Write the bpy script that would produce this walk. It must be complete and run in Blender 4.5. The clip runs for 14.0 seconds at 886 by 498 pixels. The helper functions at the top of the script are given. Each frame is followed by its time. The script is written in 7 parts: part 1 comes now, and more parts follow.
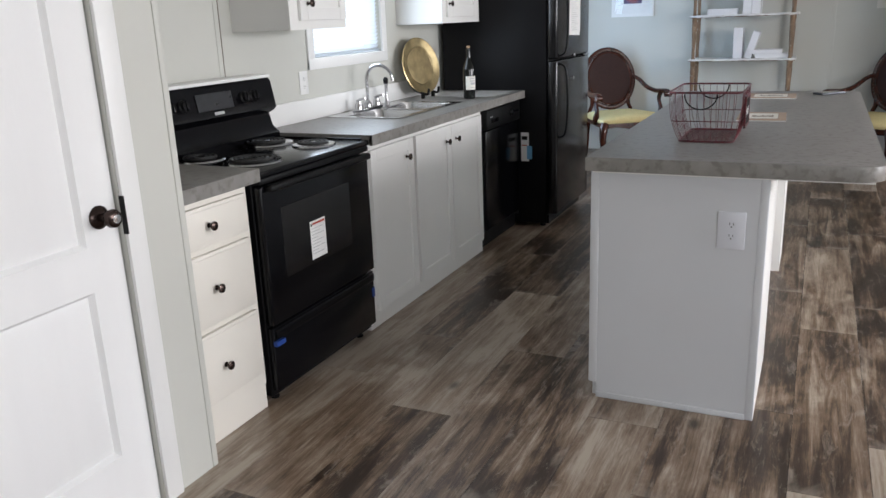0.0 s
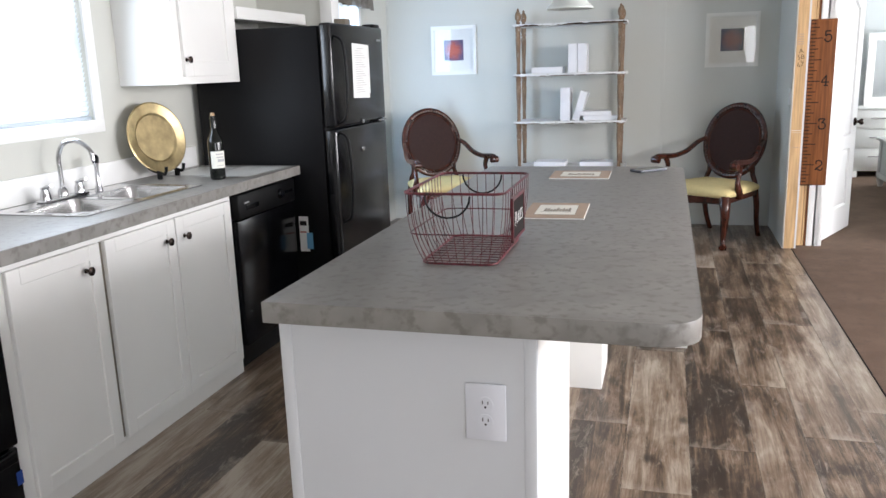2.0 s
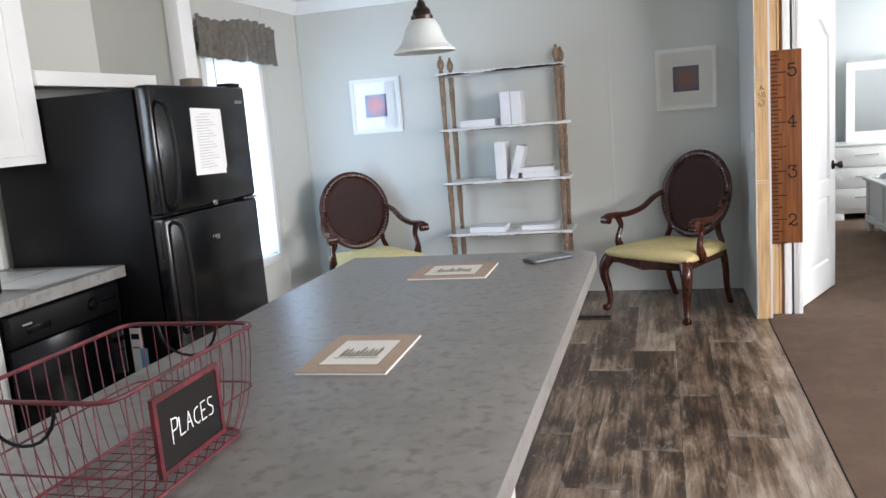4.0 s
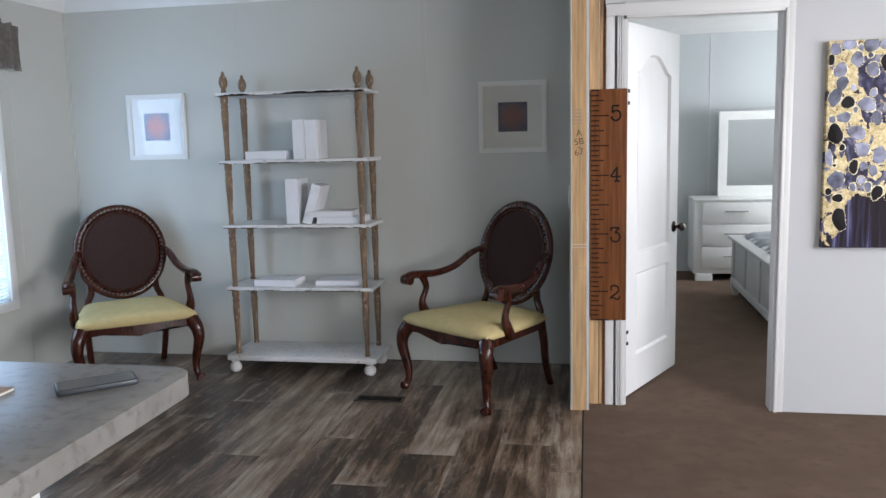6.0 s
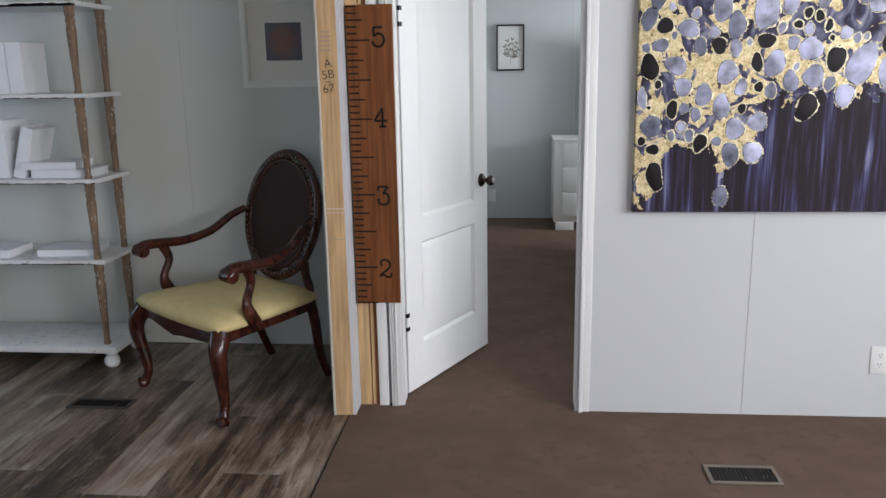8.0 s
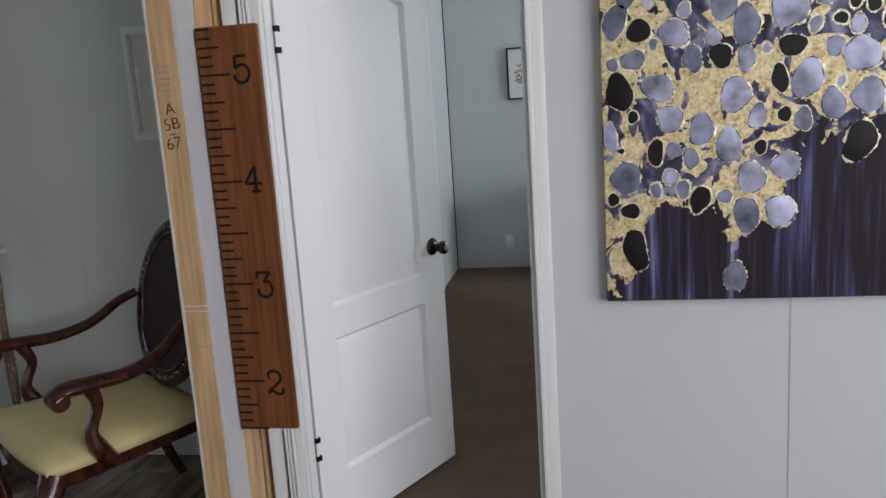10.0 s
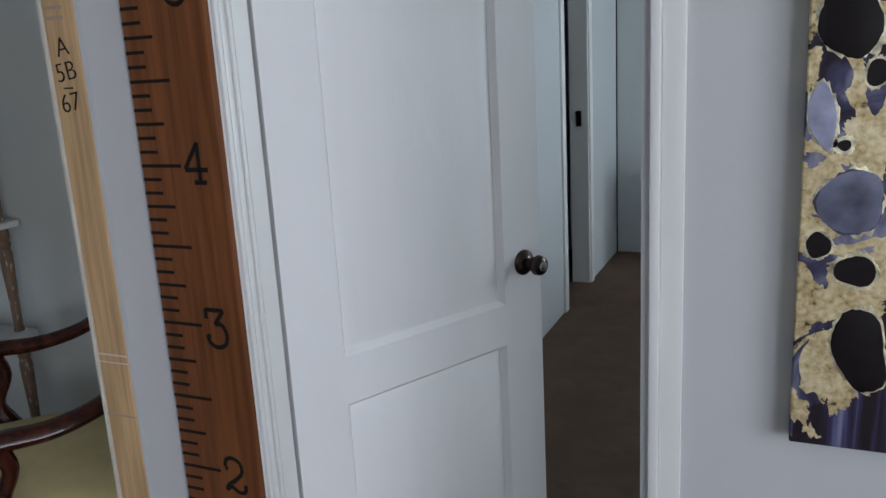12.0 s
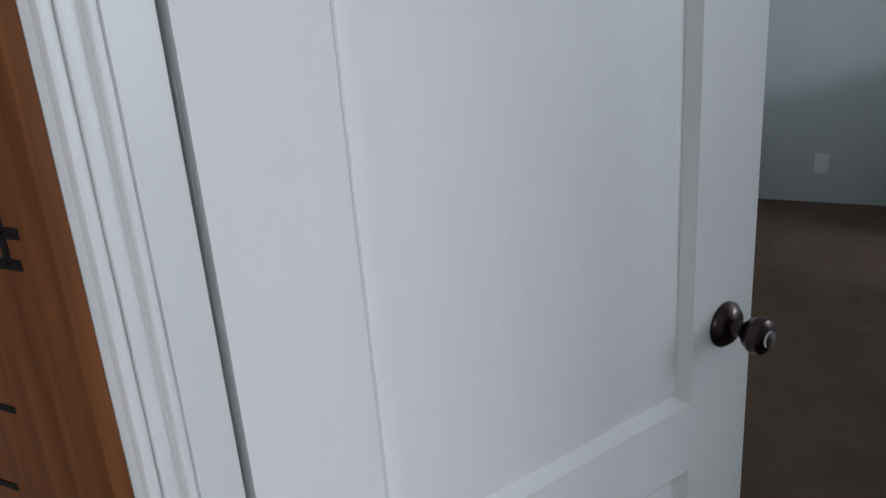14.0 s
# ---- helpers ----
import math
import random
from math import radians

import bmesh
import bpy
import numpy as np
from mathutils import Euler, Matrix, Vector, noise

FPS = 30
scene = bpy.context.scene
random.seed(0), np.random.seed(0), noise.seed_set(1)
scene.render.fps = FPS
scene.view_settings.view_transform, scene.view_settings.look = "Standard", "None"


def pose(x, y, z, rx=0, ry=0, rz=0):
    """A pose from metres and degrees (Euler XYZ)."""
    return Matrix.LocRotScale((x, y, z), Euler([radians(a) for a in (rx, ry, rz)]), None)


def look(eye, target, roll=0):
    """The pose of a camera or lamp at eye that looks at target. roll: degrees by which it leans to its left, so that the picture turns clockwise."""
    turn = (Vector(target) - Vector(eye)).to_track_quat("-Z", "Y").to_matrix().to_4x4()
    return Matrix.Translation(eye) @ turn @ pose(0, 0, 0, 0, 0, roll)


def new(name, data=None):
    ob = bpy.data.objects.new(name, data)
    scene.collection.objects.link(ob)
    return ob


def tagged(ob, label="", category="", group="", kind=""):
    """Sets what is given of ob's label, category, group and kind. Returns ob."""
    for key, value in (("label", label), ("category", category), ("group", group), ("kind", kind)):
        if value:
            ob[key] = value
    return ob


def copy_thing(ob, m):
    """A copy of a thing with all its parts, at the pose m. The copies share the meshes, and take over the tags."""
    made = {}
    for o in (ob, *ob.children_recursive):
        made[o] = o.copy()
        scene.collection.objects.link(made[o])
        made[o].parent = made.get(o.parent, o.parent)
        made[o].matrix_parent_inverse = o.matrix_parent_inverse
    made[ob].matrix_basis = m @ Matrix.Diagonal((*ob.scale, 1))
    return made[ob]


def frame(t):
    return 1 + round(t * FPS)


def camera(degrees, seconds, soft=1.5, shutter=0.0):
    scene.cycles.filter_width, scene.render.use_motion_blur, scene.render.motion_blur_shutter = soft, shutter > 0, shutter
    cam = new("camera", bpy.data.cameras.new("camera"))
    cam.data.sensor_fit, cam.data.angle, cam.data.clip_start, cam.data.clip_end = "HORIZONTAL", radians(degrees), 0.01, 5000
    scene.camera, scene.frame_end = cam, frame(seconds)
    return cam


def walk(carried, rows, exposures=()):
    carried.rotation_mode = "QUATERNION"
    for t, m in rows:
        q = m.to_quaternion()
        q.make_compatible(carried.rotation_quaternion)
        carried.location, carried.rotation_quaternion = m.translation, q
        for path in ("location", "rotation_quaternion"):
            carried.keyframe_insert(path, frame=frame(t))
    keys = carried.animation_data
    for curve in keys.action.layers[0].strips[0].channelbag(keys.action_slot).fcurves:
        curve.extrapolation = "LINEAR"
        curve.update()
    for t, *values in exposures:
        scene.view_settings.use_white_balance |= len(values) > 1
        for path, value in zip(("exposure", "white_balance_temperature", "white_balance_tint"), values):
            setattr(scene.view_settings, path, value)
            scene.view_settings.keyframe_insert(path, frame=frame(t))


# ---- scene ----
cam = camera(58.3, 14.0)
PATH = [
    (0, (0.004, 0.076, 1.421), (-0.819, 1.811, 0.861), -2.3),
    (0.3, (0.0, 0.25, 1.43), (-0.833, 1.971, 0.873), -2.5),
    (0.5, (-0.048, 0.41, 1.427), (-0.897, 2.144, 0.907), -2.2),
    (1, (-0.017, 0.689, 1.422), (-0.687, 2.51, 0.938), -1.5),
    (1.5, (0.099, 0.973, 1.442), (-0.523, 2.818, 0.98), -1.8),
    (2, (0.141, 1.258, 1.427), (-0.395, 3.132, 0.98), -1.9),
    (2.3, (0.149, 1.455, 1.443), (-0.358, 3.345, 1.029), -2.5),
    (2.5, (0.167, 1.56, 1.44), (-0.239, 3.485, 1.081), -2.4),
    (3, (0.247, 1.82, 1.432), (-0.097, 3.755, 1.058), -3.1),
    (3.2, (0.279, 1.927, 1.446), (-0.148, 3.844, 1.07), -3.1),
    (5.3, (0.815, 3.077, 1.443), (0.225, 4.975, 1.225), -4.2),
    (5.5, (0.877, 3.222, 1.439), (0.295, 5.124, 1.231), -3.0),
    (5.8, (0.994, 3.379, 1.44), (0.518, 5.311, 1.24), -2.1),
    (6, (1.09, 3.491, 1.437), (0.732, 5.44, 1.165), -1.4),
    (6.5, (1.385, 3.733, 1.459), (1.155, 5.693, 1.134), -0.7),
    (7, (1.496, 3.983, 1.419), (1.201, 5.928, 1.058), -1.6),
    (7.5, (1.585, 4.295, 1.427), (1.398, 6.246, 1.03), -0.6),
    (8, (1.757, 4.524, 1.432), (1.582, 6.466, 0.986), -1.0),
    (8.2, (1.826, 4.594, 1.417), (1.616, 6.539, 1.005), -1.2),
    (10.3, (2.196, 5.679, 1.432), (1.807, 7.606, 1.066), -4.3),
    (10.5, (2.208, 5.782, 1.432), (1.769, 7.698, 1.064), -4.4),
    (11, (2.187, 6.068, 1.43), (1.632, 7.963, 1.106), -3.9),
    (11.5, (2.218, 6.326, 1.399), (1.586, 8.179, 0.988), -2.9),
    (12, (2.212, 6.562, 1.396), (1.42, 8.337, 0.935), -3.2),
    (12.5, (2.051, 6.769, 1.384), (1.137, 8.461, 0.834), -3.4),
    (13, (1.891, 6.943, 1.384), (1.023, 8.642, 0.784), -1.6),
    (13.5, (1.798, 7.165, 1.382), (0.913, 8.829, 0.715), -2.4),
    (14, (1.745, 7.382, 1.372), (0.835, 9.036, 0.712), -4.4),
]
walk(cam, [(t, look(eye, target, roll)) for t, eye, target, roll in PATH],
     exposures=[(0.0, -0.1, 6250, 12), (0.5, 0.15, 6270, 12), (1.0, 0.32, 6300, 13), (3.2, 0.42, 6300, 13), (5.3, -0.18, 6200, 12), (7.0, -0.42, 6050, 13), (8.2, -0.58, 6100, 12), (10.3, -1.07, 6050, 12), (12.0, -1.26, 5700, 9), (13.2, -1.2, 5650, 9), (14.0, -1.26, 5750, 10)])


# ---- world and light ----
SUN_ELEV, SUN_AZ = 42, 240
world = bpy.data.worlds.new("sky")
scene.world = world
world.use_nodes = True
wn = world.node_tree
bgn = wn.nodes["Background"]
sky = wn.nodes.new("ShaderNodeTexSky")
sky.sky_type = "NISHITA"
sky.sun_disc = False
sky.sun_elevation = radians(SUN_ELEV)
sky.sun_rotation = radians(SUN_AZ)
wn.links.new(sky.outputs[0], bgn.inputs[0])
bgn.inputs[1].default_value = 0.12


def lamp_area(name, loc, target, w, h, power, color=(1, 1, 1)):
    d = bpy.data.lights.new(name, "AREA")
    d.shape, d.size, d.size_y, d.energy, d.color = "RECTANGLE", w, h, power, color
    ob = new(name, d)
    ob.matrix_world = look(loc, target)
    return ob


sun_d = bpy.data.lights.new("sun", "SUN")
sun_d.energy, sun_d.angle, sun_d.color = 3.0, radians(0.5), (1.0, 0.95, 0.87)
sun = new("sun", sun_d)
sun.rotation_euler = (radians(50), 0, radians(60))

# daylight through the openings, and an added fill from the south
lamp_area("daylight_dining", (-2.34, 7.375, 1.25), (-0.6, 8.3, 1.1), 0.68, 1.4, 18, (0.5, 0.72, 1.0))
lamp_area("daylight_kitchen", (-2.34, 4.0, 1.6), (0, 4.0, 1.3), 0.7, 0.7, 10, (0.78, 0.89, 1.0))
lamp_area("daylight_living", (5.06, 5.3, 1.72), (-1.0, 5.0, 0.7), 1.9, 1.25, 125, (1.0, 0.98, 0.98))
lamp_area("daylight_parlour", (5.06, 2.9, 1.72), (-1.8, 3.8, 0.3), 1.9, 1.25, 200, (1.0, 0.985, 0.98))
# made-up fill from behind the camera, aimed at the sink cabinet fronts
lamp_area("fill_front", (2.6, -1.95, 1.35), (-1.8, 3.8, 0.3), 2.3, 1.4, 68, (0.97, 0.98, 1.0))
lamp_area("daylight_bedroom", (5.06, 10.6, 1.35), (0, 11.0, 1.2), 1.3, 1.1, 155, (0.98, 1.0, 0.98))


# ---- materials ----
def mat(name, base=(0.8, 0.8, 0.8), rough=0.5, metal=0.0, var=0.06, scale=6.0, bump=0.0, bscale=60.0, coat=0.0, spec=0.5, stretch=(1, 1, 1), stain=0.0, stain_col=None):
    m = bpy.data.materials.new(name)
    m.use_nodes = True
    nt = m.node_tree
    n, l = nt.nodes, nt.links
    b = n["Principled BSDF"]
    b.inputs["Roughness"].default_value = rough
    b.inputs["Metallic"].default_value = metal
    b.inputs["Coat Weight"].default_value = coat
    b.inputs["Specular IOR Level"].default_value = spec
    tc = n.new("ShaderNodeTexCoord")
    mp = n.new("ShaderNodeMapping")
    mp.inputs["Scale"].default_value = stretch
    l.new(tc.outputs["Object"], mp.inputs[0])
    nz = n.new("ShaderNodeTexNoise")
    nz.inputs["Scale"].default_value = scale
    nz.inputs["Detail"].default_value = 6
    l.new(mp.outputs[0], nz.inputs["Vector"])
    rp = n.new("ShaderNodeValToRGB")
    lo = [max(0, c * (1 - var)) for c in base]
    hi = [min(1, c * (1 + var)) for c in base]
    rp.color_ramp.elements[0].position, rp.color_ramp.elements[1].position = 0.3, 0.7
    rp.color_ramp.elements[0].color, rp.color_ramp.elements[1].color = (*lo, 1), (*hi, 1)
    l.new(nz.outputs["Fac"], rp.inputs[0])
    col = rp.outputs[0]
    if stain_col:
        n2 = n.new("ShaderNodeTexNoise")
        n2.inputs["Scale"].default_value = scale * 3.1
        n2.inputs["Detail"].default_value = 8
        l.new(mp.outputs[0], n2.inputs["Vector"])
        r2 = n.new("ShaderNodeValToRGB")
        r2.color_ramp.elements[0].position, r2.color_ramp.elements[1].position = 0.62 - stain, 0.66
        l.new(n2.outputs["Fac"], r2.inputs[0])
        mx = n.new("ShaderNodeMix")
        mx.data_type = "RGBA"
        l.new(r2.outputs[0], mx.inputs[0])
        l.new(col, mx.inputs[6])
        mx.inputs[7].default_value = (*stain_col, 1)
        col = mx.outputs[2]
    l.new(col, b.inputs["Base Color"])
    mr = n.new("ShaderNodeMapRange")
    mr.inputs[3].default_value, mr.inputs[4].default_value = max(0.02, rough - 0.08), min(1, rough + 0.08)
    l.new(nz.outputs["Fac"], mr.inputs[0])
    l.new(mr.outputs[0], b.inputs["Roughness"])
    if bump:
        nb = n.new("ShaderNodeTexNoise")
        nb.inputs["Scale"].default_value = bscale
        nb.inputs["Detail"].default_value = 4
        l.new(mp.outputs[0], nb.inputs["Vector"])
        bp = n.new("ShaderNodeBump")
        bp.inputs["Strength"].default_value = bump
        bp.inputs["Distance"].default_value = 0.004
        l.new(nb.outputs["Fac"], bp.inputs["Height"])
        l.new(bp.outputs[0], b.inputs["Normal"])
    return m


M_WALL = mat("sage_grey_wall_vinyl", (0.558, 0.56, 0.512), 0.62, var=0.025, scale=1.2, bump=0.06, bscale=220)
M_WALL_LIVING = mat("pale_grey_wall_vinyl", (0.6, 0.61, 0.62), 0.6, var=0.02, scale=1.4, bump=0.06, bscale=220)
M_WALL_BED = mat("blue_grey_wall_vinyl", (0.54, 0.572, 0.58), 0.62, var=0.025, scale=1.2, bump=0.06, bscale=220)
M_CEIL = mat("ceiling_paint", (0.78, 0.78, 0.77), 0.9, var=0.03, scale=3, bump=0.35, bscale=45)
M_TRIM = mat("white_trim_paint", (0.8, 0.8, 0.78), 0.38, var=0.02, scale=5, bump=0.03, bscale=90)
M_DOOR = mat("white_door_paint", (0.82, 0.82, 0.81), 0.52, var=0.015, scale=2, spec=0.25, bump=0.12, bscale=60, stretch=(6, 6, 0.6))
M_CARPET = mat("brown_carpet", (0.147, 0.101, 0.074), 1.0, var=0.13, scale=5, bump=0.8, bscale=300, spec=0.1, stain=0.1, stain_col=(0.13, 0.092, 0.07))
M_CAB = mat("white_cabinet_paint", (0.8, 0.795, 0.765), 0.42, var=0.02, scale=3, bump=0.02, bscale=120)
M_BASE = mat("island_panel_vinyl", (0.6, 0.615, 0.635), 0.5, var=0.02, scale=2, bump=0.03, bscale=160)
M_TOP = mat("grey_stone_laminate", (0.225, 0.216, 0.2), 0.36, var=0.15, scale=12, stain=0.11, stain_col=(0.165, 0.153, 0.138))
M_BLACK = mat("glossy_black_enamel", (0.003, 0.003, 0.004), 0.17, var=0.3, scale=3, spec=0.2)
M_BLACKM = mat("black_plastic", (0.004, 0.004, 0.0045), 0.4, var=0.2, scale=8, spec=0.18)
M_BLACKF = mat("textured_black_steel", (0.003, 0.003, 0.004), 0.42, var=0.2, scale=4, bump=0.08, bscale=240, spec=0.2)
M_BLACKG = mat("polished_black_door", (0.004, 0.004, 0.005), 0.17, var=0.2, scale=3, spec=0.5)
M_STUD = mat("pine_stud_wood", (0.55, 0.365, 0.19), 0.7, spec=0.15, var=0.26, scale=7, stretch=(9, 9, 0.5), bump=0.15, bscale=30)
M_RULER = mat("stained_ruler_wood", (0.17, 0.063, 0.022), 0.6, var=0.34, scale=5, stretch=(12, 12, 0.6), bump=0.05, bscale=40, spec=0.12)
M_CHAIR = mat("dark_mahogany_wood", (0.045, 0.0105, 0.005), 0.24, var=0.6, scale=14, coat=0.22, spec=0.35, stretch=(3, 3, 1))
M_SEAT = mat("pale_yellow_fabric", (0.63, 0.515, 0.25), 0.85, var=0.06, scale=20, bump=0.5, bscale=500, spec=0.2)
M_SHELFW = mat("distressed_white_board", (0.7, 0.69, 0.67), 0.65, var=0.08, scale=9, stain=0.0, stain_col=(0.55, 0.52, 0.47), bump=0.2, bscale=60)
M_POST = mat("weathered_oak_post", (0.19, 0.118, 0.066), 0.6, var=0.35, scale=14, stretch=(3, 3, 0.6), bump=0.3, bscale=50, stain=0.0, stain_col=(0.45, 0.42, 0.37))


# ---- mesh helpers ----
def bx(bm, x0, x1, y0, y1, z0, z1, bev=0.0, seg=2):
    vs = [bm.verts.new((x, y, z)) for x in (x0, x1) for y in (y0, y1) for z in (z0, z1)]
    fs = [bm.faces.new([vs[i] for i in q]) for q in ((0, 1, 3, 2), (4, 6, 7, 5), (0, 4, 5, 1), (2, 3, 7, 6), (0, 2, 6, 4), (1, 5, 7, 3))]
    if bev:
        es = list({e for f in fs for e in f.edges})
        bmesh.ops.bevel(bm, geom=es, offset=bev, segments=seg, affect="EDGES", profile=0.5)
    return vs


def box(x0, x1, y0, y1, z0, z1, bev=0.0, seg=2):
    bm = bmesh.new()
    bx(bm, x0, x1, y0, y1, z0, z1, bev, seg)
    return bm


def lathe(profile, seg=24, m=None, bm=None):
    bm = bm or bmesh.new()
    m = m or Matrix()
    rings = []
    for r, z in profile:
        if r < 1e-5:
            rings.append([bm.verts.new(m @ Vector((0, 0, z)))])
        else:
            rings.append([bm.verts.new(m @ Vector((r * math.cos(a), r * math.sin(a), z))) for a in [2 * math.pi * k / seg for k in range(seg)]])
    for a, b in zip(rings, rings[1:]):
        for k in range(seg):
            q = [a[k % len(a)], a[(k + 1) % len(a)], b[(k + 1) % len(b)], b[k % len(b)]]
            q = [v for i, v in enumerate(q) if v not in q[:i]]
            if len(q) > 2:
                bm.faces.new(q)
    return bm


def tube(pts, rad, seg=10, bm=None, flat=1.0, closed=False, up=(0, 0, 1)):
    """A round rod along points; rad may be one radius or one a point."""
    bm = bm or bmesh.new()
    pts = [Vector(p) for p in pts]
    n = len(pts)
    rad = [rad] * n if isinstance(rad, (int, float)) else rad
    rings = []
    side = None
    for i, p in enumerate(pts):
        a = pts[(i - 1) % n] if closed or i else pts[i]
        b = pts[(i + 1) % n] if closed or i < n - 1 else pts[i]
        d = (b - a).normalized()
        if side is None:
            u = Vector(up) if abs(d.dot(Vector(up))) < 0.95 else Vector((1, 0, 0))
            side = d.cross(u).normalized()
        else:
            side = (side - d * side.dot(d)).normalized()
        w = side.cross(d).normalized()
        rings.append([bm.verts.new(p + rad[i] * (math.cos(t) * side + flat * math.sin(t) * w)) for t in [2 * math.pi * k / seg for k in range(seg)]])
    pairs = list(zip(rings, rings[1:])) + ([(rings[-1], rings[0])] if closed else [])
    for a, b in pairs:
        for k in range(seg):
            bm.faces.new([a[k], a[(k + 1) % seg], b[(k + 1) % seg], b[k]])
    if not closed:
        bm.faces.new(rings[0][::-1])
        bm.faces.new(rings[-1])
    return bm


def prism(outline, z0, z1, bm=None, m=None, bev=0.0):
    """A flat outline (x, y) pulled up from z0 to z1."""
    bm = bm or bmesh.new()
    m = m or Matrix()
    lo = [bm.verts.new(m @ Vector((x, y, z0))) for x, y in outline]
    hi = [bm.verts.new(m @ Vector((x, y, z1))) for x, y in outline]
    fs = [bm.faces.new(lo[::-1]), bm.faces.new(hi)]
    for k in range(len(lo)):
        j = (k + 1) % len(lo)
        fs.append(bm.faces.new([lo[k], lo[j], hi[j], hi[k]]))
    if bev:
        es = list({e for f in fs[:2] for e in f.edges})
        bmesh.ops.bevel(bm, geom=es, offset=bev, segments=2, affect="EDGES", profile=0.5)
    return bm


def smooth_curve(pts, k=6):
    """Catmull-Rom through the points."""
    pts = [Vector(p) for p in pts]
    out = []
    for i in range(len(pts) - 1):
        p0, p1, p2, p3 = pts[max(i - 1, 0)], pts[i], pts[i + 1], pts[min(i + 2, len(pts) - 1)]
        for j in range(k):
            t = j / k
            out.append(0.5 * ((2 * p1) + (p2 - p0) * t + (2 * p0 - 5 * p1 + 4 * p2 - p3) * t * t + (3 * p1 - p0 - 3 * p2 + p3) * t ** 3))
    out.append(pts[-1])
    return out


BASE = {}


def thing(name, loc, label, category, group="", local=False, rz=0.0):
    """The empty at the base of a thing. Its parts are modelled in world metres, or about its base when local."""
    ob = new(name)
    ob.location = loc
    ob.rotation_euler = (0, 0, radians(rz))
    ob.empty_display_size = 0.1
    BASE[ob.name] = Vector((0, 0, 0)) if local else Vector(loc)
    return tagged(ob, label, category, group)


def part(name, bm, material, parent=None, label="", category="", group="", kind="", angle=35):
    """Links a bmesh as one mesh object, under a thing or a part."""
    me = bpy.data.meshes.new(name)
    bmesh.ops.recalc_face_normals(bm, faces=bm.faces[:])
    root = parent
    while root is not None and root.parent is not None:
        root = root.parent
    if root is not None and root.name in BASE:
        bmesh.ops.translate(bm, vec=-BASE[root.name], verts=bm.verts[:])
    bm.to_mesh(me)
    bm.free()
    me.polygons.foreach_set("use_smooth", [True] * len(me.polygons))
    me.set_sharp_from_angle(angle=radians(angle))
    me.materials.append(material)
    ob = new(name, me)
    ob.parent = parent
    return tagged(ob, label, category, group, kind)


def single(name, bm, material, label, category, group=""):
    """A thing that is one mesh: its origin at the middle of its base."""
    lo = Vector([min(v.co[i] for v in bm.verts) for i in range(3)])
    hi = Vector([max(v.co[i] for v in bm.verts) for i in range(3)])
    c = Vector(((lo.x + hi.x) / 2, (lo.y + hi.y) / 2, lo.z))
    bmesh.ops.translate(bm, vec=-c, verts=bm.verts[:])
    ob = part(name, bm, material, None, label, category, group)
    ob.location = c
    BASE[ob.name] = c
    return ob


def struct(name, bm, material, label=""):
    return part(name, bm, material, None, label, kind="structure")


# ---- plan ----
XK, XC, XM, XE = -2.39, 1.07, 1.0, 5.1        # kitchen wall, carpet edge, stub wall end, east wall
YS, YF, YP, YB = -2.0, 8.475, 7.69, 12.1      # south wall, shelf wall, picture wall, bedroom's far wall
ZC = 2.44                                      # ceiling


def wall_holes(axis, pos0, pos1, a0, a1, z0, z1, holes):
    """A wall between two planes with rectangular openings (a0, a1, z0, z1)."""
    bm = bmesh.new()
    cuts = sorted({a0, a1, *[h[0] for h in holes], *[h[1] for h in holes]})
    for u, v in zip(cuts, cuts[1:]):
        spans = [(z0, z1)]
        for h in holes:
            if h[0] <= u and h[1] >= v:
                spans = [s for lo, hi in spans for s in ((lo, min(hi, h[2])), (max(lo, h[3]), hi)) if s[1] > s[0]]
        for lo, hi in spans:
            if axis == "x":
                bx(bm, pos0, pos1, u, v, lo, hi)
            else:
                bx(bm, u, v, pos0, pos1, lo, hi)
    return bm


WK = (3.64, 4.37, 1.24, 1.98)    # kitchen window opening, y y z z
WD = (7.02, 7.73, 0.52, 1.98)    # dining window opening
WL = (4.3, 6.3, 0.9, 1.8)
WP = (1.9, 3.9, 0.9, 1.8)
# assumed south opening, never in view, behind the fill lamp
WS = (1.4, 3.8, 0.6, 2.1)
WB = (9.9, 11.3, 0.7, 1.9)
DB = (1.275, 2.046, 0.0, 2.03)    # bedroom door opening, x x z z

M_STEEL = mat("brushed_steel", (0.55, 0.55, 0.55), 0.22, metal=1.0, var=0.05, scale=8, stretch=(1, 14, 1))
M_CHROME = mat("chrome", (0.5, 0.5, 0.51), 0.17, metal=1.0, var=0.03)
M_BRONZE = mat("dark_bronze", (0.05, 0.035, 0.03), 0.25, metal=0.85, var=0.3, scale=20)
M_BRASS = mat("hammered_brass", (0.47, 0.375, 0.2), 0.34, metal=0.9, var=0.3, scale=16, bump=0.15, bscale=70)
M_RED = mat("red_rusted_wire", (0.115, 0.013, 0.02), 0.4, var=0.45, scale=22, stain=0.12, stain_col=(0.03, 0.015, 0.015))
M_GLASSF = mat("frosted_glass", (0.6, 0.63, 0.6), 0.3, var=0.05, scale=9, spec=0.6)
M_PAPER = mat("printed_paper", (0.8, 0.8, 0.78), 0.7, var=0.03, scale=12)
M_SHEET = mat("pale_glossy_sheet", (0.6, 0.6, 0.58), 0.35, var=0.1, scale=30)
M_INK = mat("dark_ink", (0.012, 0.01, 0.009), 0.7, var=0.1, spec=0.15)
M_GREYINK = mat("grey_print", (0.42, 0.42, 0.42), 0.7, var=0.1)
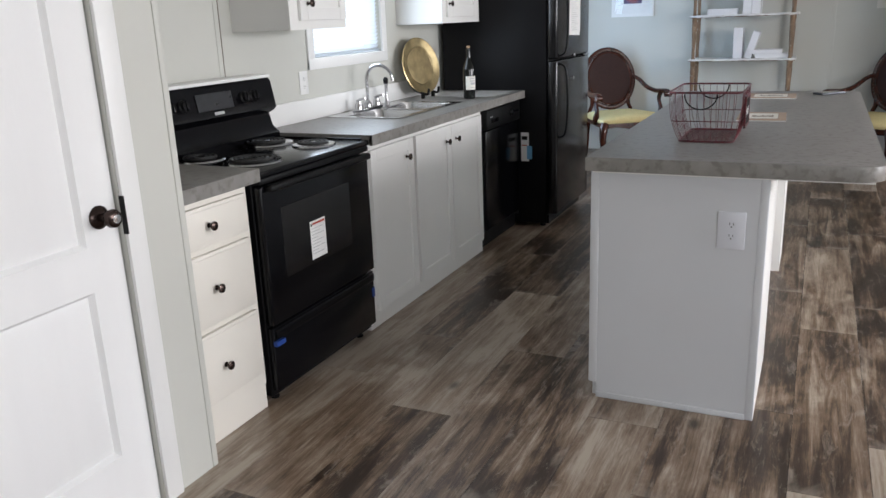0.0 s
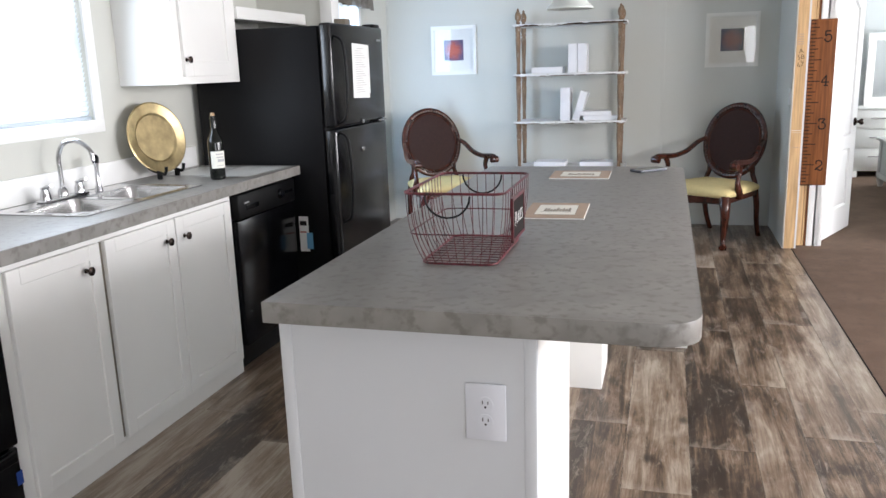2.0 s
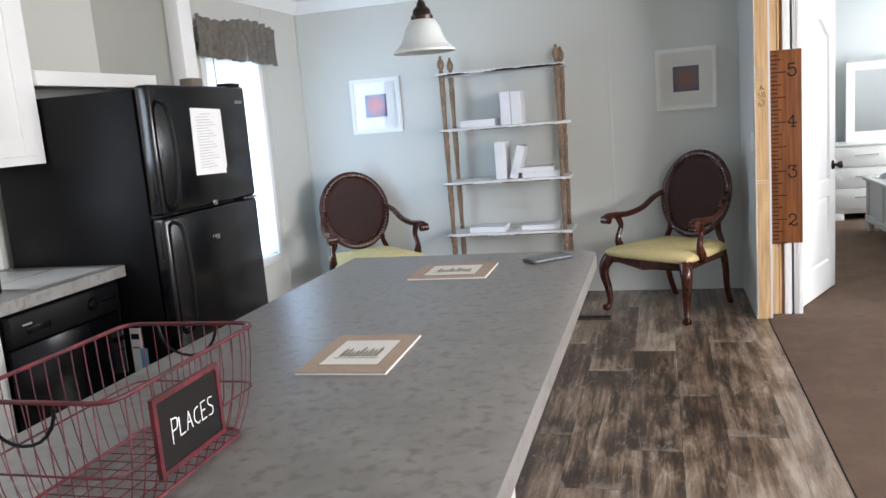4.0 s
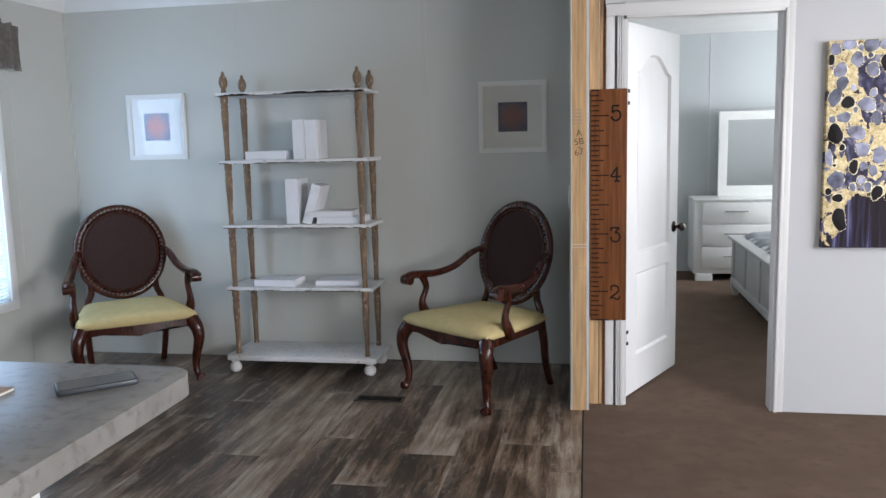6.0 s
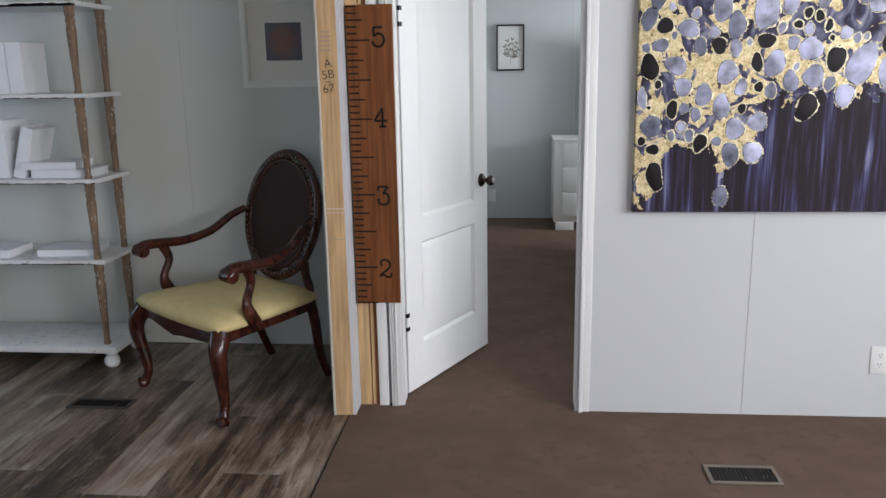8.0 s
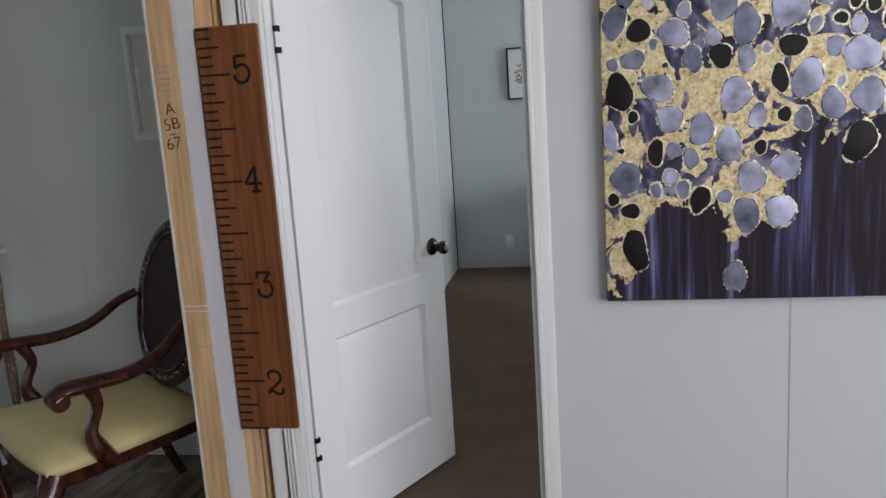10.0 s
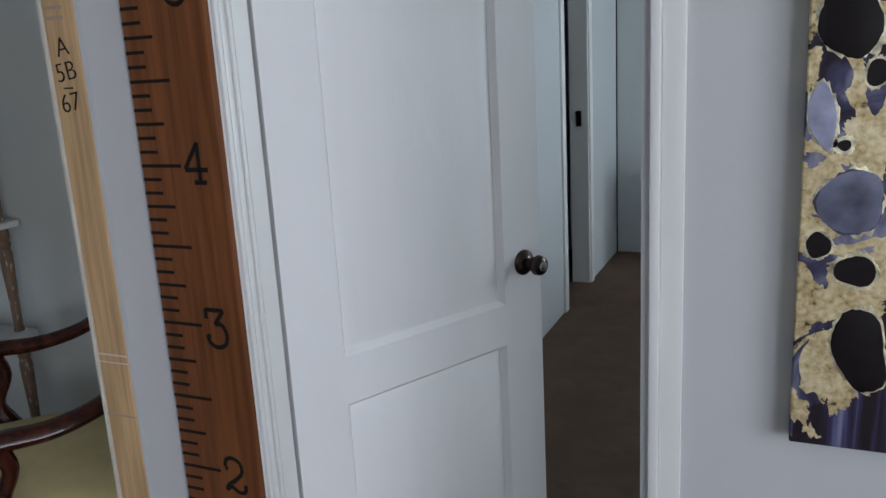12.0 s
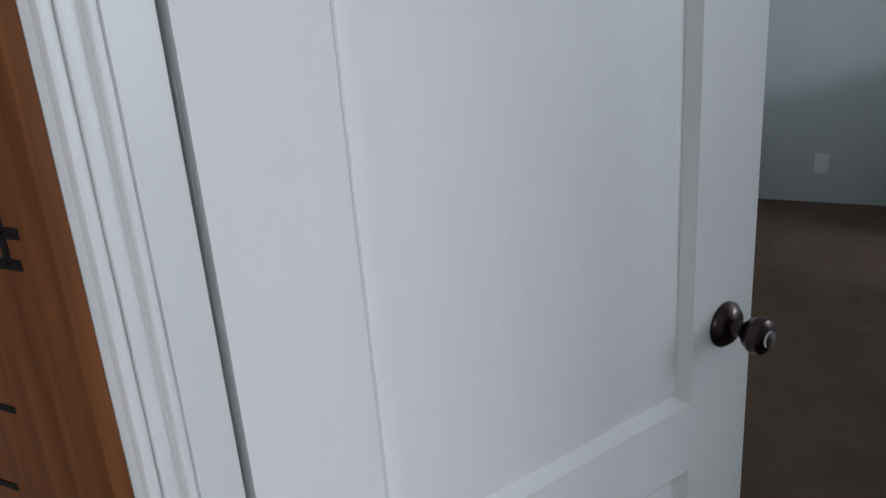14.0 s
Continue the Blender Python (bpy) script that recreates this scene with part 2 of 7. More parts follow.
M_KRAFT = mat("kraft_card", (0.4, 0.3, 0.22), 0.75, var=0.06, scale=20)
M_MATB = mat("cream_mat_board", (0.74, 0.72, 0.65), 0.8, var=0.02, scale=5)
M_BOOK = mat("white_book_paper", (0.74, 0.74, 0.75), 0.7, var=0.04, scale=8, bump=0.05, bscale=60)
M_CANE = mat("dark_woven_cane", (0.032, 0.0125, 0.009), 0.6, spec=0.25, var=0.35, scale=90, bump=0.8, bscale=330)
M_VAL = mat("grey_brown_valance_cloth", (0.16, 0.145, 0.125), 0.9, var=0.22, scale=30, bump=0.5, bscale=160, spec=0.2)
def blind_mat():
    m = mat("white_blind_slat", (0.82, 0.83, 0.84), 0.5, var=0.02)
    nt = m.node_tree
    tr = nt.nodes.new("ShaderNodeBsdfTranslucent")
    tr.inputs[0].default_value = (0.85, 0.9, 0.95, 1)
    ms = nt.nodes.new("ShaderNodeMixShader")
    ms.inputs[0].default_value = 0.8
    out = nt.nodes["Material Output"]
    nt.links.new(nt.nodes["Principled BSDF"].outputs[0], ms.inputs[1])
    nt.links.new(tr.outputs[0], ms.inputs[2])
    nt.links.new(ms.outputs[0], out.inputs[0])
    return m


M_BLIND = blind_mat()
M_GREYWOOD = mat("grey_painted_wood", (0.5, 0.505, 0.5), 0.45, var=0.04, scale=4, bump=0.05, bscale=60)
M_QUILT = mat("grey_satin_quilt", (0.3, 0.32, 0.35), 0.4, var=0.15, scale=10, bump=0.4, bscale=18)
M_REG = mat("taupe_register_metal", (0.2, 0.17, 0.13), 0.45, metal=0.4, var=0.1, scale=10)
M_VOID = mat("duct_shade", (0.006, 0.006, 0.006), 0.8, var=0.1)
M_BLUE = mat("blue_tape", (0.012, 0.05, 0.25), 0.5, var=0.1)
M_DWTAG = mat("light_blue_tag", (0.15, 0.4, 0.62), 0.5, var=0.06)
M_REDINK = mat("red_print", (0.45, 0.06, 0.04), 0.6, var=0.1)
M_FRAME = mat("antique_white_frame", (0.72, 0.71, 0.66), 0.45, var=0.04, scale=9, bump=0.1, bscale=60)
M_GYPS = mat("gypsum_edge", (0.66, 0.62, 0.54), 0.8, var=0.08, scale=20)
# near-black colour holds the darkness of the unlit bathroom, walls and floor alike
M_BACK = mat("unlit_room_shade", (0.08, 0.076, 0.07), 0.7, var=0.05)
M_BOTTLE = mat("dark_bottle_glass", (0.005, 0.006, 0.005), 0.1, var=0.1, spec=0.35)
M_CORK = mat("cork", (0.42, 0.28, 0.16), 0.8, var=0.15, scale=60)
M_COIL = mat("burner_coil", (0.009, 0.009, 0.009), 0.55, var=0.2, scale=20)
M_PLATE = mat("pale_blue_grey_plate", (0.66, 0.675, 0.72), 0.4, var=0.02)
M_SKETCH = mat("sketch_ink", (0.27, 0.235, 0.19), 0.7, var=0.4, scale=90)
M_RIM = mat("dark_slate_glaze", (0.055, 0.055, 0.085), 0.5, var=0.6, scale=40)
M_PHONE = mat("dark_phone_case", (0.06, 0.065, 0.075), 0.35, metal=0.3, var=0.1)
M_SCREEN = mat("grey_phone_screen", (0.07, 0.075, 0.08), 0.18, var=0.1)
M_CREAM = mat("cream_cabinet_paint", (0.8, 0.765, 0.69), 0.42, var=0.02, scale=3, bump=0.02, bscale=120)
M_CABSIDE = mat("cabinet_side_laminate", (0.72, 0.715, 0.69), 0.5, var=0.02, scale=3)


def glass_mat():
    m = bpy.data.materials.new("window_glass")
    m.use_nodes = True
    b = m.node_tree.nodes["Principled BSDF"]
    b.inputs["Transmission Weight"].default_value = 1.0
    b.inputs["Roughness"].default_value = 0.0
    b.inputs["IOR"].default_value = 1.05
    return m


def picture_glass_mat():
    """Thin picture glass: clear, with a sharp Fresnel gloss."""
    m = bpy.data.materials.new("picture_glass")
    m.use_nodes = True
    n, l = m.node_tree.nodes, m.node_tree.links
    n.remove(n["Principled BSDF"])
    fr, tr, gl, ms = n.new("ShaderNodeFresnel"), n.new("ShaderNodeBsdfTransparent"), n.new("ShaderNodeBsdfGlossy"), n.new("ShaderNodeMixShader")
    fr.inputs["IOR"].default_value = 1.45
    gl.inputs["Roughness"].default_value = 0.03
    l.new(fr.outputs[0], ms.inputs[0])
    l.new(tr.outputs[0], ms.inputs[1])
    l.new(gl.outputs[0], ms.inputs[2])
    l.new(ms.outputs[0], n["Material Output"].inputs[0])
    return m


def mirror_mat():
    m = bpy.data.materials.new("mirror_glass")
    m.use_nodes = True
    b = m.node_tree.nodes["Principled BSDF"]
    b.inputs["Metallic"].default_value = 1.0
    b.inputs["Roughness"].default_value = 0.02
    b.inputs["Base Color"].default_value = (0.85, 0.88, 0.88, 1)
    return m


def glow_mat():
    """Bright hazy daylight with faint greenery low down, for the distance outside the windows."""
    m = bpy.data.materials.new("bright_outdoors")
    m.use_nodes = True
    nt = m.node_tree
    n, l = nt.nodes, nt.links
    n.remove(n["Principled BSDF"])
    em = n.new("ShaderNodeEmission")
    tc = n.new("ShaderNodeTexCoord")
    nz = n.new("ShaderNodeTexNoise")
    nz.inputs["Scale"].default_value = 1.6
    nz.inputs["Detail"].default_value = 7
    l.new(tc.outputs["Object"], nz.inputs["Vector"])
    sp = n.new("ShaderNodeSeparateXYZ")
    l.new(tc.outputs["Object"], sp.inputs[0])
    mr = n.new("ShaderNodeMapRange")
    mr.inputs[1].default_value, mr.inputs[2].default_value = 1.0, 2.2
    l.new(sp.outputs[2], mr.inputs[0])
    add = n.new("ShaderNodeMath")
    add.operation = "ADD"
    add.use_clamp = True
    l.new(mr.outputs[0], add.inputs[0])
    rp0 = n.new("ShaderNodeValToRGB")
    rp0.color_ramp.elements[0].position, rp0.color_ramp.elements[1].position = 0.45, 0.55
    l.new(nz.outputs["Fac"], rp0.inputs[0])
    l.new(rp0.outputs[0], add.inputs[1])
    rp = n.new("ShaderNodeValToRGB")
    rp.color_ramp.elements[0].color = (0.72, 0.8, 0.72, 1)
    rp.color_ramp.elements[1].color = (0.95, 0.98, 1.0, 1)
    l.new(add.outputs[0], rp.inputs[0])
    l.new(rp.outputs[0], em.inputs[0])
    em.inputs[1].default_value = 4.0
    l.new(em.outputs[0], n["Material Output"].inputs[0])
    return m


def plank_mat():
    """Printed plank: grey-brown wood with dark streaks, pale worn patches and a few knots; each plank differs."""
    m = bpy.data.materials.new("weathered_plank")
    m.use_nodes = True
    nt = m.node_tree
    n, l = nt.nodes, nt.links
    b = n["Principled BSDF"]
    tc = n.new("ShaderNodeTexCoord")
    oi = n.new("ShaderNodeObjectInfo")
    cb = n.new("ShaderNodeCombineXYZ")
    mul = n.new("ShaderNodeMath")
    mul.operation, mul.inputs[1].default_value = "MULTIPLY", 57.0
    l.new(oi.outputs["Random"], mul.inputs[0])
    l.new(mul.outputs[0], cb.inputs[0])
    l.new(mul.outputs[0], cb.inputs[1])
    va = n.new("ShaderNodeVectorMath")
    va.operation = "ADD"
    l.new(tc.outputs["Object"], va.inputs[0])
    l.new(cb.outputs[0], va.inputs[1])

    def noise_at(scale, sx, sy, detail=8, dist=0.0, rough=0.6):
        mp = n.new("ShaderNodeMapping")
        mp.inputs["Scale"].default_value = (sx, sy, 1)
        l.new(va.outputs[0], mp.inputs[0])
        z = n.new("ShaderNodeTexNoise")
        z.inputs["Scale"].default_value, z.inputs["Detail"].default_value = scale, detail
        z.inputs["Distortion"].default_value, z.inputs["Roughness"].default_value = dist, rough
        l.new(mp.outputs[0], z.inputs["Vector"])
        return z.outputs["Fac"]

    streak = noise_at(1.0, 19, 1.3, 12, 0.6, 0.74)
    patch = noise_at(1.0, 3.4, 1.9, 5, 0.7)
    fine = noise_at(1.0, 120, 7, 5, 0.2)
    worn = noise_at(1.0, 26, 5.5, 10, 1.4, 0.78)

    def mathn(op, a, c, clamp=False):
        q = n.new("ShaderNodeMath")
        q.operation, q.use_clamp = op, clamp
        for i, v in enumerate((a, c)):
            if isinstance(v, (int, float)):
                q.inputs[i].default_value = v
            else:
                l.new(v, q.inputs[i])
        return q.outputs[0]

    shade = n.new("ShaderNodeValToRGB")          # whole-plank tone: dark, middling, pale
    shade.color_ramp.interpolation = "CONSTANT"
    se = shade.color_ramp.elements
    se[0].position, se[0].color = 0.0, (0.36, 0.36, 0.36, 1)
    se[1].position, se[1].color = 0.86, (0.62, 0.62, 0.62, 1)
    for p, v in ((0.2, 0.41), (0.45, 0.46), (0.68, 0.52)):
        x = se.new(p)
        x.color = (v, v, v, 1)
    l.new(oi.outputs["Random"], shade.inputs[0])
    amp = mathn("SUBTRACT", 1.9, mathn("MULTIPLY", shade.outputs[0], 1.9))
    tone = mathn("ADD", mathn("MULTIPLY", mathn("SUBTRACT", streak, 0.5), 1.15), mathn("MULTIPLY", mathn("SUBTRACT", patch, 0.5), 0.8))
    tone = mathn("ADD", mathn("MULTIPLY", tone, amp), shade.outputs[0])
    tone = mathn("ADD", tone, mathn("MULTIPLY", mathn("SUBTRACT", fine, 0.5), 0.24), True)
    rp = n.new("ShaderNodeValToRGB")
    e = rp.color_ramp.elements
    e[0].position, e[0].color = 0.24, (0.032, 0.02, 0.013, 1)
    e[1].position, e[1].color = 0.7, (0.4, 0.34, 0.275, 1)
    for p, c in ((0.36, (0.075, 0.048, 0.031, 1)), (0.46, (0.16, 0.108, 0.07, 1)), (0.57, (0.25, 0.19, 0.138, 1))):
        x = e.new(p)
        x.color = c
    l.new(tone, rp.inputs[0])
    wr = n.new("ShaderNodeValToRGB")
    wr.color_ramp.elements[0].position, wr.color_ramp.elements[1].position = 0.54, 0.68
    l.new(worn, wr.inputs[0])
    wf = mathn("MULTIPLY", wr.outputs[0], 0.55)
    mx = n.new("ShaderNodeMix")
    mx.data_type = "RGBA"
    l.new(wf, mx.inputs[0])
    l.new(rp.outputs[0], mx.inputs[6])
    mx.inputs[7].default_value = (0.41, 0.36, 0.3, 1)
    # pale worn borders at the plank's sides and ends
    so = n.new("ShaderNodeSeparateXYZ")
    l.new(tc.outputs["Object"], so.inputs[0])
    wob = mathn("MULTIPLY", mathn("SUBTRACT", noise_at(1.0, 9, 5, 6, 1.0), 0.5), 0.34)
    xs = mathn("ABSOLUTE", mathn("SUBTRACT", so.outputs[0], 0.125), 0)
    ex = mathn("MULTIPLY", mathn("ADD", mathn("SUBTRACT", xs, 0.115), wob), 22.0, True)
    ey = mathn("MULTIPLY", mathn("ADD", mathn("SUBTRACT", 0.05, so.outputs[1]), wob), 14.0, True)
    pale = mathn("MULTIPLY", mathn("MAXIMUM", ex, ey), 0.45)
    mp_ = n.new("ShaderNodeMix")
    mp_.data_type = "RGBA"
    l.new(pale, mp_.inputs[0])
    l.new(mx.outputs[2], mp_.inputs[6])
    mp_.inputs[7].default_value = (0.36, 0.315, 0.265, 1)
    mx = mp_
    # knots
    mk = n.new("ShaderNodeMapping")
    mk.inputs["Scale"].default_value = (3.2, 1.7, 1)
    l.new(va.outputs[0], mk.inputs[0])
    vo = n.new("ShaderNodeTexVoronoi")
    vo.inputs["Scale"].default_value = 1.0
    l.new(mk.outputs[0], vo.inputs["Vector"])
    kr = n.new("ShaderNodeValToRGB")
    kr.color_ramp.elements[0].position, kr.color_ramp.elements[0].color = 0.03, (1, 1, 1, 1)
    kr.color_ramp.elements[1].position, kr.color_ramp.elements[1].color = 0.09, (0, 0, 0, 1)
    l.new(vo.outputs["Distance"], kr.inputs[0])
    mk2 = n.new("ShaderNodeMix")
    mk2.data_type = "RGBA"
    l.new(mathn("MULTIPLY", kr.outputs[0], 0.75), mk2.inputs[0])
    l.new(mx.outputs[2], mk2.inputs[6])
    mk2.inputs[7].default_value = (0.02, 0.013, 0.009, 1)
    l.new(mk2.outputs[2], b.inputs["Base Color"])
    rr = n.new("ShaderNodeMapRange")
    rr.inputs[3].default_value, rr.inputs[4].default_value = 0.24, 0.42
    l.new(patch, rr.inputs[0])
    l.new(rr.outputs[0], b.inputs["Roughness"])
    bp = n.new("ShaderNodeBump")
    bp.inputs["Strength"].default_value, bp.inputs["Distance"].default_value = 0.18, 0.002
    l.new(fine, bp.inputs["Height"])
    l.new(bp.outputs[0], b.inputs["Normal"])
    return m


def canvas_mat():
    """Painted canvas: gold foil over the upper part with a ragged edge, dark violet drips below."""
    m = bpy.data.materials.new("gold_and_violet_canvas")
    m.use_nodes = True
    nt = m.node_tree
    n, l = nt.nodes, nt.links
    b = n["Principled BSDF"]
    tc = n.new("ShaderNodeTexCoord")
    sp = n.new("ShaderNodeSeparateXYZ")
    l.new(tc.outputs["Object"], sp.inputs[0])

    def mathn(op, a, c, clamp=False):
        q = n.new("ShaderNodeMath")
        q.operation, q.use_clamp = op, clamp
        for i, v in enumerate((a, c)):
            if isinstance(v, (int, float)):
                q.inputs[i].default_value = v
            else:
                l.new(v, q.inputs[i])
        return q.outputs[0]

    def noise_at(sc, detail, dist=0.0):
        mp = n.new("ShaderNodeMapping")
        mp.inputs["Scale"].default_value = sc
        l.new(tc.outputs["Object"], mp.inputs[0])
        z = n.new("ShaderNodeTexNoise")
        z.inputs["Scale"].default_value, z.inputs["Detail"].default_value, z.inputs["Distortion"].default_value = 1, detail, dist
        l.new(mp.outputs[0], z.inputs["Vector"])
        return z.outputs["Fac"]

    def ramp(fac, stops):
        r = n.new("ShaderNodeValToRGB")
        el = r.color_ramp.elements
        el[0].position, el[0].color = stops[0][0], (*stops[0][1], 1)
        el[1].position, el[1].color = stops[-1][0], (*stops[-1][1], 1)
        for p, c in stops[1:-1]:
            x = el.new(p)
            x.color = (*c, 1)
        l.new(fac, r.inputs[0])
        return r.outputs[0]

    streak = mathn("ADD", mathn("MULTIPLY", noise_at((26, 1, 1.8), 8, 0.5), 0.6), mathn("MULTIPLY", noise_at((70, 1, 3), 8, 0.3), 0.4))
    drips = ramp(streak, [(0.38, (0.012, 0.008, 0.011)), (0.5, (0.02, 0.013, 0.02)), (0.56, (0.038, 0.032, 0.08)), (0.61, (0.09, 0.09, 0.19)), (0.69, (0.26, 0.26, 0.37))])
    flake = mathn("ADD", mathn("MULTIPLY", noise_at((34, 1, 30), 9, 0.8), 0.5), mathn("MULTIPLY", noise_at((120, 1, 120), 8, 0.4), 0.5))
    gold = ramp(flake, [(0.35, (0.07, 0.045, 0.03)), (0.41, (0.48, 0.37, 0.18)), (0.55, (0.74, 0.63, 0.38)), (0.7, (0.86, 0.8, 0.6))])
    edge = noise_at((16, 1, 11), 9, 1.4)
    fray = noise_at((60, 1, 38), 8, 1.0)
    wob = mathn("ADD", mathn("MULTIPLY", mathn("SUBTRACT", edge, 0.5), 0.24), mathn("MULTIPLY", mathn("SUBTRACT", fray, 0.5), 0.12))
    # height of the gold's lower edge along the width, and dark gaps in it higher up
    fall = ramp(mathn("MULTIPLY", sp.outputs[0], 0.7849), [(0.0, (0.02,) * 3), (0.05, (0.05,) * 3), (0.1, (0.26,) * 3), (0.225, (0.3,) * 3), (0.255, (0.16,) * 3), (0.34, (0.22,) * 3), (0.37, (0.43,) * 3), (0.55, (0.44,) * 3), (1.0, (0.47,) * 3)])
    low = mathn("GREATER_THAN", mathn("ADD", sp.outputs[2], wob), fall)

    def gap(cx, cz, rx, rz):
        du = mathn("DIVIDE", mathn("SUBTRACT", sp.outputs[0], cx), rx)
        dv = mathn("DIVIDE", mathn("SUBTRACT", sp.outputs[2], cz), rz)
        d = mathn("ADD", mathn("MULTIPLY", du, du), mathn("MULTIPLY", dv, dv))
        return mathn("GREATER_THAN", mathn("ADD", d, mathn("MULTIPLY", wob, 4.0)), 1.0)

    smear = noise_at((7, 1, 8), 7, 1.6)
    mask = mathn("MULTIPLY", low, mathn("LESS_THAN", mathn("ADD", smear, mathn("MULTIPLY", sp.outputs[0], 0.03)), 0.535))
    for g_ in ((0.22, 0.83, 0.085, 0.1), (0.31, 0.87, 0.09, 0.06), (0.2, 0.67, 0.045, 0.07), (0.82, 0.85, 0.11, 0.17), (0.6, 0.74, 0.05, 0.04), (0.44, 0.8, 0.03, 0.05)):
        mask = mathn("MULTIPLY", mask, gap(*g_))
    mx = n.new("ShaderNodeMix")
    mx.data_type = "RGBA"
    l.new(mask, mx.inputs[0])
    smudge = ramp(noise_at((13, 1, 10), 8, 1.2), [(0.36, (0.02, 0.013, 0.022)), (0.5, (0.07, 0.07, 0.14)), (0.62, (0.3, 0.3, 0.4)), (0.75, (0.5, 0.5, 0.58))])
    under = n.new("ShaderNodeMix")
    under.data_type = "RGBA"
    l.new(mathn("MULTIPLY", low, 0.8), under.inputs[0])
    l.new(drips, under.inputs[6])
    l.new(smudge, under.inputs[7])
    l.new(under.outputs[2], mx.inputs[6])
    l.new(gold, mx.inputs[7])
    l.new(mx.outputs[2], b.inputs["Base Color"])
    l.new(mathn("MULTIPLY", mask, 0.5), b.inputs["Metallic"])
    b.inputs["Roughness"].default_value = 0.6
    b.inputs["Specular IOR Level"].default_value = 0.25
    bp = n.new("ShaderNodeBump")
    bp.inputs["Strength"].default_value, bp.inputs["Distance"].default_value = 0.35, 0.003
    l.new(mathn("MULTIPLY", flake, mask), bp.inputs["Height"])
    l.new(bp.outputs[0], b.inputs["Normal"])
    return m


def art_mat(name, mid, edge):
    """A small abstract print: a warm blot in the middle of a dark square."""
    m = mat(name, mid, 0.5, var=0.3, scale=40)
    nt = m.node_tree
    n, l = nt.nodes, nt.links
    tc = n.new("ShaderNodeTexCoord")
    g = n.new("ShaderNodeTexGradient")
    g.gradient_type = "SPHERICAL"
    mp = n.new("ShaderNodeMapping")
    mp.inputs["Scale"].default_value = (10, 1, 9)
    l.new(tc.outputs["Object"], mp.inputs[0])
    mp.inputs["Location"].default_value = (0, 0, -0.09 * 9)
    l.new(mp.outputs[0], g.inputs[0])
    nz = n.new("ShaderNodeTexNoise")
    nz.inputs["Scale"].default_value, nz.inputs["Detail"].default_value = 30, 8
    l.new(tc.outputs["Object"], nz.inputs["Vector"])
    ad = n.new("ShaderNodeMath")
    ad.operation = "MULTIPLY"
    l.new(g.outputs["Fac"], ad.inputs[0])
    l.new(nz.outputs["Fac"], ad.inputs[1])
    rp = n.new("ShaderNodeValToRGB")
    rp.color_ramp.elements[0].position, rp.color_ramp.elements[0].color = 0.05, (*edge, 1)
    rp.color_ramp.elements[1].position, rp.color_ramp.elements[1].color = 0.3, (*mid, 1)
    l.new(ad.outputs[0], rp.inputs[0])
    l.new(rp.outputs[0], n["Principled BSDF"].inputs["Base Color"])
    return m


M_GLASS, M_PICGLASS, M_MIRROR, M_GLOW, M_PLANK, M_CANVAS = glass_mat(), picture_glass_mat(), mirror_mat(), glow_mat(), plank_mat(), canvas_mat()
M_ART1 = art_mat("red_print_art", (0.5, 0.1, 0.06), (0.1, 0.08, 0.17))
M_ART2 = art_mat("dark_red_print_art", (0.16, 0.04, 0.03), (0.03, 0.03, 0.06))
M_INKBLOB = mat("black_enamel_blob", (0.01, 0.007, 0.008), 0.5, spec=0.2, var=0.3, scale=30)
def glaze_mat():
    """Lavender and blue-grey glaze; each oval has its own tone."""
    m = mat("lavender_glaze_blob", (0.27, 0.275, 0.35), 0.45, var=0.75, scale=13, bump=0.15, bscale=60)
    nt = m.node_tree
    b = nt.nodes["Principled BSDF"]
    src = b.inputs["Base Color"].links[0].from_socket
    oi = nt.nodes.new("ShaderNodeObjectInfo")
    rp = nt.nodes.new("ShaderNodeValToRGB")
    rp.color_ramp.elements[0].color = (0.5, 0.53, 0.62, 1)
    rp.color_ramp.elements[1].color = (1.6, 1.6, 1.7, 1)
    mx = nt.nodes.new("ShaderNodeMix")
    mx.data_type, mx.blend_type = "RGBA", "MULTIPLY"
    mx.inputs[0].default_value = 1.0
    nt.links.new(oi.outputs["Random"], rp.inputs[0])
    nt.links.new(src, mx.inputs[6])
    nt.links.new(rp.outputs[0], mx.inputs[7])
    nt.links.new(mx.outputs[2], b.inputs["Base Color"])
    return m


M_LAV = glaze_mat()
M_GOLD = mat("gold_leaf", (0.66, 0.58, 0.4), 0.4, metal=0.4, var=0.6, scale=70, bump=0.6, bscale=120)


def text_bm(text, size, m, bold=0.0):
    """Raised lettering as a mesh, standing in the plane y=0 and turned by m."""
    cu = bpy.data.curves.new("lettering", "FONT")
    cu.body, cu.size, cu.extrude, cu.offset, cu.align_x, cu.align_y = text, size, 0.0006, bold, "CENTER", "CENTER"
    ob = bpy.data.objects.new("lettering", cu)
    scene.collection.objects.link(ob)
    dg = bpy.context.evaluated_depsgraph_get()
    dg.update()
    me = bpy.data.meshes.new_from_object(ob.evaluated_get(dg))
    bm = bmesh.new()
    bm.from_mesh(me)
    bmesh.ops.transform(bm, matrix=m, verts=bm.verts[:])
    bpy.data.objects.remove(ob)
    bpy.data.curves.remove(cu)
    bpy.data.meshes.remove(me)
    return bm


STAND = Matrix.Rotation(radians(90), 4, "X")          # lettering that faces -y

